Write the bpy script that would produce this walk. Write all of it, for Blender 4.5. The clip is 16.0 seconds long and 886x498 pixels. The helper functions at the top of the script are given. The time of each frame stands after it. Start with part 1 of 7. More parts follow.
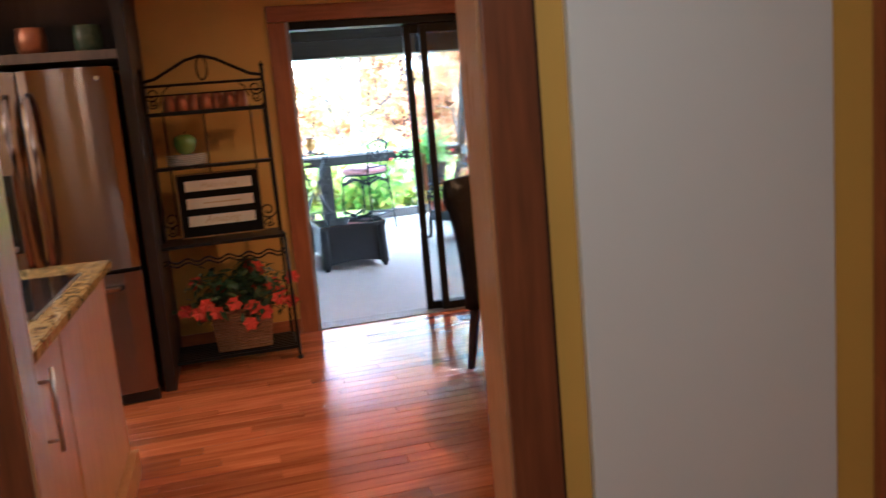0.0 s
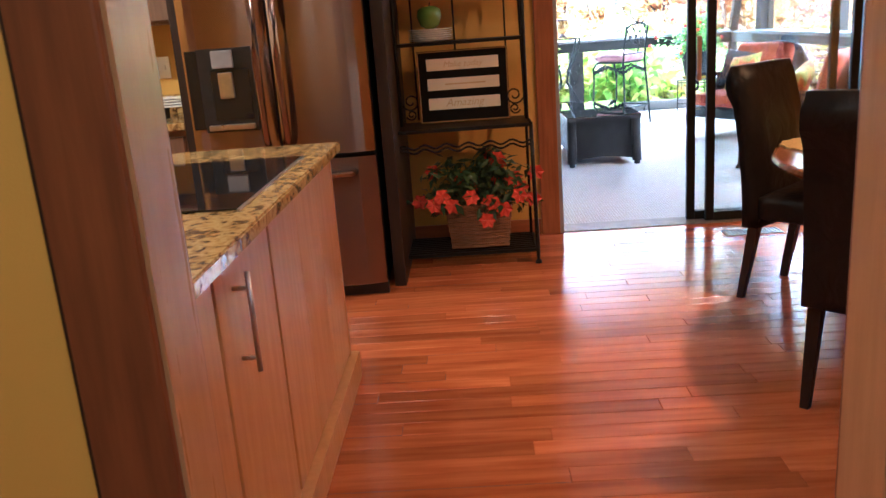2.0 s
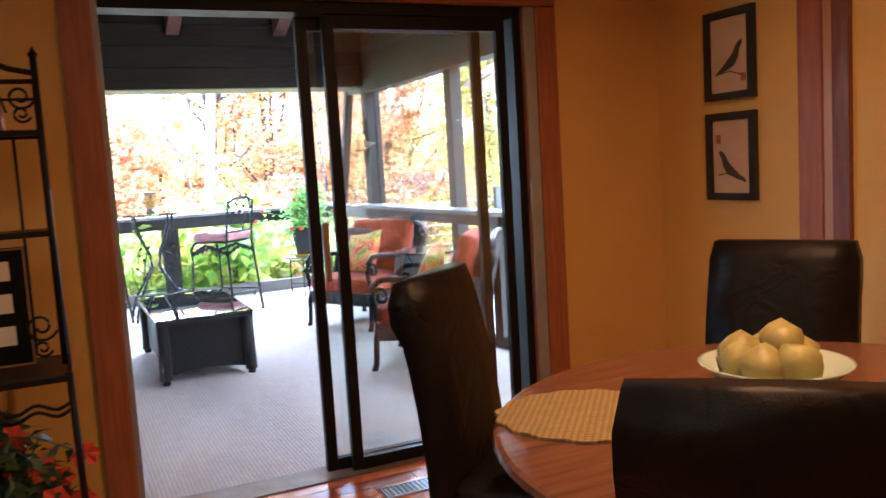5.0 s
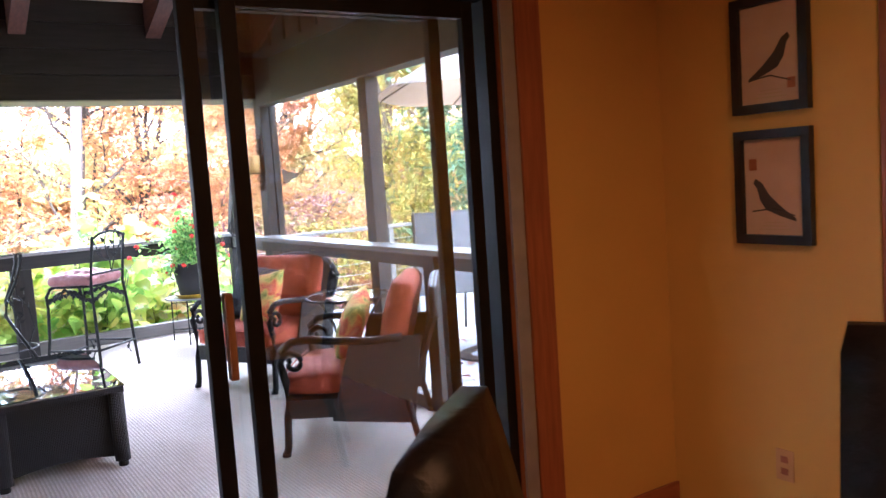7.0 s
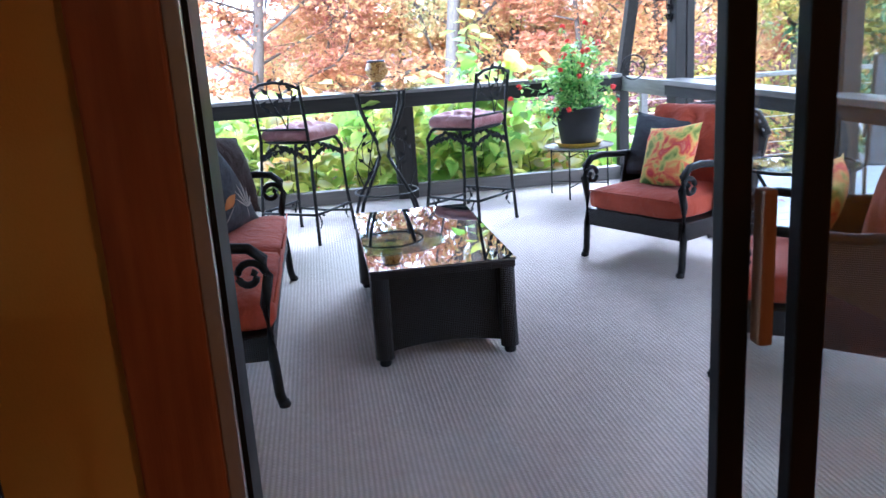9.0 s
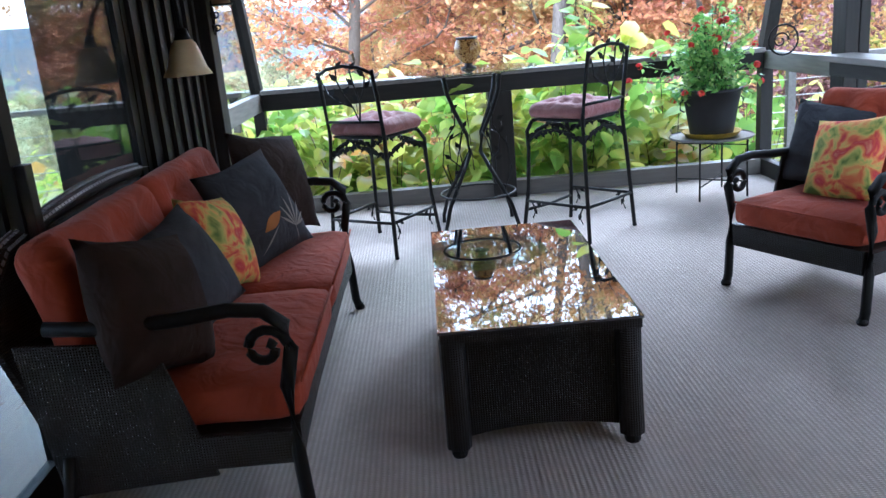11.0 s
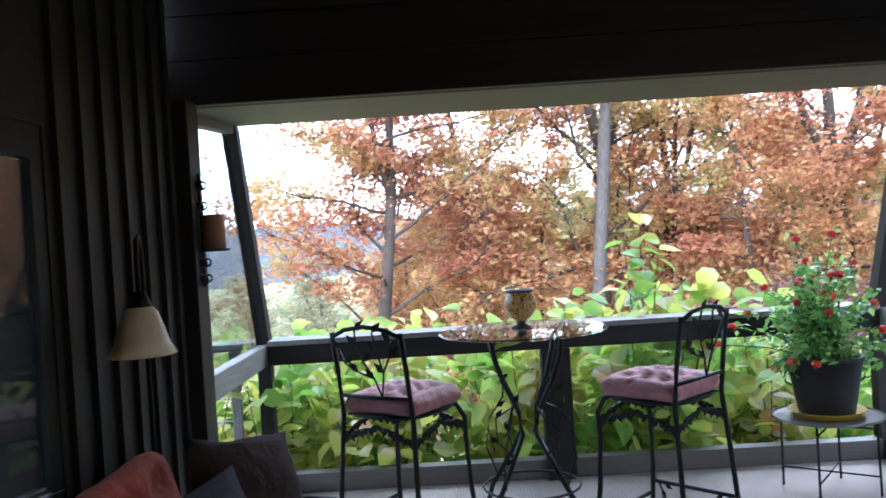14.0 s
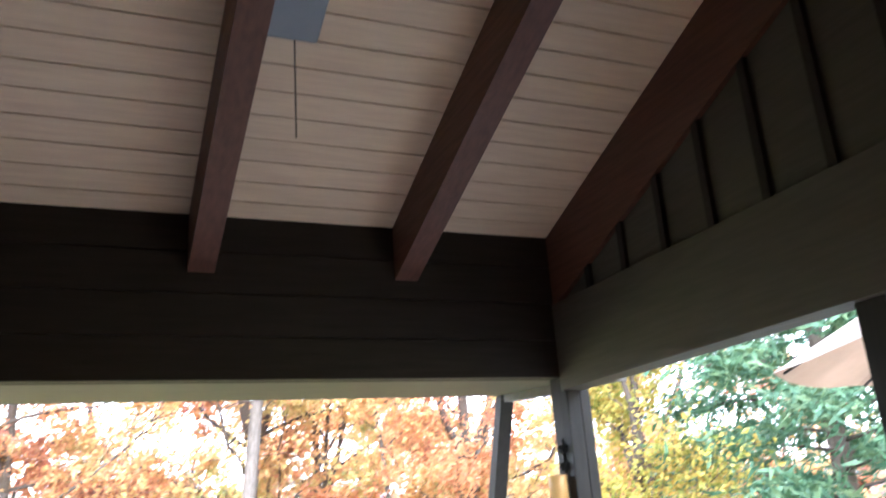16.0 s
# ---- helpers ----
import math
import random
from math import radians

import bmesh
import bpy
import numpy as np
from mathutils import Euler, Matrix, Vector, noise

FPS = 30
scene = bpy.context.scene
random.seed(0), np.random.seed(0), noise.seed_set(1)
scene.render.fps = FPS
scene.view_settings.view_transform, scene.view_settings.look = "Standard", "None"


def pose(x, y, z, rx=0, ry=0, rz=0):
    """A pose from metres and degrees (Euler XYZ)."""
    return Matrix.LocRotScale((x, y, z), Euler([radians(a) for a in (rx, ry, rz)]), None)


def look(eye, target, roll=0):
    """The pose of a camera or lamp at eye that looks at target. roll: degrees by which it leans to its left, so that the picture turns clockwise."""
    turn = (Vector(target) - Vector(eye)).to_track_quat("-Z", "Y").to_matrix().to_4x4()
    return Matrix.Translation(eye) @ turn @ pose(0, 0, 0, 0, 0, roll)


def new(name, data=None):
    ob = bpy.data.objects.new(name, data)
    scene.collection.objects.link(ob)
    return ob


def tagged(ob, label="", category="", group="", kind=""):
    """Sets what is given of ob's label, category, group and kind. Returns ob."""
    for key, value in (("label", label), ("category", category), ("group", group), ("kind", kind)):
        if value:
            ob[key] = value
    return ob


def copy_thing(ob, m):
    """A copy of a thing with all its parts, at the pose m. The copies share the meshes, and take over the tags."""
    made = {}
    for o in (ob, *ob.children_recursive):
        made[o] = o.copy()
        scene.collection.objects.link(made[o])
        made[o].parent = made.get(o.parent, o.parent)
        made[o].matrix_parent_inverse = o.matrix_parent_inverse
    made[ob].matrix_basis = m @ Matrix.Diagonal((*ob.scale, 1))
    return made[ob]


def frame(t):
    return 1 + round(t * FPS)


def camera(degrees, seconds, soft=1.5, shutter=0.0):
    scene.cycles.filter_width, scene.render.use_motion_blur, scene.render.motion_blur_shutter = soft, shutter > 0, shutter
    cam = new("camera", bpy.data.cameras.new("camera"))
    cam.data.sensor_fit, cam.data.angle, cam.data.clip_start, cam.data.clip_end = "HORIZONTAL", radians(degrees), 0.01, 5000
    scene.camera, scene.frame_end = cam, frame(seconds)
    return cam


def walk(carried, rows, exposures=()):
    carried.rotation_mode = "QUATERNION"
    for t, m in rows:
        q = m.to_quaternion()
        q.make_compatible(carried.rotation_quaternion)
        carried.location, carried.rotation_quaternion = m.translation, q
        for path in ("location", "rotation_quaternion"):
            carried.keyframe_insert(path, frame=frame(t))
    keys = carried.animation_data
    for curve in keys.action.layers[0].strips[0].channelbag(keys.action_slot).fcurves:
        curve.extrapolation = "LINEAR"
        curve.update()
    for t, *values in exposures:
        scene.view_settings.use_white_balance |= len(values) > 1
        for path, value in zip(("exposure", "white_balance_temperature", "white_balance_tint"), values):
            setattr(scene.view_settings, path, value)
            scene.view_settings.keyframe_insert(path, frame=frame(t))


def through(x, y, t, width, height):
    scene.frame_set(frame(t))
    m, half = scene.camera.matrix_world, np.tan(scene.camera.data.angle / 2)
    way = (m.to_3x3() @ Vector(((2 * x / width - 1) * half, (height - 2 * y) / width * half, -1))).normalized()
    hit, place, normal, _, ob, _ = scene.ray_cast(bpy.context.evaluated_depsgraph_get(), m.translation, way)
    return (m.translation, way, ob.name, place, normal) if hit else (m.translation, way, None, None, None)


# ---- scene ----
cam = camera(56.8, 16.0, soft=1.5, shutter=0.25)
PATH = [
    (0, (-0.529, -5.519, 1.366), (-0.029, -3.608, 1.047), -5.0),
    (0.5, (-0.494, -5.433, 1.304), (-0.378, -3.463, 0.98), -3.5),
    (1, (-0.474, -5.317, 1.288), (-0.527, -3.358, 0.889), -3.1),
    (1.5, (-0.508, -5.139, 1.284), (-0.627, -3.208, 0.778), -3.9),
    (2, (-0.516, -4.946, 1.295), (-0.605, -3.019, 0.766), -4.3),
    (2.5, (-0.486, -4.704, 1.31), (-0.54, -2.761, 0.839), -3.6),
    (3, (-0.462, -4.462, 1.327), (-0.509, -2.497, 0.957), -3.6),
    (3.5, (-0.487, -4.184, 1.342), (-0.485, -2.204, 1.058), -4.4),
    (4, (-0.423, -3.902, 1.344), (-0.25, -1.925, 1.098), -4.8),
    (4.5, (-0.314, -3.661, 1.337), (0.17, -1.735, 1.102), -3.8),
    (4.7, (-0.264, -3.543, 1.335), (0.442, -1.684, 1.119), -3.2),
    (7, (0.093, -2.286, 1.424), (1.175, -0.614, 1.241), -3.9),
    (7.5, (0.098, -1.94, 1.42), (0.88, -0.108, 1.238), -3.2),
    (8, (0.09, -1.675, 1.397), (0.624, 0.241, 1.192), -3.9),
    (8.5, (0.1, -1.385, 1.369), (0.519, 0.541, 1.031), -3.7),
    (9, (0.165, -1.12, 1.381), (0.434, 0.797, 0.880), -3.7),
    (11.3, (0.342, 0.037, 1.361), (0.343, 1.964, 0.822), -5.0),
    (11.5, (0.331, 0.133, 1.368), (0.315, 2.085, 0.936), -5.1),
    (12, (0.315, 0.340, 1.384), (0.124, 2.307, 1.085), -5.6),
    (12.5, (0.312, 0.525, 1.43), (0.105, 2.5, 1.195), -5.0),
    (13, (0.345, 0.769, 1.476), (0.146, 2.754, 1.33), -4.3),
    (13.5, (0.328, 0.926, 1.504), (0.156, 2.917, 1.428), -4.0),
    (14, (0.307, 1.051, 1.521), (0.285, 3.051, 1.499), -3.6),
    (14.5, (0.361, 1.088, 1.534), (0.536, 3.08, 1.524), -2.7),
    (15, (0.445, 1.086, 1.53), (0.78, 3.057, 1.56), -2.5),
    (15.5, (0.507, 1.026, 1.545), (1.031, 2.931, 1.853), -3.0),
    (16, (0.496, 0.959, 1.567), (1.265, 2.703, 2.173), -4.3),
]
EXPOSURES = [(0, 5.75, 4300, 4), (1.0, 5.8, 4350, 5), (1.8, 6.2, 4350, 6), (3.0, 5.7, 4300, 6), (4.5, 5.5, 4550, 8), (7.0, 5.05, 5000, 20), (8.0, 3.95, 4600, 13), (9.0, 4.15, 4600, 13), (11.3, 3.2, 4750, 9), (12.3, 2.35, 4750, 9), (13.2, 2.7, 4800, 10), (14.7, 2.98, 4800, 12), (15.4, 2.35, 4900, 11), (16.0, 4.15, 5300, 12)]
walk(cam, [(t, look(eye, target, roll)) for t, eye, target, roll in PATH], EXPOSURES)

# ---- light: an overcast autumn day, warm downlights indoors ----
world = bpy.data.worlds.new("overcast_sky")
scene.world = world
world.use_nodes = True
wn = world.node_tree.nodes
sky = wn.new("ShaderNodeTexSky")
sky.sky_type = "NISHITA"
sky.sun_disc = False
sky.sun_elevation = radians(38)
sky.sun_rotation = radians(200)
sky.air_density, sky.dust_density, sky.ozone_density = 1.0, 1.5, 1.0
wn["Background"].inputs["Strength"].default_value = 0.15
cloud = wn.new("ShaderNodeHueSaturation")
cloud.inputs["Saturation"].default_value = 0.12
world.node_tree.links.new(sky.outputs["Color"], cloud.inputs["Color"])
world.node_tree.links.new(cloud.outputs["Color"], wn["Background"].inputs["Color"])
sun = new("sun", bpy.data.lights.new("sun", "SUN"))
sun.data.energy, sun.data.angle, sun.data.color = 1.2, radians(30), (1.0, 0.98, 0.95)
sun.rotation_euler = (radians(50), 0, radians(160))

# ---- materials ----
def rgb(c):
    return (*c, 1.0)


def material(name, c1, c2=None, scale=6.0, rough=0.6, metal=0.0, bump=0.1, fine=90.0, stretch=(1, 1, 1), vary=0.0, spec=0.5, island=0.0, rvar=0.08, sheen=0.0, wrinkle=0.0):
    """A surface whose colour wanders between c1 and c2, with fine grain in its relief and gloss."""
    m = bpy.data.materials.new(name)
    m.use_nodes = True
    n, l = m.node_tree.nodes, m.node_tree.links
    p = n["Principled BSDF"]
    p.inputs["Metallic"].default_value, p.inputs["Specular IOR Level"].default_value = metal, spec
    p.inputs["Sheen Weight"].default_value = sheen
    c2 = c2 or tuple(v * 0.8 for v in c1)
    co = n.new("ShaderNodeTexCoord")
    mp = n.new("ShaderNodeMapping")
    mp.inputs["Scale"].default_value = stretch
    l.new(co.outputs["Object"], mp.inputs["Vector"])
    src = mp.outputs["Vector"]
    if vary:
        oi = n.new("ShaderNodeObjectInfo")
        add = n.new("ShaderNodeVectorMath")
        add.operation = "MULTIPLY_ADD"
        add.inputs[1].default_value = (1, 1, 1)
        sc = n.new("ShaderNodeVectorMath")
        sc.operation = "SCALE"
        sc.inputs[0].default_value = (37, 11, 5)
        l.new(oi.outputs["Random"], sc.inputs["Scale"])
        l.new(src, add.inputs[0])
        l.new(sc.outputs[0], add.inputs[2])
        src = add.outputs[0]
    a = n.new("ShaderNodeTexNoise")
    a.inputs["Scale"].default_value, a.inputs["Detail"].default_value = scale, 5
    l.new(src, a.inputs["Vector"])
    r = n.new("ShaderNodeValToRGB")
    r.color_ramp.elements[0].position, r.color_ramp.elements[1].position = 0.32, 0.68
    r.color_ramp.elements[0].color, r.color_ramp.elements[1].color = rgb(c1), rgb(c2)
    l.new(a.outputs["Fac"], r.inputs["Fac"])
    col = r.outputs["Color"]
    if vary or island:
        h = n.new("ShaderNodeHueSaturation")
        mr = n.new("ShaderNodeMapRange")
        k = max(vary, island)
        mr.inputs["To Min"].default_value, mr.inputs["To Max"].default_value = 1 - k, 1 + k
        if island:
            g = n.new("ShaderNodeNewGeometry")
            l.new(g.outputs["Random Per Island"], mr.inputs["Value"])
        else:
            l.new(oi.outputs["Random"], mr.inputs["Value"])
        l.new(mr.outputs["Result"], h.inputs["Value"])
        l.new(col, h.inputs["Color"])
        col = h.outputs["Color"]
    l.new(col, p.inputs["Base Color"])
    b = n.new("ShaderNodeTexNoise")
    b.inputs["Scale"].default_value, b.inputs["Detail"].default_value = fine, 3
    l.new(src, b.inputs["Vector"])
    ro = n.new("ShaderNodeMapRange")
    ro.inputs["To Min"].default_value, ro.inputs["To Max"].default_value = max(rough - rvar, 0.02), min(rough + rvar, 1)
    l.new(a.outputs["Fac"], ro.inputs["Value"])
    l.new(ro.outputs["Result"], p.inputs["Roughness"])
    if bump:
        bp = n.new("ShaderNodeBump")
        bp.inputs["Strength"].default_value, bp.inputs["Distance"].default_value = bump, 0.004
        l.new(b.outputs["Fac"], bp.inputs["Height"])
        l.new(bp.outputs["Normal"], p.inputs["Normal"])
        if wrinkle:
            w = n.new("ShaderNodeTexNoise")
            w.inputs["Scale"].default_value, w.inputs["Detail"].default_value, w.inputs["Distortion"].default_value = 9.0, 2, 1.4
            l.new(src, w.inputs["Vector"])
            fold = n.new("ShaderNodeBump")
            fold.inputs["Strength"].default_value, fold.inputs["Distance"].default_value = wrinkle, 0.03
            l.new(w.outputs["Fac"], fold.inputs["Height"])
            l.new(fold.outputs["Normal"], bp.inputs["Normal"])
    return m


def wood(name, c1, c2, axis=0, rough=0.4, vary=0.0, bump=0.08, scale=5.0, spec=0.5):
    """Wood with its grain along one axis."""
    st = [9.0, 9.0, 9.0]
    st[axis] = 0.8
    return material(name, c1, c2, scale=scale, rough=rough, bump=bump, fine=40, stretch=tuple(st), vary=vary, spec=spec)


def glowing(name, colour, strength, base=(0.8, 0.8, 0.8)):
    m = bpy.data.materials.new(name)
    m.use_nodes = True
    p = m.node_tree.nodes["Principled BSDF"]
    p.inputs["Base Color"].default_value = rgb(base)
    p.inputs["Emission Color"].default_value, p.inputs["Emission Strength"].default_value = rgb(colour), strength
    return m


def pane_glass(name, tint=(1, 1, 1), ior=1.45, rough=0.0):
    """Thin glass: clear, with a reflection that grows at a slant."""
    m = bpy.data.materials.new(name)
    m.use_nodes = True
    n, l = m.node_tree.nodes, m.node_tree.links
    n.remove(n["Principled BSDF"])
    t, g, mix = n.new("ShaderNodeBsdfTransparent"), n.new("ShaderNodeBsdfGlossy"), n.new("ShaderNodeMixShader")
    f, pw, ma = n.new("ShaderNodeLayerWeight"), n.new("ShaderNodeMath"), n.new("ShaderNodeMath")
    t.inputs["Color"].default_value = rgb(tint)
    g.inputs["Roughness"].default_value = rough
    f.inputs["Blend"].default_value = 0.5
    r0 = ((ior - 1) / (ior + 1)) ** 2
    pw.operation, ma.operation = "POWER", "MULTIPLY_ADD"
    pw.inputs[1].default_value = 5.0
    ma.inputs[1].default_value, ma.inputs[2].default_value = 1 - r0, r0
    l.new(f.outputs["Facing"], pw.inputs[0])
    l.new(pw.outputs[0], ma.inputs[0])
    l.new(ma.outputs[0], mix.inputs[0])
    l.new(t.outputs[0], mix.inputs[1])
    l.new(g.outputs[0], mix.inputs[2])
    l.new(mix.outputs[0], n["Material Output"].inputs["Surface"])
    return m


yellow_paint = material("yellow_paint", (0.63, 0.385, 0.058), (0.58, 0.35, 0.052), 1.5, 0.55, bump=0.12, fine=250)
grey_white = material("grey_white", (0.74, 0.73, 0.70), (0.70, 0.69, 0.66), 1.2, 0.5, bump=0.05, fine=200)
ceiling_white = material("ceiling_white", (0.75, 0.72, 0.66), (0.7, 0.67, 0.6), 2, 0.8, bump=0.1, fine=200)
oak_trim = wood("oak_trim", (0.34, 0.115, 0.032), (0.23, 0.072, 0.02), 2, 0.38)
oak_trim_h = wood("oak_trim_h", (0.34, 0.115, 0.032), (0.23, 0.072, 0.02), 0, 0.38)
# Trim oak again, darkened to carry the dim light on the doorway casing.
casing_shaded = wood("casing_shaded", (0.20, 0.064, 0.02), (0.12, 0.036, 0.012), 2, 0.42)
# Jamb oak, paled to carry the sheen of its slanting face.
jamb_sheen = wood("jamb_sheen", (0.43, 0.225, 0.095), (0.37, 0.185, 0.075), 2, 0.3)
floor_wood = wood("floor_wood", (0.46, 0.140, 0.034), (0.30, 0.070, 0.016), 0, 0.17, vary=0.30, bump=0.05, scale=3.0, spec=0.55)
floor_gap = material("floor_gap", (0.05, 0.015, 0.006))
cab_wood = wood("cab_wood", (0.48, 0.24, 0.078), (0.41, 0.195, 0.062), 2, 0.33)
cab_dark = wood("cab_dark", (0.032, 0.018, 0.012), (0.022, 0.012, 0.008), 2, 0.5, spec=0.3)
cab_brown = wood("cab_brown", (0.20, 0.115, 0.065), (0.15, 0.085, 0.05), 2, 0.4)
black_metal = material("black_metal", (0.006, 0.0055, 0.005), (0.010, 0.009, 0.008), 30, 0.5, 0.0, 0.1, spec=0.2)
bronze_frame = material("bronze_frame", (0.005, 0.0046, 0.0042), (0.008, 0.0075, 0.007), 10, 0.5, 0.0, 0.02, spec=0.2)
alu = material("alu", (0.6, 0.6, 0.58), (0.5, 0.5, 0.49), 10, 0.35, 0.9, 0.02)
glass = pane_glass("glass", (0.92, 0.94, 0.93), 1.85)
tinted_glass = pane_glass("tinted_glass", (0.80, 0.84, 0.84), 1.5)
porch_paint = wood("porch_paint", (0.022, 0.0185, 0.015), (0.016, 0.0135, 0.011), 2, 0.6, spec=0.25)
porch_paint_h = wood("porch_paint_h", (0.022, 0.019, 0.0155), (0.016, 0.014, 0.0115), 0, 0.6, spec=0.25)
porch_paint_d = wood("porch_paint_d", (0.022, 0.019, 0.0155), (0.016, 0.014, 0.0115), 1, 0.6, spec=0.25)
gable_paint = wood("gable_paint", (0.062, 0.052, 0.038), (0.05, 0.042, 0.03), 1, 0.6)
brown_board = wood("brown_board", (0.022, 0.0155, 0.0125), (0.016, 0.011, 0.009), 0, 0.65, spec=0.25)
rafter_wood = wood("rafter_wood", (0.10, 0.036, 0.02), (0.065, 0.023, 0.013), 1, 0.55)
ceiling_board = wood("ceiling_board", (0.68, 0.55, 0.41), (0.60, 0.47, 0.35), 0, 0.6, vary=0.06)
soffit_paint = wood("soffit_paint", (0.11, 0.097, 0.08), (0.09, 0.08, 0.067), 0, 0.6)
rail_grey = wood("rail_grey", (0.20, 0.185, 0.16), (0.15, 0.14, 0.12), 1, 0.6)
deck_grey = wood("deck_grey", (0.23, 0.24, 0.25), (0.19, 0.20, 0.21), 1, 0.6, vary=0.12)


def patterned(name, stops, scale, rough=0.6, kind="noise", bump=0.1, detail=6, stretch=(1, 1, 1), metal=0.0, distort=0.0):
    """Several colours in patches: granite, printed cloth, mottled glass."""
    m = material(name, stops[0][1], None, scale, rough, metal, bump, 120, stretch)
    n = m.node_tree.nodes
    r = next(x for x in n if x.type == "VALTORGB")
    while len(r.color_ramp.elements) > 1:
        r.color_ramp.elements.remove(r.color_ramp.elements[0])
    r.color_ramp.elements[0].position, r.color_ramp.elements[0].color = stops[0][0], rgb(stops[0][1])
    for pos, c in stops[1:]:
        r.color_ramp.elements.new(pos).color = rgb(c)
    big = next(x for x in n if x.type == "TEX_NOISE" and abs(x.inputs["Scale"].default_value - scale) < 1e-4)
    big.inputs["Detail"].default_value, big.inputs["Distortion"].default_value = detail, distort
    return m


def woven(name, c1, c2, scale=160.0, rough=0.55, depth=0.5, axes=("X", "Z"), spec=0.4, cross=None, shade=0.45):
    """Strands that cross: wicker, ribbed carpet, rush."""
    m = material(name, c1, c2, 25, rough, 0, 0, 60, spec=spec)
    n, l = m.node_tree.nodes, m.node_tree.links
    p = n["Principled BSDF"]
    co = next(x for x in n if x.type == "TEX_COORD")
    ws = []
    for ax in axes:
        w = n.new("ShaderNodeTexWave")
        w.bands_direction = ax
        w.inputs["Scale"].default_value, w.inputs["Distortion"].default_value = (cross if cross and ws else scale) * 0.05, 0.6
        l.new(co.outputs["Object"], w.inputs["Vector"])
        ws.append(w)
    mu = n.new("ShaderNodeMath")
    mu.operation = "MULTIPLY"
    l.new(ws[0].outputs["Fac"], mu.inputs[0])
    l.new(ws[-1].outputs["Fac"], mu.inputs[1])
    b = n.new("ShaderNodeBump")
    b.inputs["Strength"].default_value, b.inputs["Distance"].default_value = depth, 0.006
    l.new(mu.outputs[0], b.inputs["Height"])
    l.new(b.outputs["Normal"], p.inputs["Normal"])
    r = next(x for x in n if x.type == "VALTORGB")
    # Shade in the dips between strands is mixed into the colour.
    mix = n.new("ShaderNodeMix")
    mix.data_type = "RGBA"
    mix.inputs["B"].default_value = rgb(tuple(v * shade for v in c2))
    inv = n.new("ShaderNodeMath")
    inv.operation = "SUBTRACT"
    inv.inputs[0].default_value = 0.75
    l.new(mu.outputs[0], inv.inputs[1])
    inv.use_clamp = True
    l.new(inv.outputs[0], mix.inputs["Factor"])
    l.new(r.outputs["Color"], mix.inputs["A"])
    l.new(mix.outputs["Result"], p.inputs["Base Color"])
    return m


def leafy(name, stops, rough=0.55, through=0.35, per="object"):
    """Leaves: colours by plant ("object"), by leaf ("island") or in drifts of 1 / per metres; some light shines through."""
    m = bpy.data.materials.new(name)
    m.use_nodes = True
    n, l = m.node_tree.nodes, m.node_tree.links
    p = n["Principled BSDF"]
    oi, g = n.new("ShaderNodeObjectInfo"), n.new("ShaderNodeNewGeometry")
    r = n.new("ShaderNodeValToRGB")
    while len(r.color_ramp.elements) > 1:
        r.color_ramp.elements.remove(r.color_ramp.elements[0])
    r.color_ramp.elements[0].position, r.color_ramp.elements[0].color = stops[0][0], rgb(stops[0][1])
    for pos, c in stops[1:]:
        r.color_ramp.elements.new(pos).color = rgb(c)
    mi = n.new("ShaderNodeMath")
    mi.operation = "MULTIPLY_ADD"
    mi.inputs[1].default_value = {"object": 0.38, "island": 1.0}.get(per, 0.3)
    mi.use_clamp = True
    ob = n.new("ShaderNodeMath")
    ob.operation = "MULTIPLY_ADD"
    ob.inputs[1].default_value, ob.inputs[2].default_value = {"object": (0.66, 0.0), "island": (0.0, 0.0)}.get(per, (2.3, -0.8))
    if per in ("object", "island"):
        l.new(oi.outputs["Random"], ob.inputs[0])
    else:
        drift = n.new("ShaderNodeTexNoise")
        drift.inputs["Scale"].default_value, drift.inputs["Detail"].default_value = float(per), 2
        l.new(g.outputs["Position"], drift.inputs["Vector"])
        l.new(drift.outputs["Fac"], ob.inputs[0])
    l.new(g.outputs["Random Per Island"], mi.inputs[0])
    l.new(ob.outputs[0], mi.inputs[2])
    l.new(mi.outputs[0], r.inputs["Fac"])
    l.new(r.outputs["Color"], p.inputs["Base Color"])
    p.inputs["Roughness"].default_value = rough
    tr, mix = n.new("ShaderNodeBsdfTranslucent"), n.new("ShaderNodeMixShader")
    mix.inputs[0].default_value = through
    l.new(r.outputs["Color"], tr.inputs["Color"])
    l.new(p.outputs[0], mix.inputs[1])
    l.new(tr.outputs[0], mix.inputs[2])
    l.new(mix.outputs[0], n["Material Output"].inputs["Surface"])
    return m


granite = patterned("granite", [(0.29, (0.02, 0.013, 0.008)), (0.39, (0.16, 0.085, 0.028)), (0.48, (0.39, 0.24, 0.075)), (0.58, (0.50, 0.35, 0.13)), (0.72, (0.24, 0.135, 0.05))], 31, 0.09, bump=0.0, detail=9, distort=0.6)
stainless = material("stainless", (0.28, 0.20, 0.16), (0.25, 0.18, 0.145), 2, 0.23, 1.0, 0.0, 60, rvar=0.02)
brush = stainless.node_tree.nodes.new("ShaderNodeTangent")
brush.direction_type, brush.axis = "RADIAL", "Z"
steel_bsdf = stainless.node_tree.nodes["Principled BSDF"]
steel_bsdf.inputs["Anisotropic"].default_value, steel_bsdf.inputs["Anisotropic Rotation"].default_value = 0.93, 0.25
stainless.node_tree.links.new(brush.outputs["Tangent"], steel_bsdf.inputs["Tangent"])
black_glass = material("black_glass", (0.008, 0.008, 0.01), (0.012, 0.012, 0.014), 4, 0.03, 0, 0, 50, rvar=0.01)
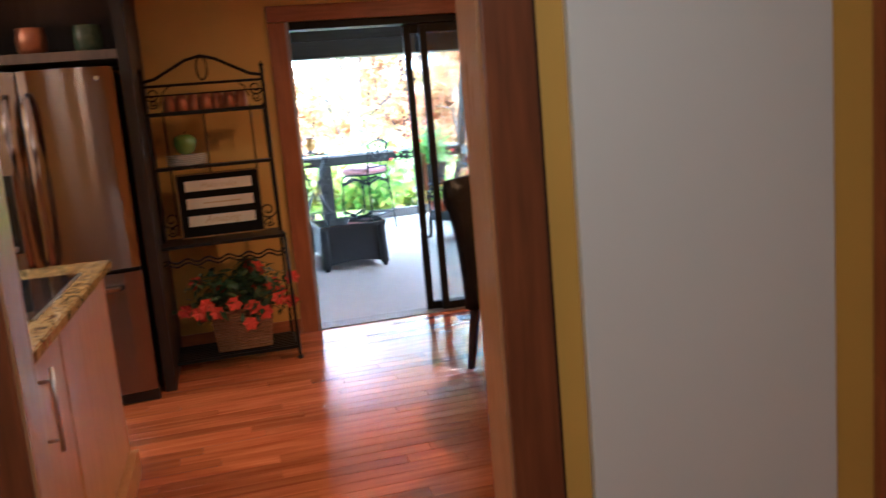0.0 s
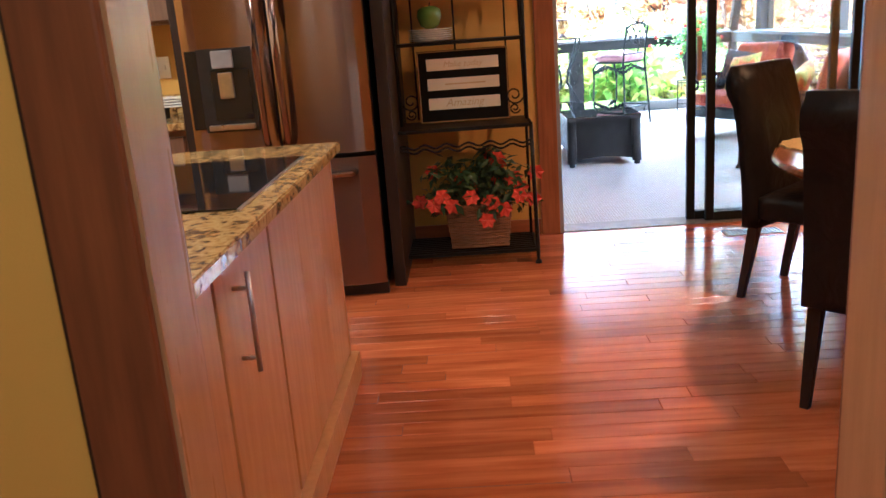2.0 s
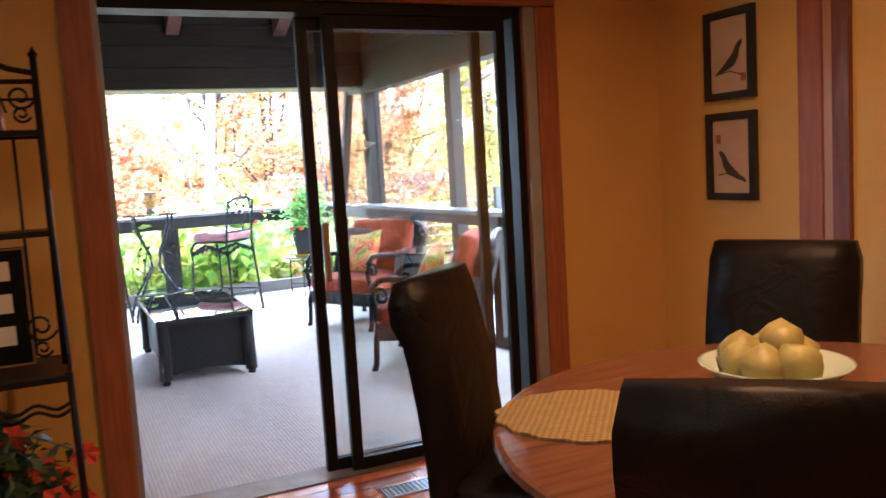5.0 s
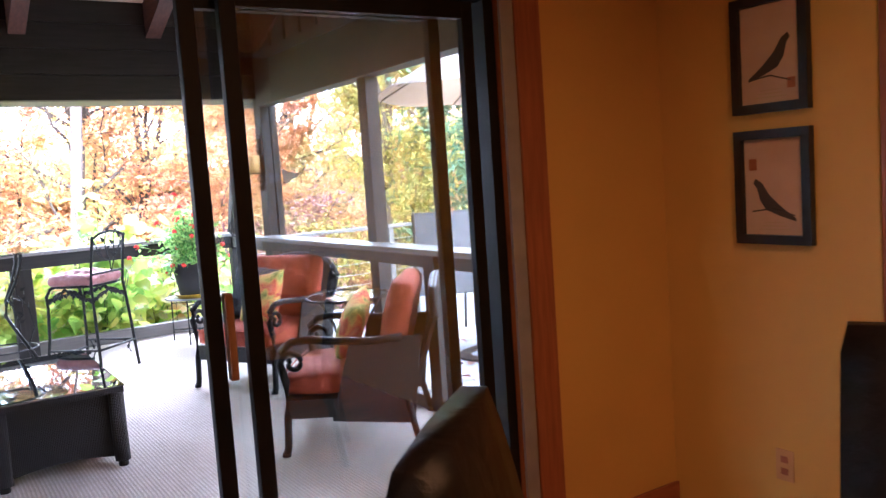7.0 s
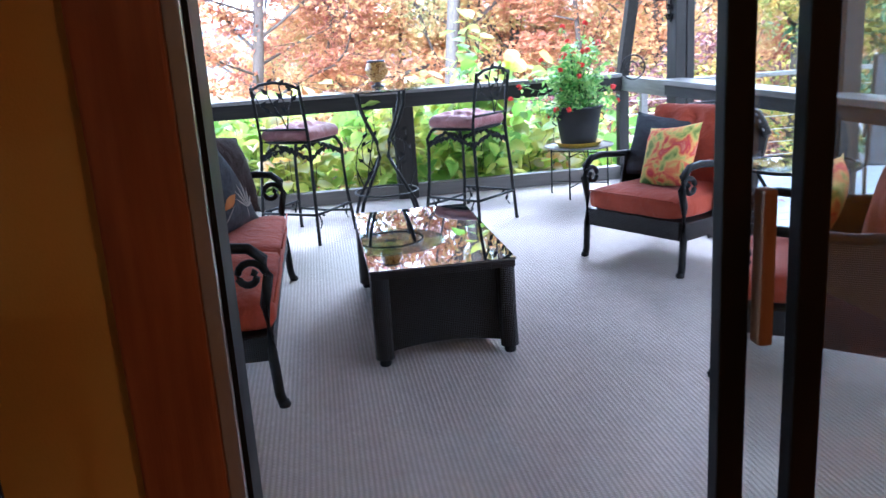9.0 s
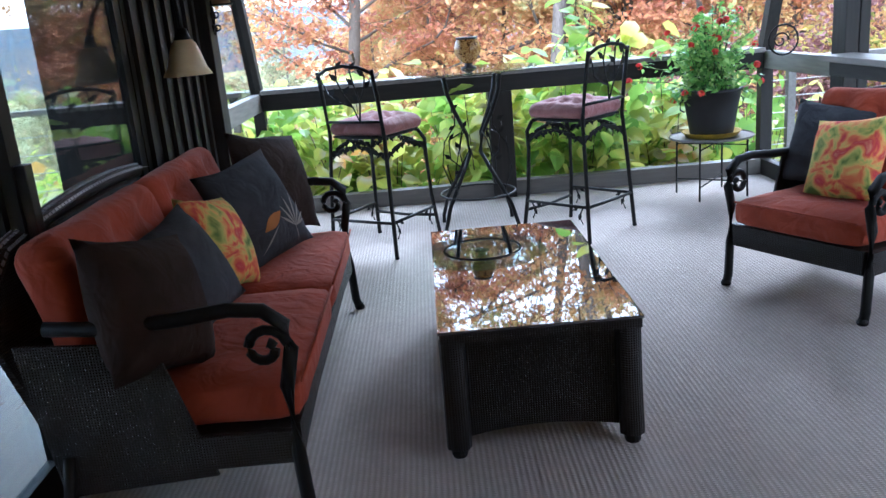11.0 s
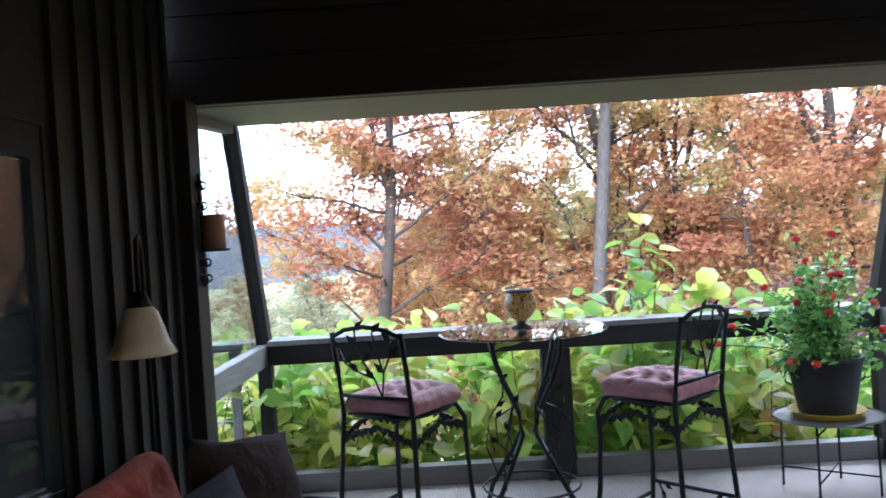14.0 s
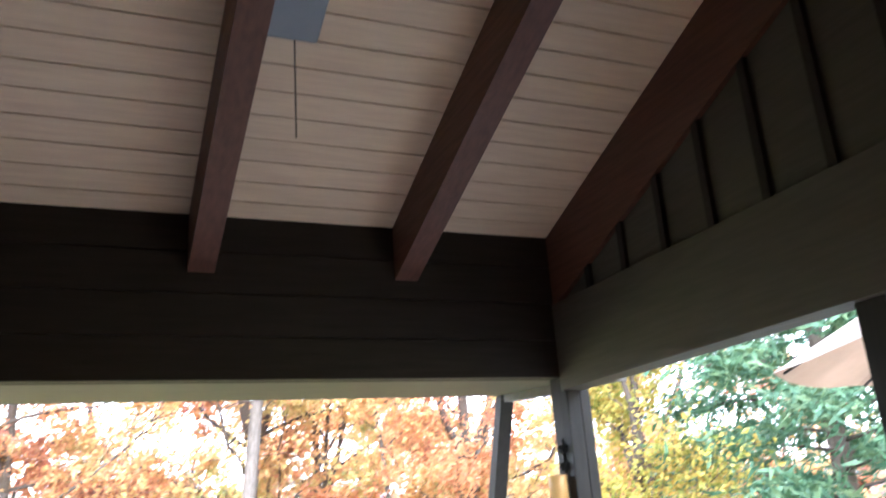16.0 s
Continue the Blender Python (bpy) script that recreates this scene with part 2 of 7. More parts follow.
black_plastic = material("black_plastic", (0.012, 0.012, 0.013), (0.02, 0.02, 0.022), 20, 0.35, 0, 0.05)
grey_plastic = material("grey_plastic", (0.32, 0.32, 0.33), (0.26, 0.26, 0.27), 12, 0.4, 0, 0.03)
steel = material("steel", (0.55, 0.53, 0.5), (0.45, 0.43, 0.41), 20, 0.3, 1.0, 0.02)
white_china = material("white_china", (0.82, 0.80, 0.76), (0.76, 0.74, 0.70), 6, 0.2, 0, 0.0)
leather = material("leather", (0.006, 0.0045, 0.004), (0.010, 0.007, 0.006), 9, 0.42, 0, 0.25, 260, spec=0.16, wrinkle=0.25)
dark_wood = wood("dark_wood", (0.012, 0.007, 0.005), (0.018, 0.010, 0.007), 2, 0.4, spec=0.3)
table_wood = wood("table_wood", (0.20, 0.085, 0.036), (0.12, 0.048, 0.02), 0, 0.22)
rush = woven("rush", (0.46, 0.33, 0.12), (0.36, 0.25, 0.085), 420, 0.8, 0.6, ("X", "Y"))
wicker = woven("wicker", (0.017, 0.0125, 0.010), (0.024, 0.0175, 0.0135), 760, 0.45, 0.9, ("X", "Z"), 0.4, shade=0.6)
wicker_y = woven("wicker_y", (0.017, 0.0125, 0.010), (0.024, 0.0175, 0.0135), 760, 0.45, 0.9, ("Y", "Z"), 0.4, shade=0.6)
wicker_panel = woven("wicker_panel", (0.014, 0.0105, 0.0085), (0.020, 0.015, 0.012), 760, 0.45, 0.9, ("X", "Z"), 0.4, shade=0.4)
pale_strand = material("pale_strand", (0.34, 0.34, 0.36), (0.26, 0.26, 0.28), 30, 0.45, 0, 0.1)
basket_weave = woven("basket_weave", (0.46, 0.23, 0.10), (0.34, 0.155, 0.065), 620, 0.6, 0.9, ("X", "Z"))
carpet = woven("carpet", (0.58, 0.505, 0.45), (0.49, 0.425, 0.375), 330, 0.95, 0.6, ("X", "Y"), 0.1, cross=620, shade=0.68)
orange_cloth = material("orange_cloth", (0.37, 0.058, 0.020), (0.29, 0.044, 0.016), 7, 0.9, 0, 0.35, 420, sheen=0.05, wrinkle=0.55)
rose_cloth = material("rose_cloth", (0.34, 0.145, 0.135), (0.26, 0.10, 0.095), 10, 0.85, 0, 0.4, 350, sheen=0.2, wrinkle=0.55)
brown_cloth = material("brown_cloth", (0.036, 0.021, 0.016), (0.024, 0.0145, 0.011), 9, 0.9, 0, 0.35, 380, spec=0.2, wrinkle=0.55)
slate_cloth = material("slate_cloth", (0.060, 0.062, 0.070), (0.042, 0.044, 0.050), 9, 0.9, 0, 0.35, 380, spec=0.2, wrinkle=0.55)
floral_cloth = patterned("floral_cloth", [(0.30, (0.10, 0.16, 0.02)), (0.40, (0.42, 0.40, 0.08)), (0.46, (0.66, 0.42, 0.10)), (0.53, (0.66, 0.17, 0.05)), (0.62, (0.50, 0.03, 0.04)), (0.70, (0.60, 0.22, 0.12))], 11, 0.85, bump=0.3, detail=3, distort=0.8)
amber_mosaic = patterned("amber_mosaic", [(0.35, (0.06, 0.025, 0.008)), (0.45, (0.40, 0.19, 0.04)), (0.55, (0.62, 0.36, 0.10)), (0.65, (0.25, 0.10, 0.02))], 70, 0.15, bump=0.3, detail=3)
candle_wax = material("candle_wax", (0.62, 0.36, 0.12), (0.52, 0.28, 0.08), 6, 0.5, 0, 0.1)
candle_dark = material("candle_dark", (0.36, 0.17, 0.10), (0.28, 0.13, 0.07), 6, 0.5, 0, 0.1)
cream_glass = material("cream_glass", (0.72, 0.60, 0.38), (0.60, 0.46, 0.26), 8, 0.3, 0, 0.05)
copper = material("copper", (0.42, 0.16, 0.07), (0.30, 0.10, 0.045), 14, 0.32, 0.6, 0.1)
apple_green = material("apple_green", (0.10, 0.20, 0.025), (0.16, 0.24, 0.04), 9, 0.22, 0, 0.02)
fruit_green = material("fruit_green", (0.38, 0.36, 0.08), (0.26, 0.20, 0.06), 16, 0.5, 0, 0.4, 60)
red_petal = material("red_petal", (0.72, 0.03, 0.015), (0.60, 0.02, 0.012), 20, 0.6, 0, 0.1)
lily_petal = material("lily_petal", (0.70, 0.075, 0.016), (0.56, 0.045, 0.012), 20, 0.6, 0, 0.1)
pot_black = material("pot_black", (0.010, 0.0095, 0.009), (0.016, 0.015, 0.014), 10, 0.5, 0, 0.05, spec=0.3)
saucer_yellow = material("saucer_yellow", (0.58, 0.40, 0.03), (0.48, 0.32, 0.025), 10, 0.45, 0, 0.05)
paper_tan = material("paper_tan", (0.56, 0.40, 0.26), (0.48, 0.33, 0.20), 6, 0.8, 0, 0.05)
paper_white = material("paper_white", (0.68, 0.62, 0.50), (0.60, 0.54, 0.42), 6, 0.8, 0, 0.05)
sign_black = material("sign_black", (0.006, 0.0055, 0.005), (0.009, 0.008, 0.007), 8, 0.85, 0, 0.1, spec=0.1)
ink_dark = material("ink_dark", (0.05, 0.035, 0.028))
ink_gold = material("ink_gold", (0.52, 0.38, 0.20))
gold_edge = material("gold_edge", (0.40, 0.24, 0.09), (0.3, 0.18, 0.06), 10, 0.4, 0.4)
bark = material("bark", (0.065, 0.047, 0.034), (0.105, 0.08, 0.06), 14, 0.9, 0, 0.8, 30, (4, 4, 0.8))
bark_pale = material("bark_pale", (0.135, 0.11, 0.09), (0.075, 0.06, 0.048), 10, 0.9, 0, 0.8, 30, (4, 4, 0.8))
sling_grey = material("sling_grey", (0.17, 0.17, 0.175), (0.14, 0.14, 0.145), 10, 0.8, 0, 0.3, 300)
patio_metal = material("patio_metal", (0.07, 0.06, 0.055), (0.09, 0.08, 0.07), 10, 0.45, 0.5)
canvas_tan = material("canvas_tan", (0.48, 0.38, 0.30), (0.42, 0.33, 0.26), 4, 0.85, 0, 0.2, 200)
leaf_plant = leafy("leaf_plant", [(0.0, (0.09, 0.23, 0.04)), (0.5, (0.21, 0.41, 0.08)), (1.0, (0.42, 0.57, 0.16))], 0.45, 0.45, "island")
leaf_dark = leafy("leaf_dark", [(0.0, (0.018, 0.045, 0.012)), (0.6, (0.04, 0.085, 0.02)), (1.0, (0.09, 0.12, 0.03))], 0.5, 0.2, "island")
leaf_shrub = leafy("leaf_shrub", [(0.0, (0.15, 0.31, 0.05)), (0.3, (0.29, 0.46, 0.075)), (0.5, (0.48, 0.56, 0.11)), (0.7, (0.63, 0.60, 0.13)), (0.88, (0.60, 0.56, 0.42)), (1.0, (0.60, 0.34, 0.09))], 0.5, 0.55, 1.6)
leaf_autumn = leafy("leaf_autumn", [(0.0, (0.318, 0.129, 0.078)), (0.25, (0.392, 0.178, 0.086)), (0.5, (0.467, 0.267, 0.101)), (0.75, (0.505, 0.366, 0.125)), (1.0, (0.356, 0.356, 0.125))], 0.6, 0.5, "object")
leaf_red = leafy("leaf_red", [(0.0, (0.24, 0.09, 0.065)), (0.35, (0.38, 0.145, 0.08)), (0.6, (0.47, 0.24, 0.10)), (1.0, (0.44, 0.34, 0.13))], 0.6, 0.5, 0.55)
leaf_orange = leafy("leaf_orange", [(0.0, (0.38, 0.145, 0.08)), (0.4, (0.50, 0.235, 0.10)), (0.7, (0.53, 0.33, 0.125)), (1.0, (0.35, 0.33, 0.13))], 0.6, 0.5, 0.5)
leaf_gold = leafy("leaf_gold", [(0.0, (0.42, 0.22, 0.085)), (0.4, (0.48, 0.32, 0.11)), (0.75, (0.40, 0.36, 0.125)), (1.0, (0.25, 0.28, 0.10))], 0.6, 0.48, 0.5)
# Leaf colours paled to imitate haze over the farther woods.
leaf_hazed = leafy("leaf_hazed", [(0.0, (0.20, 0.22, 0.12)), (0.5, (0.28, 0.27, 0.15)), (0.9, (0.36, 0.30, 0.16)), (1.0, (0.34, 0.22, 0.12))], 0.6, 0.5, "island")
leaf_purple = leafy("leaf_purple", [(0.0, (0.136, 0.051, 0.051)), (0.5, (0.204, 0.093, 0.085)), (1.0, (0.272, 0.145, 0.102))], 0.6, 0.35, "island")
leaf_pine = leafy("leaf_pine", [(0.0, (0.04, 0.095, 0.05)), (0.6, (0.075, 0.145, 0.07)), (1.0, (0.13, 0.19, 0.085))], 0.6, 0.3, "island")
leaf_yellow = leafy("leaf_yellow", [(0.0, (0.180, 0.210, 0.038)), (0.5, (0.375, 0.315, 0.060)), (1.0, (0.420, 0.255, 0.053))], 0.6, 0.4, "island")
clear_glass = pane_glass("clear_glass", (0.86, 0.93, 0.90), 1.8)
mirror_glass = material("mirror_glass", (0.010, 0.012, 0.012), (0.014, 0.016, 0.016), 3, 0.015, 0, 0, 50, rvar=0.005, spec=0.95)
mirror_glass.node_tree.nodes["Principled BSDF"].inputs["IOR"].default_value = 2.0


# ---- small modelling kit ----
def box(bm, x0, x1, y0, y1, z0, z1, bev=0.0):
    m = Matrix.LocRotScale(((x0 + x1) / 2, (y0 + y1) / 2, (z0 + z1) / 2), None, (abs(x1 - x0), abs(y1 - y0), abs(z1 - z0)))
    vs = bmesh.ops.create_cube(bm, size=1, matrix=m)["verts"]
    if bev:
        es = list({e for v in vs for e in v.link_edges})
        bmesh.ops.bevel(bm, geom=es, offset=bev, segments=2, affect="EDGES", profile=0.6)
    return bm


def nb():
    return bmesh.new()


def bx(x0, x1, y0, y1, z0, z1, bev=0.0):
    return box(nb(), x0, x1, y0, y1, z0, z1, bev)


def cyl(bm, p, q, r, r2=None, seg=12, cap=True):
    """A round bar from p to q."""
    p, q = Vector(p), Vector(q)
    d = q - p
    m = Matrix.Translation((p + q) / 2) @ d.to_track_quat("Z", "Y").to_matrix().to_4x4()
    bmesh.ops.create_cone(bm, cap_ends=cap, segments=seg, radius1=r, radius2=r if r2 is None else r2, depth=d.length, matrix=m)
    return bm


def tube(bm, pts, r, seg=8, closed=False, taper=1.0):
    """A bent round bar through points."""
    P = [Vector(p) for p in pts]
    n = len(P)
    rings = []
    up = Vector((0, 0, 1))
    for i, p in enumerate(P):
        a, b = (P[(i - 1) % n], P[(i + 1) % n]) if closed else (P[max(i - 1, 0)], P[min(i + 1, n - 1)])
        d = (b - a).normalized()
        side = d.cross(up)
        if side.length < 1e-3:
            side = d.cross(Vector((0, 1, 0)))
        side.normalize()
        nrm = side.cross(d).normalized()
        k = r * (1 + (taper - 1) * i / max(n - 1, 1))
        rings.append([bm.verts.new(p + (side * math.cos(t) + nrm * math.sin(t)) * k) for t in (2 * math.pi * j / seg for j in range(seg))])
    for i in range(n if closed else n - 1):
        A, B = rings[i], rings[(i + 1) % n]
        for j in range(seg):
            bm.faces.new((A[j], A[(j + 1) % seg], B[(j + 1) % seg], B[j]))
    if not closed:
        bm.faces.new(rings[0])
        bm.faces.new(rings[-1][::-1])
    return bm


def lathe(bm, prof, seg=24, at=(0, 0, 0), cap=False):
    """A turned form from (radius, height) pairs."""
    rings = []
    for r, z in prof:
        rings.append([bm.verts.new((at[0] + r * math.cos(2 * math.pi * j / seg), at[1] + r * math.sin(2 * math.pi * j / seg), at[2] + z)) for j in range(seg)])
    for A, B in zip(rings, rings[1:]):
        for j in range(seg):
            bm.faces.new((A[j], A[(j + 1) % seg], B[(j + 1) % seg], B[j]))
    if cap:
        bm.faces.new(rings[0][::-1])
        bm.faces.new(rings[-1])
    return bm


def arc(cx, cy, r, a0, a1, n=12):
    return [(cx + r * math.cos(radians(a0 + (a1 - a0) * i / n)), cy + r * math.sin(radians(a0 + (a1 - a0) * i / n))) for i in range(n + 1)]


def spiral(cx, cy, r, a0, turns, n=18, end=0.25):
    """Points of a scroll in a plane, from its outside inwards."""
    return [(cx + r * (1 - (1 - end) * i / n) * math.cos(radians(a0 + 360 * turns * i / n)), cy + r * (1 - (1 - end) * i / n) * math.sin(radians(a0 + 360 * turns * i / n))) for i in range(n + 1)]


def part(name, bm, mat, parent=None, label="", smooth=False, loc=None):
    me = bpy.data.meshes.new(name)
    bmesh.ops.recalc_face_normals(bm, faces=bm.faces)
    bm.to_mesh(me)
    bm.free()
    me.materials.append(mat)
    if smooth:
        for f in me.polygons:
            f.use_smooth = True
    ob = new(name, me)
    if parent:
        ob.parent = parent
    if loc:
        ob.location = loc
    if label:
        ob["label"] = label
    return ob


def thing(name, at, label, category, group="", turn=0.0, kind=""):
    ob = new(name)
    ob.empty_display_size = 0.1
    ob.matrix_basis = pose(*at, 0, 0, turn)
    return tagged(ob, label, category, group, kind)


def structure(name, bm, mat, label="", smooth=False):
    return tagged(part(name, bm, mat, smooth=smooth), label or name.replace("_", " "), name.split("_")[0], kind="structure")


PF = -0.02   # the porch floor
H = 2.44     # the rooms' ceiling

# ---- the house: walls, floors, ceilings ----
structure("subfloor", bx(-3.7, 2.8, -8.1, -0.001, -0.25, -0.012), floor_gap, "dark subfloor under the hardwood boards")
structure("ceiling", bx(-3.7, 2.8, -8.1, 0.12, H, H + 0.12), ceiling_white, "white painted flat indoor ceiling")
# wall of the sliding door, y 0 to 0.12, opening x -0.02 to 1.85
structure("wall_north", bx(-1.938, -0.02, -0.02, 0.10, -0.02, H), yellow_paint, "warm yellow painted plaster wall beside the sliding door")
structure("wall_north_right", bx(1.85, 2.80, -0.02, 0.10, -0.02, H), yellow_paint, "warm yellow painted plaster wall beside the sliding door")
structure("wall_north_head", bx(-0.02, 1.85, -0.02, 0.10, 2.05, H), yellow_paint, "yellow painted wall above the sliding door")
structure("wall_north_far", box(box(box(box(nb(), -3.7, -3.4, -0.25, 0.1, -0.02, H), -3.4, -2.62, -0.25, 0.1, -0.02, 1.15), -3.4, -2.62, -0.25, 0.1, 2.15, H), -2.62, -1.94, -0.25, 0.1, -0.02, H), yellow_paint, "yellow painted kitchen wall round a small window")
structure("wall_east", bx(2.63, 2.80, -8.1, -0.02, -0.02, H), yellow_paint, "warm yellow painted dining room wall")
structure("wall_west", bx(-3.85, -3.7, -8.1, 0.1, -0.02, H), yellow_paint, "yellow painted kitchen end wall")
structure("wall_south", bx(-3.85, 2.8, -8.25, -8.1, -0.02, H), yellow_paint, "yellow painted end wall of the hall")
# partition with the cased doorway
DY0, DY1 = -4.05, -3.93
structure("wall_doorway_left", bx(-3.7, -0.92, DY0 + 0.01, DY1 - 0.01, -0.012, H), yellow_paint, "yellow painted partition beside the cased doorway")
structure("wall_doorway_right", bx(-0.02, 2.63, DY0 + 0.01, DY1 - 0.01, -0.012, H), yellow_paint, "yellow painted partition beside the cased doorway")
structure("wall_doorway_head", bx(-0.92, -0.02, DY0 + 0.01, DY1 - 0.01, 2.08, H), yellow_paint, "yellow painted wall over the cased doorway")
casing = thing("trim_doorway", (0, 0, 0), "reddish-brown oak casing round the open doorway", "door casing", kind="structure")
part("jamb", bx(-0.921, -0.895, DY0, DY1, 0, 2.06), jamb_sheen, casing, "satin oak jamb paled for its sheen")
part("jamb", bx(-0.045, -0.019, DY0, DY1, 0, 2.06), jamb_sheen, casing, "satin oak jamb paled for its sheen")
part("head_jamb", bx(-0.921, -0.019, DY0, DY1, 2.06, 2.085), oak_trim_h, casing)
for side in (DY0 - 0.018, DY1):
    for x0 in (-1.0, -0.04):
        part("casing_board", bx(x0, x0 + 0.10, side, side + 0.018, 0, 2.06, 0.004), casing_shaded, casing)
    part("casing_head", bx(-1.0, 0.06, side, side + 0.018, 2.064, 2.16, 0.004), oak_trim_h, casing)
# Thin dark strips imitate the shadow line along the casing's outer edges.
part("shadow_strip", bx(-1.006, -1.001, DY0 - 0.012, DY0 + 0.008, 0, 2.16), cab_dark, casing, "thin dark strip standing in for the shadow beside the casing")
part("shadow_strip", bx(0.061, 0.067, DY0 - 0.012, DY0 + 0.008, 0, 2.16), cab_dark, casing, "thin dark strip standing in for the shadow beside the casing")

# hall beside the doorway
panel = thing("wall_panel", (0.42, DY0 - 0.001, 0.3), "pale grey plain tall panel hung on the yellow hall wall", "wall panel")
part("board", bx(-0.29, 0.30, -0.012, 0.008, 0, 1.9, 0.004), grey_white, panel)
tc = thing("trim_hall_casing", (0.84, DY0, 0), "brown oak casing of a second hall doorway", "door casing", kind="structure")
part("casing_board", bx(-0.005, 0.09, -0.018, 0.008, 0, 2.06, 0.004), oak_trim, tc)
structure("hall_left_wall", bx(-1.75, -1.65, -8.1, DY0 + 0.01, -0.012, H), yellow_paint, "yellow painted hall side wall")

# ---- sliding door to the porch ----
sd = thing("door_slider", (0, 0, 0), "bronze aluminium sliding glass door standing half open", "sliding door", kind="structure")
part("frame_side", bx(1.80, 1.85, 0.0, 0.14, -0.01, 2.05), bronze_frame, sd)
part("frame_side", bx(-0.02, 0.012, 0.03, 0.14, -0.01, 2.05), bronze_frame, sd)
part("weather_strip", bx(-0.018, 0.004, 0.001, 0.029, -0.01, 2.05), alu, sd, "pale worn aluminium edge strip")
part("frame_head", bx(0.012, 1.80, 0.0, 0.14, 2.0, 2.05), bronze_frame, sd)
part("threshold", bx(-0.01, 1.80, -0.02, 0.16, -0.03, 0.006), material("threshold_tan", (0.24, 0.20, 0.165), (0.17, 0.14, 0.115), 14, 0.5, 0.3, 0.1), sd, "worn tan metal threshold track")
for nm, x0, y0 in (("sliding_panel", 0.785, 0.075), ("fixed_panel", 0.887, 0.02)):
    x1 = x0 + 0.88
    x1 = min(x1, 1.80)
    pn = part(nm, box(box(box(box(nb(), x0, x0 + 0.05, y0, y0 + 0.035, 0.008, 1.998, 0.004), x1 - 0.045, x1, y0, y0 + 0.035, 0.008, 1.998, 0.004), x0 + 0.05, x1 - 0.045, y0, y0 + 0.035, 0.008, 0.06), x0 + 0.05, x1 - 0.045, y0, y0 + 0.035, 1.94, 1.998), bronze_frame, sd)
    g = part("pane", bx(x0 + 0.05, x1 - 0.045, y0 + 0.014, y0 + 0.02, 0.06, 1.94), glass, pn, "clear glass")
    g.visible_shadow = False
handle = part("pull_handle", bx(0.835, 0.86, -0.035 + 0.075, 0.073, 0.86, 1.12, 0.006), wood("handle_wood", (0.30, 0.15, 0.06), (0.22, 0.10, 0.04), 2), sd, "varnished wooden pull handle")
bird = nb()
wing = [(-0.030, 0.020), (-0.012, 0.012), (0.012, 0.006), (0.030, 0.004), (0.016, -0.004), (0.002, -0.012), (-0.014, -0.022), (-0.026, -0.020)]
front = [bird.verts.new((x, 0.0, z)) for x, z in wing]
back = [bird.verts.new((x, 0.001, z)) for x, z in wing]
bird.faces.new(front)
bird.faces.new(back[::-1])
for i in range(8):
    bird.faces.new((front[i], back[i], back[(i + 1) % 8], front[(i + 1) % 8]))
tagged(part("window_sticker", bird, leafy("sticker_white", [(0.0, (0.82, 0.82, 0.80)), (1.0, (0.85, 0.85, 0.83))], 0.5, 0.85, "island"), loc=(1.07, 0.0325, 1.45)), "small white bird shaped sticker on the glass door", "sticker")
st = thing("trim_slider", (0, 0, 0), "reddish-brown oak casing round the sliding door", "door casing", kind="structure")
part("casing_board", bx(-0.125, -0.012, -0.045, -0.022, 0, 2.045, 0.005), oak_trim, st)
part("casing_board", bx(1.90, 2.01, -0.045, -0.022, 0, 2.045, 0.005), oak_trim, st)
# Bluish grey carries the sky's reflection along the frame edges in its colour.
frame_sky_sheen = material("frame_sky_sheen", (0.34, 0.35, 0.38), (0.28, 0.29, 0.31), 10, 0.35, 0.3, 0.02)
part("frame_strip", bx(-0.0115, 0.010, -0.036, -0.0225, 0, 2.045, 0.002), frame_sky_sheen, st, "grey edge strip tinted for the sky it reflects")
part("frame_strip", bx(1.842, 1.898, -0.036, -0.0225, 0, 2.045, 0.002), frame_sky_sheen, st, "grey edge strip tinted for the sky it reflects")
part("casing_head", bx(-0.125, 2.01, -0.045, -0.022, 2.048, 2.15, 0.005), oak_trim_h, st)
part("inner_jamb", bx(-0.02, 0.0, -0.022, 0.0, 0, 2.05), oak_trim, st)
part("inner_jamb", bx(1.84, 1.86, -0.022, -0.001, 0, 2.05), oak_trim, st)
structure("baseboard", bx(-0.91, -0.127, -0.036, -0.022, 0, 0.10, 0.003), oak_trim_h, "oak baseboard along the yellow wall")
structure("baseboard_right", bx(2.012, 2.63, -0.036, -0.022, 0, 0.10, 0.003), oak_trim_h, "oak baseboard along the yellow wall")

# ---- porch shell ----
structure("porch_floor", bx(-0.95, 3.0, 0.10, 6.32, -0.30, PF - 0.004), floor_gap, "porch floor deck under the carpet")
structure("wall_house_gable", box(box(nb(), -3.7, 2.85, 0.0, 0.098, H + 0.12, 4.9), -0.02, 1.85, 0.1005, 0.104, 2.05, 2.2), porch_paint, "dark painted house wall above the sliding door")
FY, FZ = 4.70, 2.19
for i in range(4):
    z = FZ + i * 0.2
    structure("wall_front_boards", bx(-1.0, 2.82, FY, FY + 0.10 - 0.004 * (i % 2), z, z + 0.196, 0.003), brown_board, "dark brown horizontal boards over the porch opening")
# sloped soffit of the bay
bm = nb()
for y, z in ((FY + 0.02, FZ - 0.001), (5.77, 2.25)):
    for x in (-0.95, 3.02):
        bm.verts.new((x, y, z))
        bm.verts.new((x, y, z + 0.03))
v = list(bm.verts)
for q in ((0, 2, 6, 4), (1, 5, 7, 3), (0, 1, 3, 2), (4, 6, 7, 5), (0, 4, 5, 1), (2, 3, 7, 6)):
    bm.faces.new([v[i] for i in q])
structure("ceiling_soffit", bm, soffit_paint, "pale taupe painted soffit board of the bay")
SL = 0.38    # the roof's rise towards the house


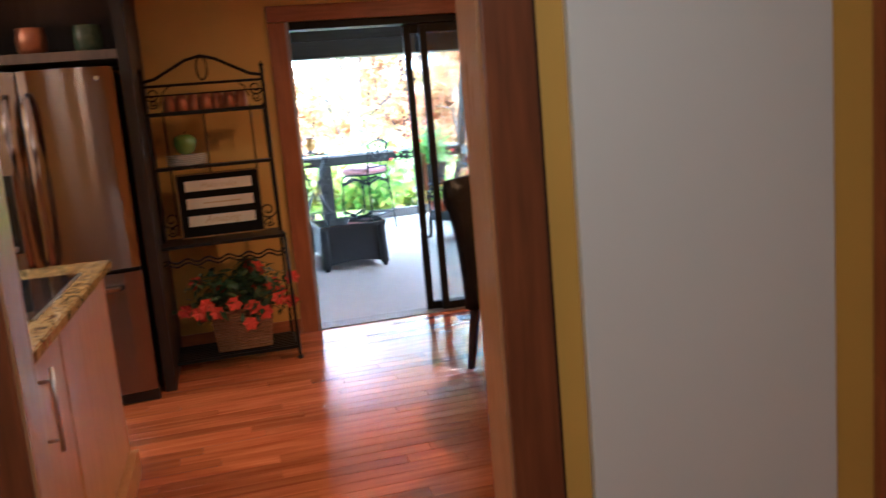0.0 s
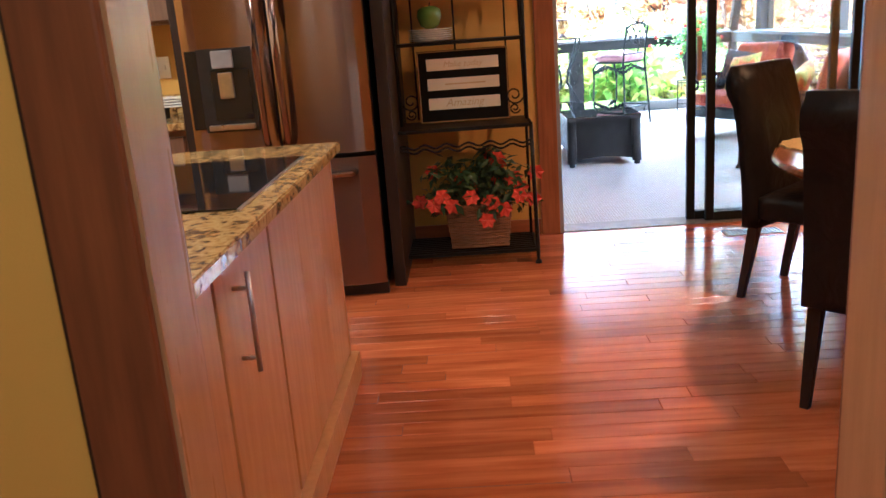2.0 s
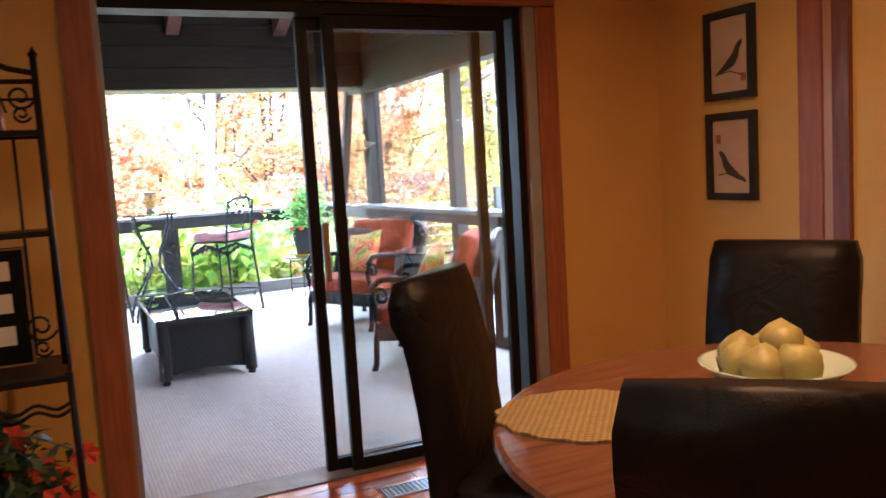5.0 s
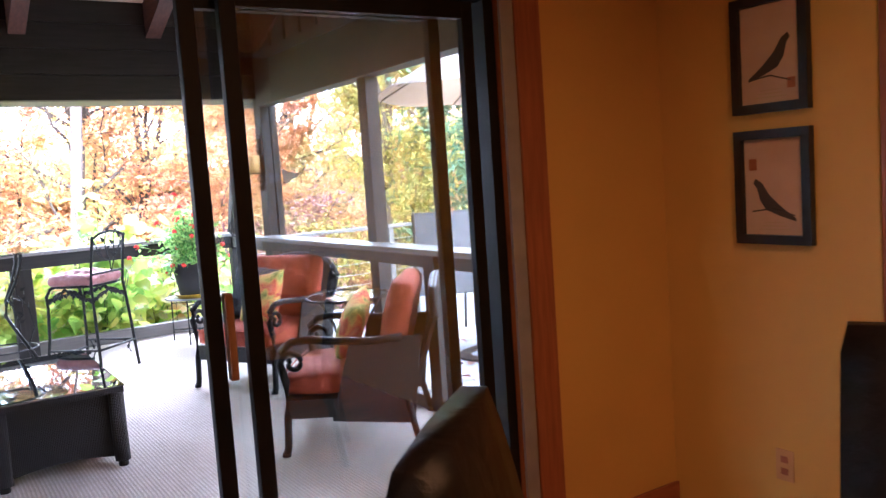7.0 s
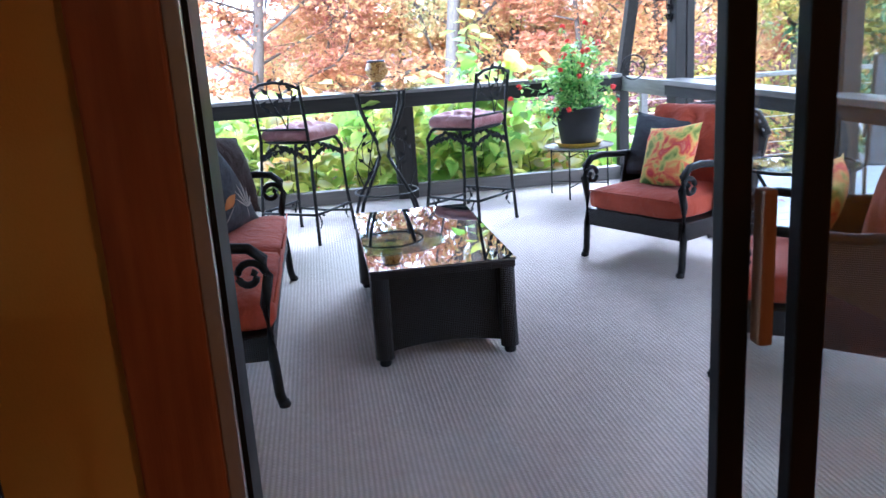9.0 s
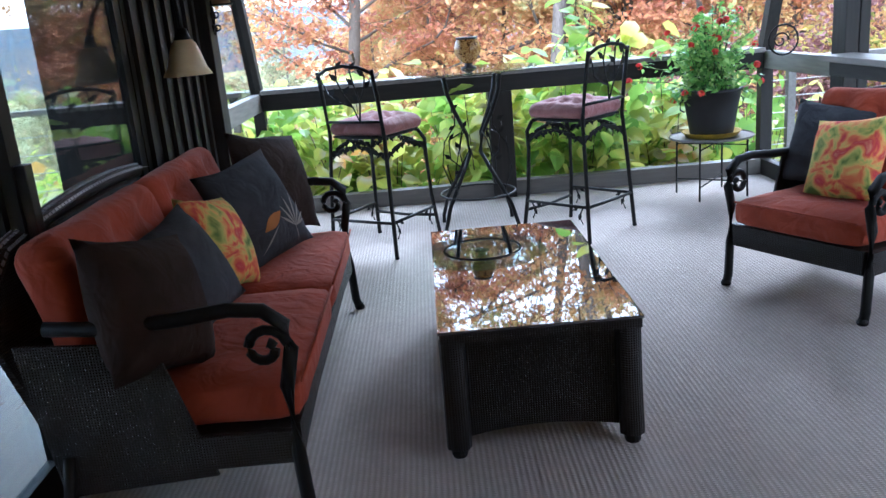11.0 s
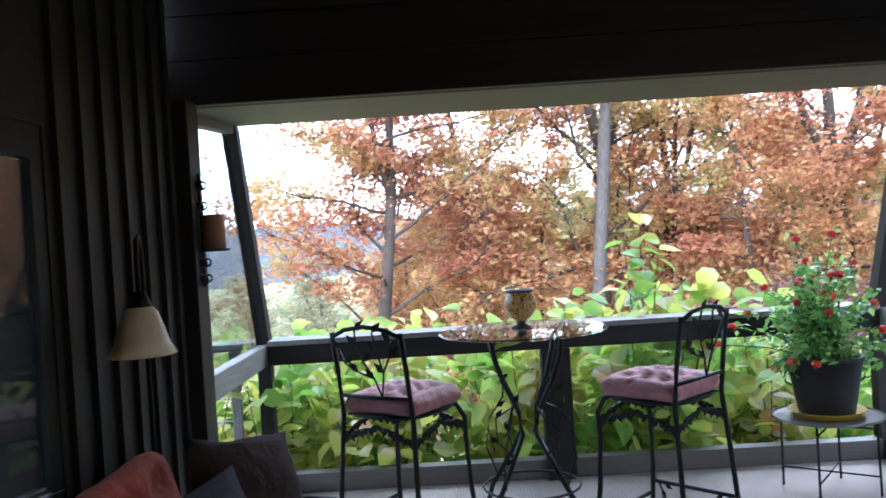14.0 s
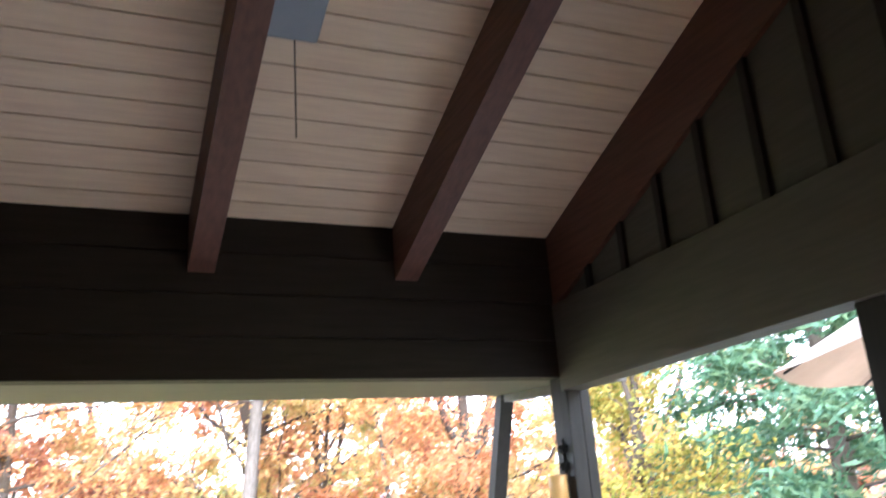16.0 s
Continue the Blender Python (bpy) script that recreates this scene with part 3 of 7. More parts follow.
def roof_z(y):
    return 2.965 + SL * (FY - y)


bm = nb()
y, k = FY + 0.02, 0
while y > 0.05:
    w = 0.128
    y1 = y - w
    vs = []
    for yy, drop in ((y - 0.004, 0.0), (y1 + 0.004, 0.0)):
        for x in (-3.0, 3.1):
            vs.append(bm.verts.new((x, yy, roof_z(yy))))
            vs.append(bm.verts.new((x, yy, roof_z(yy) + 0.02)))
    for q in ((0, 2, 6, 4), (1, 5, 7, 3), (0, 1, 3, 2), (4, 6, 7, 5), (0, 4, 5, 1), (2, 3, 7, 6)):
        bm.faces.new([vs[i] for i in q])
    y = y1
structure("ceiling_porch", bm, ceiling_board, "pale painted tongue-and-groove porch ceiling boards")


def slanted(bm, x0, x1, ya, yb, lo, hi):
    """A bar that follows the roof from ya to yb, its faces lo and hi above the roof line."""
    vs = []
    for yy in (ya, yb):
        for x in (x0, x1):
            vs.append(bm.verts.new((x, yy, roof_z(yy) + lo)))
            vs.append(bm.verts.new((x, yy, roof_z(yy) + hi)))
    for q in ((0, 2, 6, 4), (1, 5, 7, 3), (0, 1, 3, 2), (4, 6, 7, 5), (0, 4, 5, 1), (2, 3, 7, 6)):
        bm.faces.new([vs[i] for i in q])
    return bm


structure("roof_deck", slanted(nb(), -3.2, 3.5, 6.2, -0.3, 0.03, 0.12), brown_board, "dark roof deck over the porch boards")
for x in (-0.05, 0.925, 1.93):
    tagged(part("rafter", slanted(nb(), x - 0.06, x + 0.06, FY + 0.01, 0.1, -0.28, -0.002), rafter_wood), "reddish-brown stained exposed roof rafter", "rafter", "porch rafters", "structure")
structure("wall_gable_rafter", slanted(nb(), 2.772, 2.86, FY + 0.01, 0.1, -0.40, -0.002), rafter_wood, "dark reddish-brown rafter along the gable wall")
# gable side, x 2.8: header, board and batten
GX = 2.80
structure("wall_gable_header", bx(GX - 0.04, GX + 0.1, 0.1, FY, 2.12, 2.58, 0.004), gable_paint, "olive-brown painted header beam over the screened side")
bm = nb()
vs = [bm.verts.new(p) for p in ((GX, 0.1, 2.58), (GX, FY, 2.58), (GX, FY, roof_z(FY)), (GX, 0.1, roof_z(0.1)))]
f = bm.faces.new(vs)
ext = bmesh.ops.extrude_face_region(bm, geom=[f])["geom"]
bmesh.ops.translate(bm, vec=(0.08, 0, 0), verts=[e for e in ext if isinstance(e, bmesh.types.BMVert)])
structure("wall_gable", bm, gable_paint, "olive-brown painted board and batten gable wall")
for i in range(14):
    y = 4.35 - i * 0.31
    top = roof_z(y) - 0.36
    if top > 2.64:
        structure("trim_batten", bx(GX - 0.022, GX - 0.001, y - 0.02, y + 0.02, 2.585, top), brown_board, "dark batten strip on the gable wall")
# posts
def post(name, x0, x1, y0, y1, z0, z1, label, mat=None):
    return tagged(part(name, bx(x0, x1, y0, y1, z0, z1, 0.006), mat or porch_paint), label, "post", "porch posts", "structure")


post("post_corner", 2.79, 2.87, 4.70, 4.86, PF, 2.2, "taupe painted corner post with a candle sconce")
post("post_corner_outer", 2.885, 2.945, 4.72, 4.88, PF, 2.2, "dark taupe painted post of the screened side")
post("post_side", 2.80, 2.90, 2.74, 2.86, PF, 2.12, "taupe painted post of the screened side")
post("post_low", 2.66, 2.79, 1.80, 1.92, PF, 0.94, "taupe painted short rail post")
post("post_house", 2.70, 2.80, 0.12, 0.22, PF, 2.12, "taupe painted post against the house")
post("post_left", -0.95, -0.80, 4.58, 4.74, PF, 2.2, "dark taupe painted post at the glazed side")


def prism(bm, pts, x0, x1):
    """An outline in y, z drawn out along x."""
    A = [bm.verts.new((x0, y, z)) for y, z in pts]
    B = [bm.verts.new((x1, y, z)) for y, z in pts]
    bm.faces.new(A)
    bm.faces.new(B[::-1])
    for i in range(len(pts)):
        j = (i + 1) % len(pts)
        bm.faces.new((A[i], B[i], B[j], A[j]))
    return bm


def shell(bm, grid, off):
    """A sheet given as rows of points, with the thickness off, closed all round."""
    off = Vector(off)
    F = [[bm.verts.new(p) for p in row] for row in grid]
    K = [[bm.verts.new(Vector(p) + off) for p in row] for row in grid]
    m, n = len(grid), len(grid[0])
    for i in range(m - 1):
        for j in range(n - 1):
            bm.faces.new((F[i][j], F[i + 1][j], F[i + 1][j + 1], F[i][j + 1]))
            bm.faces.new((K[i][j], K[i][j + 1], K[i + 1][j + 1], K[i + 1][j]))
    ring = [(i, 0) for i in range(m)] + [(m - 1, j) for j in range(1, n)] + [(i, n - 1) for i in range(m - 2, -1, -1)] + [(0, j) for j in range(n - 2, 0, -1)]
    for (a, b), (c, d) in zip(ring, ring[1:] + ring[:1]):
        bm.faces.new((F[a][b], K[a][b], K[c][d], F[c][d]))
    return bm


# the bay's leaning outer frame: upright below, leaning in above the rail
RY = 6.25
for x0, x1, nm in ((-0.97, -0.885, "post_bay_left"), (2.93, 3.02, "post_bay_right")):
    tagged(part(nm, prism(nb(), ((5.72, 2.25), (5.80, 2.25), (RY + 0.06, 0.95), (RY + 0.06, PF), (RY - 0.03, PF), (RY - 0.03, 0.93)), x0, x1), porch_paint), "taupe painted bay post leaning in above the rail", "post", "porch posts", "structure")
structure("trim_bay_head", bx(-0.97, 3.02, 5.725, 5.80, 2.252, 2.33), brown_board, "dark head rail of the screened bay")
structure("post_centre", bx(0.82, 1.0, RY - 0.10, RY + 0.03, PF, 0.80, 0.005), porch_paint, "taupe painted post under the centre of the rail")
structure("rail_front", bx(-0.885, 2.93, RY - 0.08, RY + 0.10, 0.80, 0.92, 0.006), porch_paint_h, "dark taupe painted front rail beam")
structure("rail_front_cap", bx(-0.885, 2.93, RY - 0.10, RY + 0.14, 0.922, 0.955, 0.005), rail_grey, "weathered grey rail cap")
structure("rail_front_kick", bx(-0.885, 2.93, RY - 0.05, RY + 0.05, PF, 0.10, 0.004), soffit_paint, "taupe painted kick board under the screen")
# slanted side rails of the bay and side rails
for x0, x1 in ((-0.965, -0.89), (2.935, 3.01)):
    structure("rail_bay_side", bx(x0, x1, 4.88 if x0 > 0 else 4.745, RY - 0.035, 0.80, 0.93, 0.006), rail_grey, "weathered grey rail at the side of the bay")
    structure("rail_bay_kick", bx(x0, x1, 4.88 if x0 > 0 else 4.745, RY - 0.035, PF, 0.10, 0.004), porch_paint_d, "taupe painted kick board at the side of the bay")
    tp = nb()
    prism(tp, ((4.745 if x0 < 0 else 4.885, 2.14), (5.70, 2.20), (5.70, 2.28), (4.745 if x0 < 0 else 4.885, 2.22)), x0, x1)
    structure("trim_bay_side", tp, soffit_paint, "pale taupe head trim at the side of the bay")
structure("rail_side_cap", bx(2.64, 2.84, 0.22, 4.695, 0.945, 0.98, 0.005), rail_grey, "weathered grey flat rail cap on the screened side")
structure("rail_side", bx(2.70, 2.78, 0.22, 4.695, 0.86, 0.943, 0.005), porch_paint_d, "taupe painted rail on the screened side")
structure("rail_side_kick", bx(2.66, 2.76, 0.22, 4.695, PF, 0.06, 0.005), porch_paint_d, "taupe painted kick board on the screened side")


def pad(x0, x1, y0, y1, z0, z1, r=0.04, crown=0.0, tufts=(), cuts=7):
    """An upholstered block: soft edges, a little crown, dents at the tufts."""
    bm = bx(x0, x1, y0, y1, z0, z1)
    bmesh.ops.subdivide_edges(bm, edges=list(bm.edges), cuts=cuts, use_grid_fill=True)
    cx, cy, cz = (x0 + x1) / 2, (y0 + y1) / 2, (z0 + z1) / 2
    hx, hy, hz = (x1 - x0) / 2, (y1 - y0) / 2, (z1 - z0) / 2
    r = min(r, hx, hy, hz)
    for v in bm.verts:
        d = Vector((v.co.x - cx, v.co.y - cy, v.co.z - cz))
        q = Vector((max(min(d.x, hx - r), r - hx), max(min(d.y, hy - r), r - hy), max(min(d.z, hz - r), r - hz)))
        o = d - q
        if o.length > 1e-6:
            o = o.normalized() * r
        u, w = d.x / hx, d.y / hy
        k = crown * (1 - u * u) * (1 - w * w) * (1 if d.z > 0 else 0.2)
        v.co = Vector((cx, cy, cz)) + q + o + Vector((0, 0, k if d.z > 0 else -k))
        v.co += noise.noise_vector(v.co * 9) * 0.007
        for tx, ty, rad, dep in tufts:
            dist = math.hypot(v.co.x - tx, v.co.y - ty)
            if d.z > 0:
                v.co.z -= dep * math.exp(-(dist / rad) ** 2)
    return bm


def pillow(w, h, t, n=12):
    """A scatter cushion standing in x, z: thin seams, pinched corners, full middle."""
    bm = nb()
    grid = {}
    for s in (1, -1):
        for i in range(n + 1):
            for j in range(n + 1):
                u, v = 2 * i / n - 1, 2 * j / n - 1
                edge = i in (0, n) or j in (0, n)
                if edge and s < 0:
                    grid[s, i, j] = grid[1, i, j]
                    continue
                pin = 1 - 0.07 * (1 - u * u) * abs(v) ** 4 - 0.0
                pin2 = 1 - 0.07 * (1 - v * v) * abs(u) ** 4
                thick = t / 2 * max(0.0, (1 - abs(u) ** 2.6) * (1 - abs(v) ** 2.6)) ** 0.55
                c = Vector((u * w / 2 * pin2, s * thick, v * h / 2 * pin))
                c += noise.noise_vector(c * 7 + Vector((s, w * 9, h * 5))) * 0.008
                grid[s, i, j] = bm.verts.new(c)
    for s in (1, -1):
        for i in range(n):
            for j in range(n):
                q = [grid[s, i, j], grid[s, i + 1, j], grid[s, i + 1, j + 1], grid[s, i, j + 1]]
                bm.faces.new(q if s < 0 else q[::-1])
    return bm


# ---- indoor lamps: recessed downlights ----
KITCHEN, DINING, HALL = (1.0, 0.74, 0.46), (1.0, 0.43, 0.13), (1.0, 0.80, 0.54)
warm_glow = glowing("warm_glow", (1.0, 0.74, 0.45), 1.5)
for x, y, w, c in ((-1.6, -2.4, 6, KITCHEN), (-0.35, -2.3, 1.6, KITCHEN), (-1.2, -3.4, 4.5, KITCHEN), (1.25, -2.1, 46, DINING), (-0.35, -5.2, 15, HALL), (-2.9, -1.6, 38, KITCHEN), (-0.4, -7.0, 8, HALL)):
    dl = thing("downlight", (x, y, H - 0.012), "recessed warm white downlight with a pale trim ring", "ceiling light", "recessed downlights")
    part("trim_ring", lathe(nb(), [(0.055, 0.0), (0.085, 0.0), (0.088, 0.01), (0.055, 0.011)], 24), ceiling_white, dl)
    part("diffuser", lathe(nb(), [(0.001, 0.006), (0.055, 0.006), (0.055, 0.011)], 24), warm_glow, dl, "glowing warm diffuser")
    la = new("lamp", bpy.data.lights.new("lamp", "AREA"))
    la.data.shape, la.data.size, la.data.energy, la.data.color = "DISK", 0.12, w / 55, c
    la.data.spread = radians(168 if c == DINING else 180)
    la.location = (x, y, H - 0.03)

# ---- windows of the rooms ----
def window(name, x0, x1, y0, y1, z0, z1, label):
    w = thing(name, (0, 0, 0), label, "window", kind="structure")
    along = x1 - x0 > y1 - y0
    a0, a1 = (x0, x1) if along else (y0, y1)
    c0, c1 = (y0, y1) if along else (x0, x1)

    def b(p0, p1, q0, q1, s0, s1):
        return bx(p0, p1, q0, q1, s0, s1) if along else bx(q0, q1, p0, p1, s0, s1)
    cm = (c0 + c1) / 2
    for p in ((a0, a0 + 0.05), (a1 - 0.05, a1), ((a0 + a1) / 2 - 0.02, (a0 + a1) / 2 + 0.02)):
        part("window_frame", b(p[0], p[1], cm - 0.03, cm + 0.03, z0 + 0.05, z1 - 0.05), oak_trim, w)
    for s in ((z0, z0 + 0.05), (z1 - 0.05, z1)):
        part("window_frame", b(a0, a1, cm - 0.03, cm + 0.03, s[0], s[1]), oak_trim_h, w)
    g = part("pane", b(a0 + 0.05, a1 - 0.05, cm - 0.004, cm + 0.004, z0 + 0.05, z1 - 0.05), glass, w, "clear glass")
    g.visible_shadow = False
    return w


window("window_kitchen", -3.4, -2.62, -0.25, 0.1, 1.15, 2.15, "oak framed kitchen window over the worktop")
tagged(part("trim_dining", bx(2.608, 2.629, -1.02, -0.905, 0, 2.1, 0.004), oak_trim), "reddish-brown oak casing board on the yellow dining wall", "door casing", kind="structure")
tagged(part("trim_dining_jamb", bx(2.614, 2.629, -1.068, -1.024, 0, 2.1, 0.003), jamb_sheen), "satin oak jamb paled for its sheen on the yellow dining wall", "door casing", kind="structure")
tagged(part("trim_dining_stop", bx(2.604, 2.629, -1.15, -1.072, 0, 2.1, 0.004), casing_shaded), "dark oak door stop on the dining wall", "door casing", kind="structure")

# ---- island with cooktop ----
IX0, IX1, IY0, IY1 = -1.83, -1.03, DY1 + 0.02, -2.04
isl = thing("kitchen_island", (0, 0, 0), "pale reddish maple kitchen island with slab doors and plinth", "kitchen island")
part("body", bx(IX0, IX1 - 0.022, IY0, IY1 - 0.02, 0.0, 0.872), cab_wood, isl)
part("end_panel", bx(IX0, IX1 - 0.0, IY1 - 0.018, IY1, 0.10, 0.872, 0.003), cab_wood, isl)
part("plinth", bx(IX1 - 0.02, IX1 + 0.028, IY0, IY1 + 0.028, 0.0, 0.105, 0.003), cab_wood, isl, "maple plinth board along the floor")
for y0, y1, hd in ((-3.46, -3.02, 1), (-3.89, -3.47, 0)):
    d = part("door", bx(IX1 - 0.02, IX1, y0, y1 - 0.006, 0.115, 0.862, 0.003), cab_wood, isl)
    hy = y0 + 0.11 if hd else y1 - 0.06
    hb = nb()
    cyl(hb, (IX1 + 0.035, hy, 0.615), (IX1 + 0.035, hy, 0.835), 0.006)
    for hz in (0.645, 0.80):
        cyl(hb, (IX1, hy, hz), (IX1 + 0.035, hy, hz), 0.005)
    if hd:
        part("handle", hb, steel, d, "dark bronze bar handle", smooth=True)
for i in range(3):
    y0 = -3.0 + i * 0.316
    part("side_board", bx(IX1 - 0.02, IX1 - 0.002, y0, min(y0 + 0.314, IY1 - 0.019), 0.115, 0.862, 0.0015), cab_wood, isl)
ctop = nb()
pts = [(-1.86, IY0 + 0.0), (-0.995, IY0 + 0.0), (-0.995, -2.005), (-1.58, -2.005), (-1.86, -2.28)]
A = [ctop.verts.new((x, y, 0.877)) for x, y in pts]
fc = ctop.faces.new(A)
ex = bmesh.ops.extrude_face_region(ctop, geom=[fc])["geom"]
bmesh.ops.translate(ctop, vec=(0, 0, 0.036), verts=[e for e in ex if isinstance(e, bmesh.types.BMVert)])
bmesh.ops.bevel(ctop, geom=list(ctop.edges), offset=0.005, segments=2, affect="EDGES")
tagged(part("island_worktop", ctop, granite), "polished golden brown granite worktop on the island", "worktop")
ck = thing("cooktop", (-1.36, -2.72, 0.9135), "black glass electric cooktop set in the granite", "cooktop")
part("glass_plate", bx(-0.29, 0.29, -0.385, 0.385, 0.0, 0.006, 0.002), black_glass, ck)
for x0 in (-0.298, 0.2905):
    part("edge_trim", bx(x0, x0 + 0.0075, -0.39, 0.39, 0.0, 0.0045), steel, ck, "thin steel edge trim")

# ---- refrigerator in its dark surround ----
FX0, FX1, FSP, FYF = -1.85, -0.985, -1.433, -1.05


def curved_door(x0, x1, z0, z1, bow=0.022, n=10, t=0.06):
    """A door front that bows gently outwards."""
    bm = nb()
    rows = []
    for i in range(n + 1):
        u = i / n
        x = x0 + (x1 - x0) * u
        y = FYF - bow * (1 - (2 * u - 1) ** 2) + 0.012 * (abs(2 * u - 1) > 0.99)
        rows.append([bm.verts.new(c) for c in ((x, y, z0), (x, y, z1), (x, FYF + t, z1), (x, FYF + t, z0))])
    for a, b in zip(rows, rows[1:]):
        for k in range(4):
            bm.faces.new((a[k], a[(k + 1) % 4], b[(k + 1) % 4], b[k]))
    bm.faces.new(rows[0])
    bm.faces.new(rows[-1][::-1])
    return bm


fr = thing("refrigerator", (0, 0, 0), "stainless steel french door refrigerator with a water dispenser", "refrigerator")
part("body", bx(FX0 + 0.01, FX1 - 0.01, FYF + 0.065, -0.28, 0.04, 1.745, 0.004), black_plastic, fr)
part("toe_grille", bx(FX0 + 0.03, FX1 - 0.0, FYF + 0.05, FYF + 0.09, 0.0, 0.06), black_plastic, fr)
dl_ = part("door", curved_door(FX0, FSP - 0.006, 0.735, 1.757), stainless, fr)
dr_ = part("door", curved_door(FSP + 0.006, FX1, 0.735, 1.757), stainless, fr)
dz_ = part("freezer_drawer", curved_door(FX0, FX1, 0.07, 0.712), stainless, fr)
for d, hx in ((dl_, FSP - 0.05), (dr_, FSP + 0.05)):
    hb = nb()
    tube(hb, [(hx, FYF - 0.015, 1.64), (hx, FYF - 0.055, 1.60), (hx, FYF - 0.075, 1.40), (hx, FYF - 0.08, 1.2), (hx, FYF - 0.075, 1.0), (hx, FYF - 0.055, 0.82), (hx, FYF - 0.015, 0.78)], 0.017, 10)
    part("handle", hb, stainless, d, "curved vertical steel handle", smooth=True)
hb = nb()
tube(hb, [(FX0 + 0.1, FYF - 0.02, 0.64), (FX0 + 0.12, FYF - 0.06, 0.64), (FX0 + 0.43, FYF - 0.08, 0.64), (FX1 - 0.12, FYF - 0.06, 0.64), (FX1 - 0.1, FYF - 0.02, 0.64)], 0.016, 10)
part("handle", hb, stainless, dz_, "horizontal steel handle", smooth=True)
part("control_strip", bx(-1.832, -1.772, FYF - 0.016, FYF - 0.004, 0.89, 1.255, 0.003), black_glass, dl_, "black glass dispenser control strip")
dc = part("dispenser_recess", bx(-1.77, -1.515, FYF - 0.030, FYF - 0.006, 0.875, 1.26), black_plastic, dl_, "black dispenser recess")
part("dispenser_nozzle", bx(-1.70, -1.60, FYF - 0.05, FYF - 0.0305, 1.17, 1.25, 0.006), grey_plastic, dl_)
part("dispenser_paddle", bx(-1.68, -1.61, FYF - 0.045, FYF - 0.0305, 1.03, 1.15, 0.005), steel, dl_)
part("dispenser_back", bx(-1.715, -1.535, FYF - 0.036, FYF - 0.0305, 0.93, 1.16), black_glass, dl_)
part("drip_tray", bx(-1.75, -1.53, FYF - 0.055, FYF - 0.0305, 0.885, 0.91, 0.004), steel, dl_)
part("badge", lathe(nb(), [(0.001, 0), (0.012, 0), (0.012, 0.003), (0.001, 0.003)], 16, (0, 0, 0)), steel, dr_, "small round maker's badge", loc=(-1.06, FYF - 0.016, 1.70)).rotation_euler = (radians(90), 0, 0)
sr = thing("fridge_surround", (0, 0, 0), "dark stained wooden cabinet built round the refrigerator", "cabinet")
part("side_panel", bx(-0.965, -0.905, -0.90, -0.022, 0, H - 0.01, 0.002), cab_dark, sr)
part("side_panel", bx(-1.935, -1.875, -0.90, -0.26, 0, H - 0.01, 0.002), cab_dark, sr)
part("shelf", bx(-1.873, -0.967, -0.80, -0.26, 1.815, 1.865, 0.002), cab_brown, sr)
part("back_board", bx(-1.873, -0.967, -0.255, -0.235, 1.8, H - 0.01), cab_dark, sr)
part("top_board", bx(-1.873, -0.967, -0.80, -0.26, 2.25, H - 0.01), cab_dark, sr)
green_glass = material("green_glass", (0.09, 0.12, 0.07), (0.05, 0.08, 0.05), 30, 0.12, 0, 0.2)
for x, lit in ((-1.70, 0), (-1.40, 1), (-1.12, 0)):
    j = thing("candle_jar", (x, -0.66, 1.866), "lit amber votive candle in a clear jar" if lit else "dark green textured glass jar", "jar", "jars over the refrigerator")
    part("jar", lathe(nb(), [(0.001, 0), (0.06, 0), (0.075, 0.03), (0.078, 0.09), (0.07, 0.13), (0.074, 0.14), (0.066, 0.14), (0.07, 0.09), (0.066, 0.03), (0.001, 0.012)], 20), copper if lit else green_glass, j, smooth=True)
    if lit:
        part("flame_glow", lathe(nb(), [(0.001, 0.02), (0.05, 0.03), (0.055, 0.08), (0.045, 0.125), (0.001, 0.13)], 16), glowing("candle_glow", (1.0, 0.38, 0.14), 2.0, (0.6, 0.2, 0.05)), j, "glowing candle light")

# ---- worktop and cabinets left of the refrigerator ----
bc = thing("base_cabinet", (0, 0, 0), "brown wooden base cabinet with a drawer and steel pull", "cabinet")
part("body", bx(-2.62, -1.94, -0.86, -0.255, 0.0, 0.875), cab_brown, bc)
dw = part("drawer_front", bx(-2.60, -1.96, -0.882, -0.862, 0.66, 0.845, 0.004), cab_brown, bc)
hb = nb()
cyl(hb, (-2.36, -0.91, 0.765), (-2.12, -0.91, 0.765), 0.007)
for x in (-2.32, -2.16):
    cyl(hb, (x, -0.882, 0.765), (x, -0.91, 0.765), 0.005)
part("pull", hb, steel, dw, "brushed steel bar pull", smooth=True)
part("door", bx(-2.60, -1.96, -0.882, -0.862, 0.11, 0.645, 0.004), cab_brown, bc)
tagged(part("counter_worktop", bx(-2.66, -1.937, -0.905, -0.252, 0.8785, 0.915, 0.005), granite), "polished golden brown granite worktop by the refrigerator", "worktop")
tagged(part("backsplash", bx(-2.45, -1.94, -0.275, -0.251, 0.9165, 1.02, 0.003), granite), "low granite upstand behind the worktop", "backsplash")
wc = thing("wall_cabinet", (0, 0, 0), "greyish brown wooden wall cabinet beside the refrigerator", "cabinet")
part("body", bx(-2.47, -1.94, -0.56, -0.252, 1.40, 2.38), cab_brown, wc)
d = part("door", bx(-2.465, -1.945, -0.58, -0.562, 1.415, 2.37, 0.004), cab_brown, wc)
part("panel", bx(-2.38, -2.03, -0.584, -0.5805, 1.52, 2.27, 0.002), cab_brown, d)
hb = cyl(nb(), (-2.42, -0.60, 1.45), (-2.42, -0.60, 1.62), 0.006)
part("handle", hb, steel, d, "brushed steel bar handle", smooth=True)
sp = thing("switch_plate", (-2.30, -0.2515, 1.17), "white four-gang light switch plate on the yellow wall", "light switch")
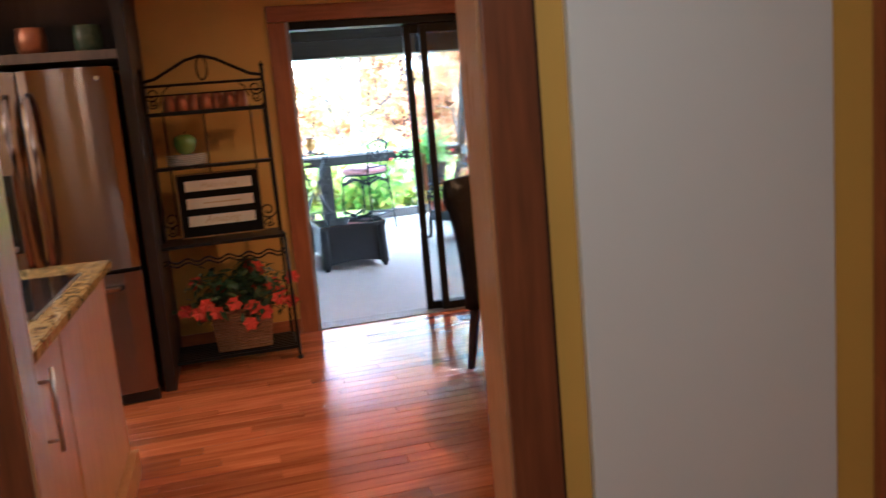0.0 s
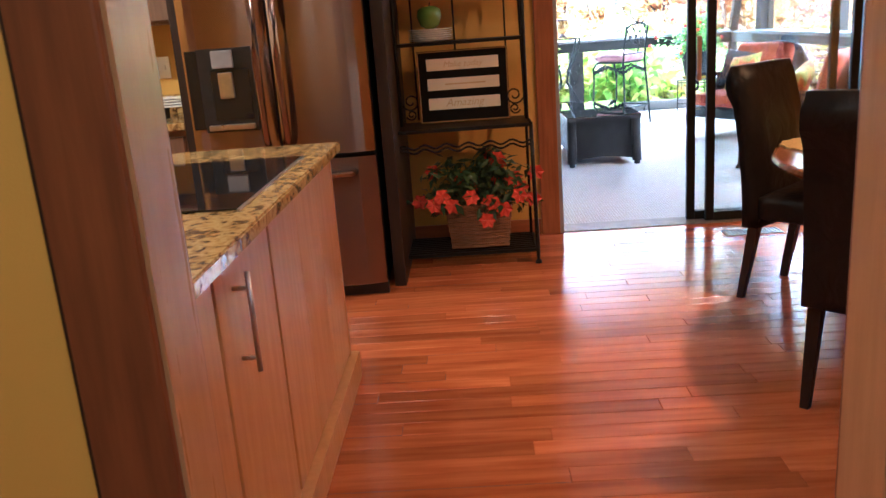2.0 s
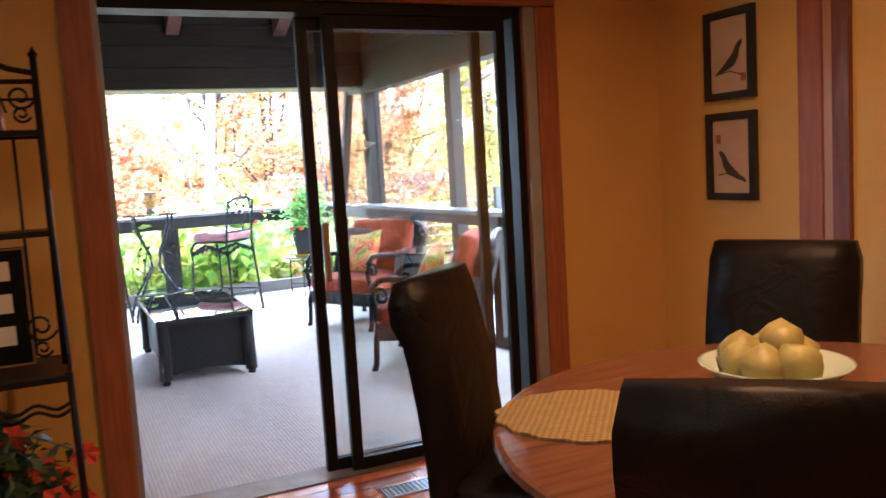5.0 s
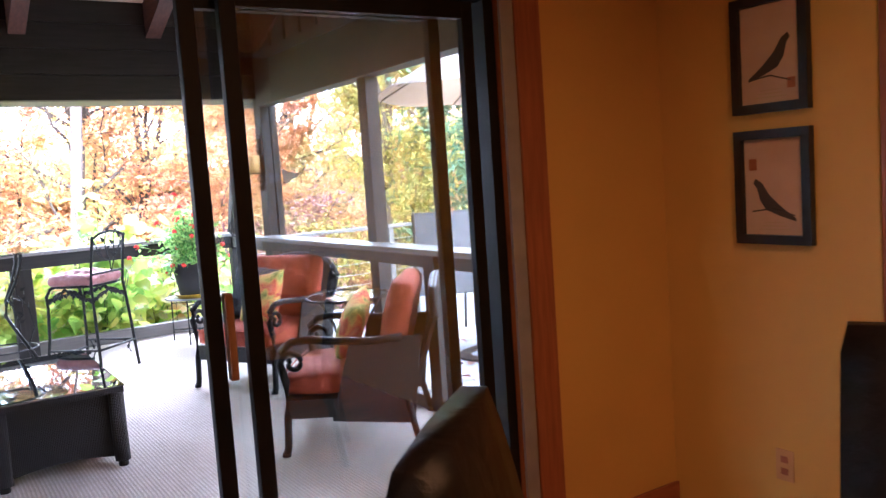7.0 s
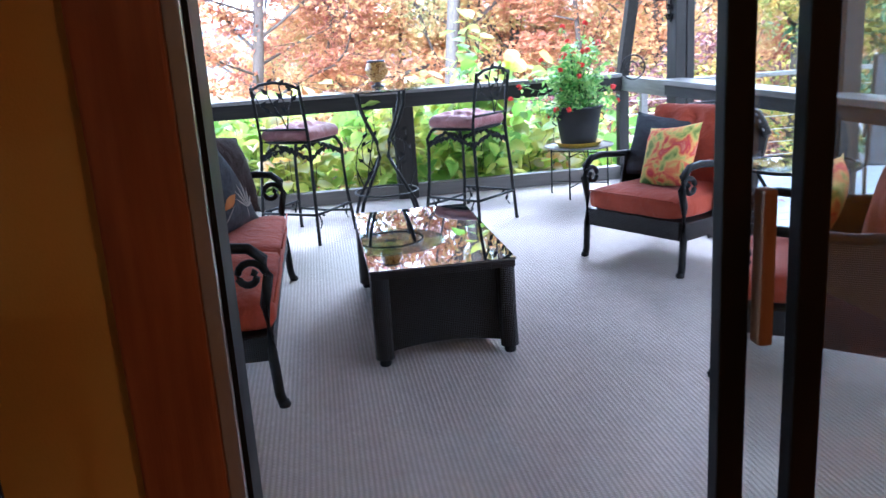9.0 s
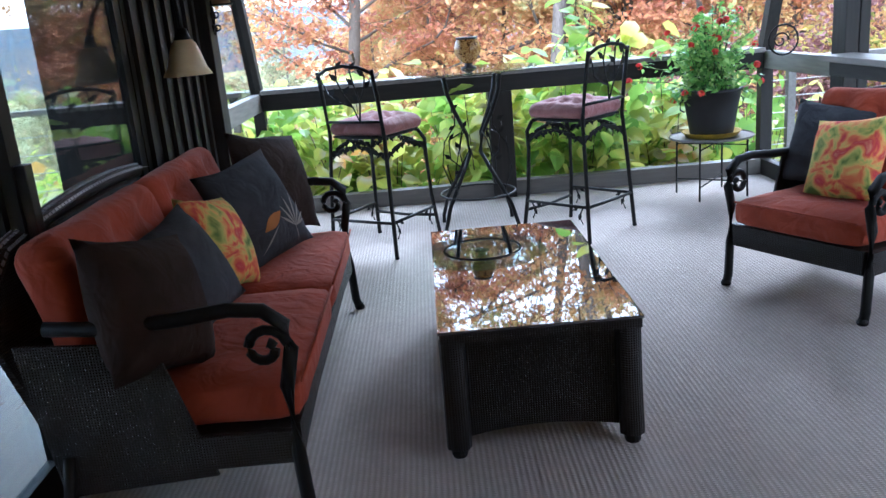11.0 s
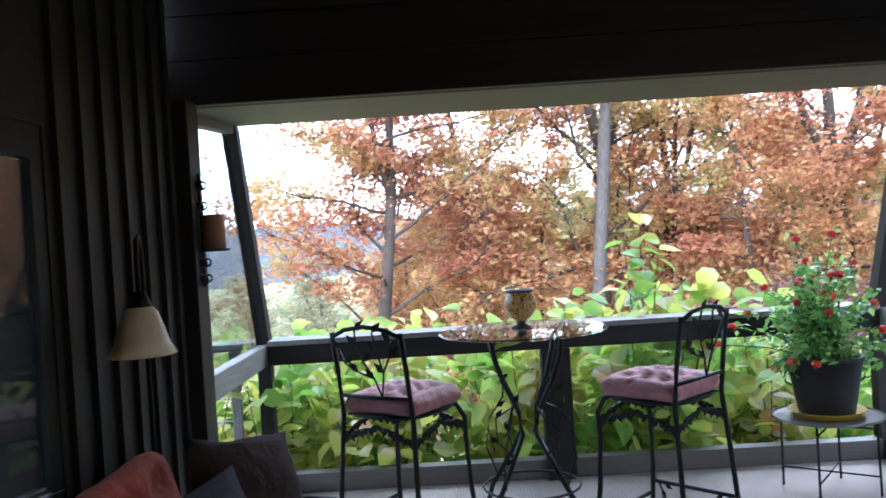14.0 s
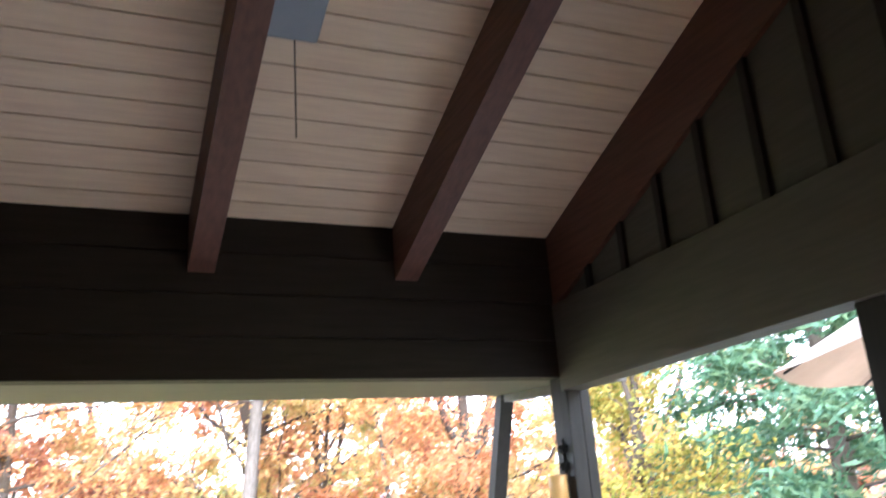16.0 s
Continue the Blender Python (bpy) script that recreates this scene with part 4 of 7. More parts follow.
part("plate", bx(-0.105, 0.105, -0.007, 0, -0.06, 0.06, 0.002), white_china, sp)
for i in range(4):
    part("toggle", bx(-0.083 + i * 0.052, -0.073 + i * 0.052, -0.02, -0.0072, -0.012, 0.012, 0.002), white_china, sp)
fg = thing("figurine", (-2.05, -0.42, 0.916), "small dark bronze figure ornament on a stand", "ornament")
part("body", tube(nb(), [(0, 0, 0.0), (0, 0, 0.12), (0.012, 0, 0.2), (0, 0, 0.28), (-0.02, 0, 0.31)], 0.014, 8, taper=0.5), black_metal, fg, smooth=True)
part("arm", tube(nb(), [(0, 0, 0.24), (-0.03, 0, 0.27), (-0.045, 0, 0.30)], 0.006, 6), black_metal, fg, smooth=True)
part("base", lathe(nb(), [(0.001, 0), (0.04, 0), (0.038, 0.012), (0.001, 0.014)], 16), black_metal, fg)
ps = thing("napkin_stack", (-2.06, -0.62, 0.916), "stack of pale plates on a black wire stand", "plates")
for x0 in (-0.07, 0.064):
    part("stand_side", bx(x0, x0 + 0.006, -0.06, 0.06, 0, 0.06), black_metal, ps)
for i in range(4):
    part("plate", bx(-0.075, 0.075, -0.06, 0.06, 0.062 + i * 0.014, 0.071 + i * 0.014, 0.003), white_china, ps)

# ---- baker's rack ----
RX, RYF, RYM, RYB = -0.562, -0.634, -0.47, -0.28
rk = thing("bakers_rack", (RX, 0, 0), "black wrought iron baker's rack with scrolls and an arched top", "rack")
XL, XR = -0.365, 0.365
UL, UR = -0.335, 0.345
for x in (XL, XR):
    part("leg", tube(nb(), [(x, RYF, 0.0), (x, RYF, 0.05), (x * 0.985, RYF + 0.004, 0.40), (x * 0.97, RYF + 0.01, 0.77)], 0.011, 8), black_metal, rk, smooth=True)
    part("foot", lathe(nb(), [(0.001, 0), (0.017, 0), (0.018, 0.012), (0.011, 0.02)], 10, (x, RYF, 0)), black_metal, rk)
    part("leg", tube(nb(), [(x * 0.97, RYB, 0.0), (x * 0.97, RYB, 0.77), (x * 0.93, RYB, 1.54)], 0.009, 8), black_metal, rk, smooth=True)
for x in (UL, UR):
    part("upright", tube(nb(), [(x, RYM, 0.77), (x, RYM, 1.2), (x, RYM, 1.75)], 0.011, 8), black_metal, rk, smooth=True)
    part("finial", lathe(nb(), [(0.011, 0), (0.016, 0.008), (0.008, 0.02), (0.001, 0.034)], 10, (x, RYM, 1.75)), black_metal, rk)
for x in (-0.02, UL * 0.75, UR * 0.75):
    part("back_bar", tube(nb(), [(x, RYB, 0.78), (x, RYB, 1.54)], 0.005, 6), black_metal, rk, smooth=True)
for z, y0, y1, a, b in ((0.085, RYF, RYB, XL, XR), (0.765, RYF, RYB, XL * 0.97, XR * 0.97), (1.205, RYM, RYB, UL, UR), (1.525, RYM, RYB, UL, UR)):
    fr_ = nb()
    for yy in (y0, y1):
        box(fr_, a, b, yy - 0.008, yy + 0.008, z - 0.018, z)
    for xx in (a, b):
        box(fr_, xx - 0.008, xx + 0.008, y0 + 0.009, y1 - 0.009, z - 0.018, z)
    sh = part("shelf_frame", fr_, black_metal, rk)
    if z > 0.1:
        part("shelf_plate", bx(a + 0.01, b - 0.01, y0 + 0.0095, y1 - 0.0095, z - 0.009, z - 0.001), dark_wood, sh, "dark wooden shelf board")
    else:
        for i in range(9):
            yy = y0 + (y1 - y0) * (i + 0.5) / 9
            part("slat", bx(a + 0.009, b - 0.009, yy - 0.009, yy + 0.009, z - 0.012, z - 0.004), black_metal, sh)
arch = [(UL, 1.70), (UL * 0.78, 1.715), (UL * 0.5, 1.765), (UL * 0.25, 1.81), (0.005, 1.832), (UR * 0.25, 1.81), (UR * 0.5, 1.765), (UR * 0.78, 1.715), (UR, 1.70)]
part("top_arch", tube(nb(), [(x, RYM, z) for x, z in arch], 0.009, 8), black_metal, rk, smooth=True)
part("top_bar", tube(nb(), [(UL, RYM, 1.675), (UR, RYM, 1.675)], 0.008, 8), black_metal, rk, smooth=True)
part("loop", tube(nb(), [(0.005 + 0.03 * math.cos(a), RYM, 1.76 + 0.065 * math.sin(a)) for a in (2 * math.pi * i / 16 for i in range(16))], 0.006, 6, True), black_metal, rk, smooth=True)
part("rim_bar", tube(nb(), [(UL, RYM, 1.62), (UR, RYM, 1.62)], 0.005, 6), black_metal, rk, smooth=True)
for sx, cx in ((1, UL + 0.06), (-1, UR - 0.06)):
    for cz, r in ((1.628, 0.04), (1.575, 0.028)):
        part("scroll", tube(nb(), [(cx - sx * 0.012 + sx * (x), RYM, cz + z) for x, z in spiral(0, 0, r, 200, 1.4)], 0.005, 6), black_metal, rk, smooth=True)
    for cz, r in ((0.90, 0.05), (0.83, 0.03)):
        part("scroll", tube(nb(), [(cx - sx * 0.0 + sx * x, RYM, cz + z) for x, z in spiral(0, 0, r, 200, 1.4)], 0.005, 6), black_metal, rk, smooth=True)
    part("scroll_stem", tube(nb(), [(cx + sx * 0.03, RYM, 1.58), (cx + sx * 0.05, RYM, 1.64), (cx + sx * 0.09, RYM, 1.672)], 0.004, 6), black_metal, rk, smooth=True)
for dz in (0.0, -0.022):
    part("wine_rail", tube(nb(), [(XL * 0.97 + 0.7 * i / 40, RYF + 0.012, 0.672 + dz + 0.011 * math.sin(i * 2 * math.pi / 6.6)) for i in range(41)], 0.006, 6), black_metal, rk, smooth=True)
# things on the rack
mug = thing("copper_cup", (RX - 0.20, -0.38, 1.5255), "copper brown cup standing upside down on the rack", "cup", "cups on the rack")
part("cup", lathe(nb(), [(0.036, 0), (0.038, 0.004), (0.034, 0.06), (0.028, 0.095), (0.012, 0.10), (0.001, 0.10)], 16), copper, mug, smooth=True)
part("handle", tube(nb(), [(0.033, 0, 0.075), (0.058, 0, 0.07), (0.06, 0, 0.035), (0.036, 0, 0.022)], 0.005, 6), copper, mug, smooth=True)
for i in range(1, 7):
    copy_thing(mug, pose(RX - 0.20 + i * 0.068, -0.38 + 0.012 * (-1) ** i, 1.5255, 0, 0, 40 + 31 * i))
pl = thing("plate_stack", (RX - 0.145, -0.375, 1.206), "stack of white dinner plates on the rack shelf", "plates")
for i in range(6):
    part("plate", lathe(nb(), [(0.001, 0.0), (0.07, 0.0), (0.118, 0.009), (0.121, 0.012), (0.07, 0.005), (0.001, 0.005)], 28, (0.002 * (-1) ** i, 0, 0.011 * i)), white_china, pl, smooth=True)
ap = thing("apple", (RX - 0.145, -0.375, 1.2725), "glossy green ceramic apple on the plates", "ornament")
part("body", lathe(nb(), [(0.001, 0.006), (0.025, 0.0), (0.052, 0.02), (0.068, 0.065), (0.062, 0.10), (0.035, 0.118), (0.012, 0.112), (0.001, 0.105)], 24), apple_green, ap, smooth=True)
part("stem", tube(nb(), [(0, 0, 0.104), (0.003, 0, 0.125), (0.009, 0, 0.138)], 0.0035, 6), dark_wood, ap)
sg = thing("framed_sign", (RX + 0.015, -0.40, 0.767), "black framed sign with pale lettered strips on the rack", "sign")
part("backing", bx(-0.245, 0.245, -0.012, 0.012, 0.004, 0.39), sign_black, sg)
part("gold_liner", box(box(box(box(nb(), -0.243, 0.243, -0.016, -0.0125, 0.006, 0.012), -0.243, 0.243, -0.016, -0.0125, 0.382, 0.388), -0.243, -0.237, -0.016, -0.0125, 0.0125, 0.3815), 0.237, 0.243, -0.016, -0.0125, 0.0125, 0.3815), gold_edge, sg, "thin gilt frame edge")
for z, words in ((0.285, "Make today"), (0.18, ""), (0.075, "Amazing")):
    s_ = part("paper_strip", bx(-0.195, 0.195, -0.0155, -0.0125, z, z + 0.062), paper_white, sg, "cream paper strip")
    if words:
        tx = bpy.data.curves.new("lettering", "FONT")
        tx.body, tx.size, tx.align_x, tx.extrude, tx.shear = words, 0.06 if words == "Amazing" else 0.045, "CENTER", 0.0004, 0.3
        tx.materials.append(ink_gold)
        to = new("lettering", tx)
        to.parent = s_
        to.matrix_basis = pose(0, -0.0162, z + 0.016, 90, 0, 0)
    else:
        part("lettering_bar", bx(-0.10, 0.12, -0.0165, -0.0157, z + 0.026, z + 0.034), ink_gold, s_)
bk = thing("flower_basket", (RX + 0.055, -0.46, 0.086), "brown wicker basket of artificial orange-red lilies", "flower basket")
bm = nb()
prof = ((0.150, 0.095, 0.0), (0.158, 0.10, 0.08), (0.168, 0.108, 0.17), (0.176, 0.115, 0.245))
rings = []
for a, b, z in prof + tuple((a - 0.012, b - 0.012, z) for a, b, z in prof[::-1][:2]):
    rings.append([bm.verts.new(c) for c in ((-a, -b, z), (0, -b - 0.006, z), (a, -b, z), (a, b, z), (0, b + 0.006, z), (-a, b, z))])
for A, B in zip(rings, rings[1:]):
    for k in range(6):
        bm.faces.new((A[k], A[(k + 1) % 6], B[(k + 1) % 6], B[k]))
bm.faces.new(rings[0][::-1])
bm.faces.new(rings[-1])
part("basket", bm, basket_weave, bk)
for i in range(15):
    z = 0.008 + i * 0.0165
    k = i / 14
    a, b = 0.153 + 0.026 * k, 0.098 + 0.020 * k
    loop = [(-a, -b), (0, -b - 0.008), (a, -b), (a + 0.003, 0), (a, b), (0, b + 0.008), (-a, b), (-a - 0.003, 0)]
    part("strand", tube(nb(), [(x * (1 + 0.012 * (-1) ** (i + q)), y, z) for q, (x, y) in enumerate(loop)], 0.008, 6, True), basket_weave, bk, smooth=True)


def leaves(bm, spots, size, rng, droop=0.3, slim=0.45):
    """Small pointed leaves, each a folded blade, scattered round the spots."""
    for c in spots:
        s = size * rng.uniform(0.6, 1.3)
        m = Matrix.Translation(c) @ Euler((rng.uniform(-0.9, 0.9), rng.uniform(-0.9, 0.9) + droop, rng.uniform(0, 6.28))).to_matrix().to_4x4()
        v = [bm.verts.new(m @ Vector(q)) for q in ((0, 0, 0), (s * 0.45, s * slim * 0.5, s * 0.06), (s, 0, -s * 0.1), (s * 0.45, -s * slim * 0.5, s * 0.06), (s * 0.5, 0, 0))]
        bm.faces.new((v[0], v[4], v[1]))
        bm.faces.new((v[1], v[4], v[2]))
        bm.faces.new((v[0], v[3], v[4]))
        bm.faces.new((v[3], v[2], v[4]))
    return bm


rng = random.Random(4)
stems = nb()
spots = []
tips = []
for i in range(46):
    a = rng.uniform(0, 6.28)
    reach = rng.uniform(0.10, 0.34)
    top = rng.uniform(0.28, 0.55) - reach * 0.35
    ex_, ey_ = reach * math.cos(a) * 1.05, reach * math.sin(a) * 0.5 - 0.05
    p0, p1, p2 = Vector((ex_ * 0.2, ey_ * 0.2, 0.2)), Vector((ex_ * 0.6, ey_ * 0.6, top + 0.06)), Vector((ex_, ey_, top))
    tube(stems, [p0, p1, p2], 0.003, 5)
    for k in range(16):
        u = rng.uniform(0.2, 1)
        q = p0.lerp(p1, u * 2) if u < 0.5 else p1.lerp(p2, u * 2 - 1)
        spots.append(q + Vector((rng.gauss(0, 0.02), rng.gauss(0, 0.02), rng.gauss(0, 0.015))))
    if (i % 2 == 0 or ey_ < -0.13) and ey_ < 0.05:
        tips.append(p2)
part("stalk", stems, leaf_dark, bk)
part("foliage", leaves(nb(), spots, 0.075, rng), leaf_dark, bk, "dark green artificial leaves")
for c in tips:
    bm = nb()
    for k in range(6):
        a = k * math.pi / 3 + rng.uniform(-0.2, 0.2)
        out = Vector((math.cos(a), -0.35, math.sin(a)))
        side = Vector((-math.sin(a), 0, math.cos(a))) * 0.019
        b0 = bm.verts.new(c)
        b1 = bm.verts.new(c + out * 0.028 + side)
        b2 = bm.verts.new(c + out * 0.048 + Vector((0, 0.014, -0.006)))
        b3 = bm.verts.new(c + out * 0.028 - side)
        bm.faces.new((b0, b1, b2, b3))
    part("lily", bm, lily_petal, bk, "orange-red lily bloom")

# ---- floor vent ----
fv = thing("floor_vent", (1.07, -0.28, 0.0), "grey metal floor heating vent in the hardwood", "floor vent")
part("frame", box(box(box(box(nb(), -0.16, 0.16, -0.06, -0.05, 0.0, 0.006), -0.16, 0.16, 0.05, 0.06, 0.0, 0.006), -0.16, -0.15, -0.05, 0.05, 0.0, 0.006), 0.15, 0.16, -0.05, 0.05, 0.0, 0.006), grey_plastic, fv)
part("backing", bx(-0.15, 0.15, -0.05, 0.05, 0.0, 0.002), black_plastic, fv)
for i in range(14):
    part("slat", bx(-0.145 + i * 0.021, -0.137 + i * 0.021, -0.05, 0.05, 0.002, 0.0055), grey_plastic, fv)

# ---- dining table and chairs ----
TX, TY = 1.28, -2.18
dt = thing("dining_table", (TX, TY, 0), "round reddish brown pedestal dining table with a thick edge", "table")
part("tabletop", lathe(nb(), [(0.001, 0.71), (0.70, 0.71), (0.735, 0.722), (0.75, 0.735), (0.745, 0.748), (0.735, 0.752), (0.001, 0.752)], 64), table_wood, dt, smooth=False)
part("apron", lathe(nb(), [(0.60, 0.64), (0.60, 0.709), (0.58, 0.709), (0.58, 0.64), (0.60, 0.64)], 48), dark_wood, dt)
part("pedestal", lathe(nb(), [(0.10, 0.06), (0.12, 0.12), (0.08, 0.2), (0.10, 0.36), (0.07, 0.5), (0.13, 0.64), (0.3, 0.70), (0.3, 0.709)], 24), dark_wood, dt, smooth=True)
for i in range(4):
    a = math.pi / 4 + i * math.pi / 2
    part("foot", tube(nb(), [(0.09 * math.cos(a), 0.09 * math.sin(a), 0.16), (0.22 * math.cos(a), 0.22 * math.sin(a), 0.11), (0.36 * math.cos(a), 0.36 * math.sin(a), 0.035)], 0.034, 8), dark_wood, dt, smooth=True)
dc_ = thing("dining_chair", (1.0, -1.45, 0), "dark brown leather parsons chair with slim black legs", "chair", "chairs round the table", 43)
part("seat", pad(-0.235, 0.235, -0.26, 0.22, 0.37, 0.49, 0.035, 0.012), leather, dc_, smooth=True)
bm = nb()
n = 12
rows = []
for i in range(n + 1):
    z = 0.34 + (1.03 - 0.34) * i / n
    y = 0.205 + 0.10 * (i / n) ** 2
    t = 0.07 if i < n - 1 else (0.06 if i == n - 1 else 0.03)
    w = 0.235 - 0.008 * (i / n) - (0.012 if i == n else 0)
    roll = 0.02 if i >= n - 2 else 0
    rows.append([bm.verts.new(c) for c in ((-w, y, z), (-w * 0.5, y - 0.012, z), (0, y - 0.016, z), (w * 0.5, y - 0.012, z), (w, y, z), (w, y + t + roll, z), (0, y + t + roll + 0.008, z), (-w, y + t + roll, z))])
for A, B in zip(rows, rows[1:]):
    for k in range(8):
        bm.faces.new((A[k], A[(k + 1) % 8], B[(k + 1) % 8], B[k]))
bm.faces.new(rows[0][::-1])
bm.faces.new(rows[-1])
bmesh.ops.bevel(bm, geom=[e for e in bm.edges if len(e.link_faces) == 2 and e.calc_face_angle(0) > 0.9], offset=0.014, segments=3, affect="EDGES")
part("backrest", bm, leather, dc_, smooth=True)
for x, y, lean in ((-0.2, -0.225, 0), (0.2, -0.225, 0), (-0.2, 0.22, 0.07), (0.2, 0.22, 0.07)):
    bm = nb()
    vs = [bm.verts.new((x + sx * r, y + off + sy * r, z)) for z, r, off in ((0.0, 0.014, lean), (0.40, 0.023, 0.0)) for sx, sy in ((-1, -1), (1, -1), (1, 1), (-1, 1))]
    for k in range(4):
        bm.faces.new((vs[k], vs[(k + 1) % 4], vs[4 + (k + 1) % 4], vs[4 + k]))
    bm.faces.new(vs[:4][::-1])
    bm.faces.new(vs[4:])
    part("leg", bm, dark_wood, dc_)
copy_thing(dc_, pose(0.86, -2.39, 0, 0, 0, 137))
copy_thing(dc_, pose(1.63, -1.60, 0, 0, 0, -62))
pm = nb()
v = [pm.verts.new((r * (1 + 0.03 * math.cos(16 * a)) * math.cos(a) * 1.15, r * (1 + 0.03 * math.cos(16 * a)) * math.sin(a), z)) for r, z in ((0.19, 0.0), (0.19, 0.006)) for a in (2 * math.pi * i / 64 for i in range(64))]
pm.faces.new(v[:64][::-1])
pm.faces.new(v[64:])
for i in range(64):
    pm.faces.new((v[i], v[(i + 1) % 64], v[64 + (i + 1) % 64], v[64 + i]))
mat_ob = tagged(part("placemat", pm, rush), "scalloped straw-coloured woven placemat on the table", "placemat", "placemats")
mat_ob.matrix_basis = pose(0.86, -1.86, 0.753, 0, 0, -40)
bw = thing("fruit_bowl", (1.30, -1.98, 0.753), "pale green glass bowl full of green artichokes", "bowl")
part("bowl", lathe(nb(), [(0.001, 0), (0.06, 0), (0.12, 0.03), (0.17, 0.075), (0.175, 0.08), (0.165, 0.08), (0.115, 0.038), (0.001, 0.01)], 28), material("bowl_glass", (0.52, 0.62, 0.56), (0.45, 0.56, 0.5), 5, 0.1, 0, 0), bw, smooth=True)
rng = random.Random(8)
for i in range(8):
    a, r, zz = i * 0.9, (0.085 if i < 6 else 0.02), (0.085 if i < 6 else 0.125)
    bm = nb()
    bmesh.ops.create_icosphere(bm, subdivisions=2, radius=0.045 + 0.006 * (i % 3), matrix=Matrix.Translation((r * math.cos(a), r * math.sin(a), zz)))
    for vv in bm.verts:
        vv.co += noise.noise_vector(vv.co * 42 + Vector((i, 0, 0))) * 0.013
    part("artichoke", bm, fruit_green, bw, smooth=True)

# ---- bird pictures and outlet ----
for z in (1.558, 1.10):
    fp = thing("bird_picture", (2.628, -0.525, z), "black framed vintage print of a dark bird on a branch", "picture", "bird prints")
    h, w = 0.40, 0.148
    fb = nb()
    for y0, y1, z0, z1 in ((-w, -w + 0.032, 0, h), (w - 0.032, w, 0, h), (-w + 0.032, w - 0.032, 0, 0.032), (-w + 0.032, w - 0.032, h - 0.032, h)):
        box(fb, -0.028, 0, y0, y1, z0, z1)
    part("frame", fb, black_plastic, fp)
    pr = part("print", bx(-0.012, -0.003, -w + 0.033, w - 0.033, 0.033, h - 0.033), paper_tan, fp)
    flip = 1 if z > 1.3 else -1
    bm = nb()
    out = [(-0.085, 0.12), (-0.03, 0.16), (0.015, 0.20), (0.045, 0.245), (0.07, 0.26), (0.08, 0.245), (0.065, 0.225), (0.055, 0.185), (0.03, 0.15), (-0.02, 0.13), (-0.085, 0.11)]
    cc = [(-0.0135, -y_ if flip > 0 else y_, z_ if flip > 0 else z_ - 0.03) for y_, z_ in out]
    bm.faces.new([bm.verts.new(c) for c in cc])
    part("bird_shape", bm, ink_dark, pr)
    part("red_stamp", bx(-0.0145, -0.0125, -0.095 if flip > 0 else 0.065, -0.065 if flip > 0 else 0.095, 0.075 if flip > 0 else 0.26, 0.11 if flip > 0 else 0.30), copper, pr, "small red stamp")
    for i in range(3):
        part("lettering_bar", bx(-0.0138, -0.0125, -0.06 + 0.012 * i, 0.06 - 0.01 * i, 0.05 + 0.012 * i, 0.054 + 0.012 * i), ink_gold, pr)
    part("branch_shape", tube(nb(), [(-0.0135, -0.08, 0.10), (-0.0135, 0.0, 0.125), (-0.0135, 0.085, 0.115)], 0.0025, 4), ink_dark, pr)
ol = thing("wall_outlet", (2.629, -0.53, 0.30), "ivory electrical outlet plate low on the yellow wall", "outlet")
part("plate", bx(-0.006, 0, -0.035, 0.035, -0.057, 0.057, 0.002), candle_wax, ol, "ivory plate")
for z in (-0.022, 0.022):
    part("socket", bx(-0.008, -0.0062, -0.014, 0.014, z - 0.012, z + 0.012, 0.0008), copper, ol)

# ---- porch: glazed side wall towards the sunroom ----
LX = -0.88
gl = thing("door_glazed", (0, 0, 0), "dark framed sliding glass door between porch and sunroom", "sliding door", kind="structure")
structure("wall_glazed_head", bx(LX - 0.10, LX, 0.1, 3.46, 1.93, 4.75), brown_board, "dark boards above the glazed side door")
structure("wall_glazed_end", prism(nb(), ((3.46, PF), (4.58, PF), (4.58, 3.02), (3.46, 3.44)), LX - 0.10, LX), porch_paint, "taupe painted board and batten wall beside the glass")
for y in (3.53, 3.70, 3.87, 4.04, 4.21, 4.38, 4.53):
    structure("trim_batten_side", bx(LX + 0.001, LX + 0.022, y - 0.022, y + 0.022, PF, 2.98), porch_paint, "dark batten strip on the porch wall")
structure("wall_glazed_stub", bx(LX - 0.10, LX, 0.1, 0.45, PF, 1.93), porch_paint, "taupe painted wall stub by the house")
for y0, y1, x0 in ((2.30, 3.46, LX - 0.045), (1.2, 2.36, LX - 0.095)):
    fb = nb()
    for a0, a1, z0, z1 in ((y0, y0 + 0.07, PF, 1.93), (y1 - 0.07, y1, PF, 1.93), (y0 + 0.07, y1 - 0.07, PF, 0.10), (y0 + 0.07, y1 - 0.07, 1.83, 1.93)):
        box(fb, x0, x0 + 0.04, a0, a1, z0, z1)
    pn = part("panel_frame", fb, bronze_frame, gl)
    g = part("pane", bx(x0 + 0.016, x0 + 0.024, y0 + 0.07, y1 - 0.07, 0.10, 1.83), tinted_glass, pn, "tinted glass reflecting the porch")
    g.visible_shadow = False
part("latch_box", bx(LX - 0.003, LX + 0.03, 2.31, 2.36, 0.80, 1.05, 0.004), black_plastic, gl, "black latch and handle box")
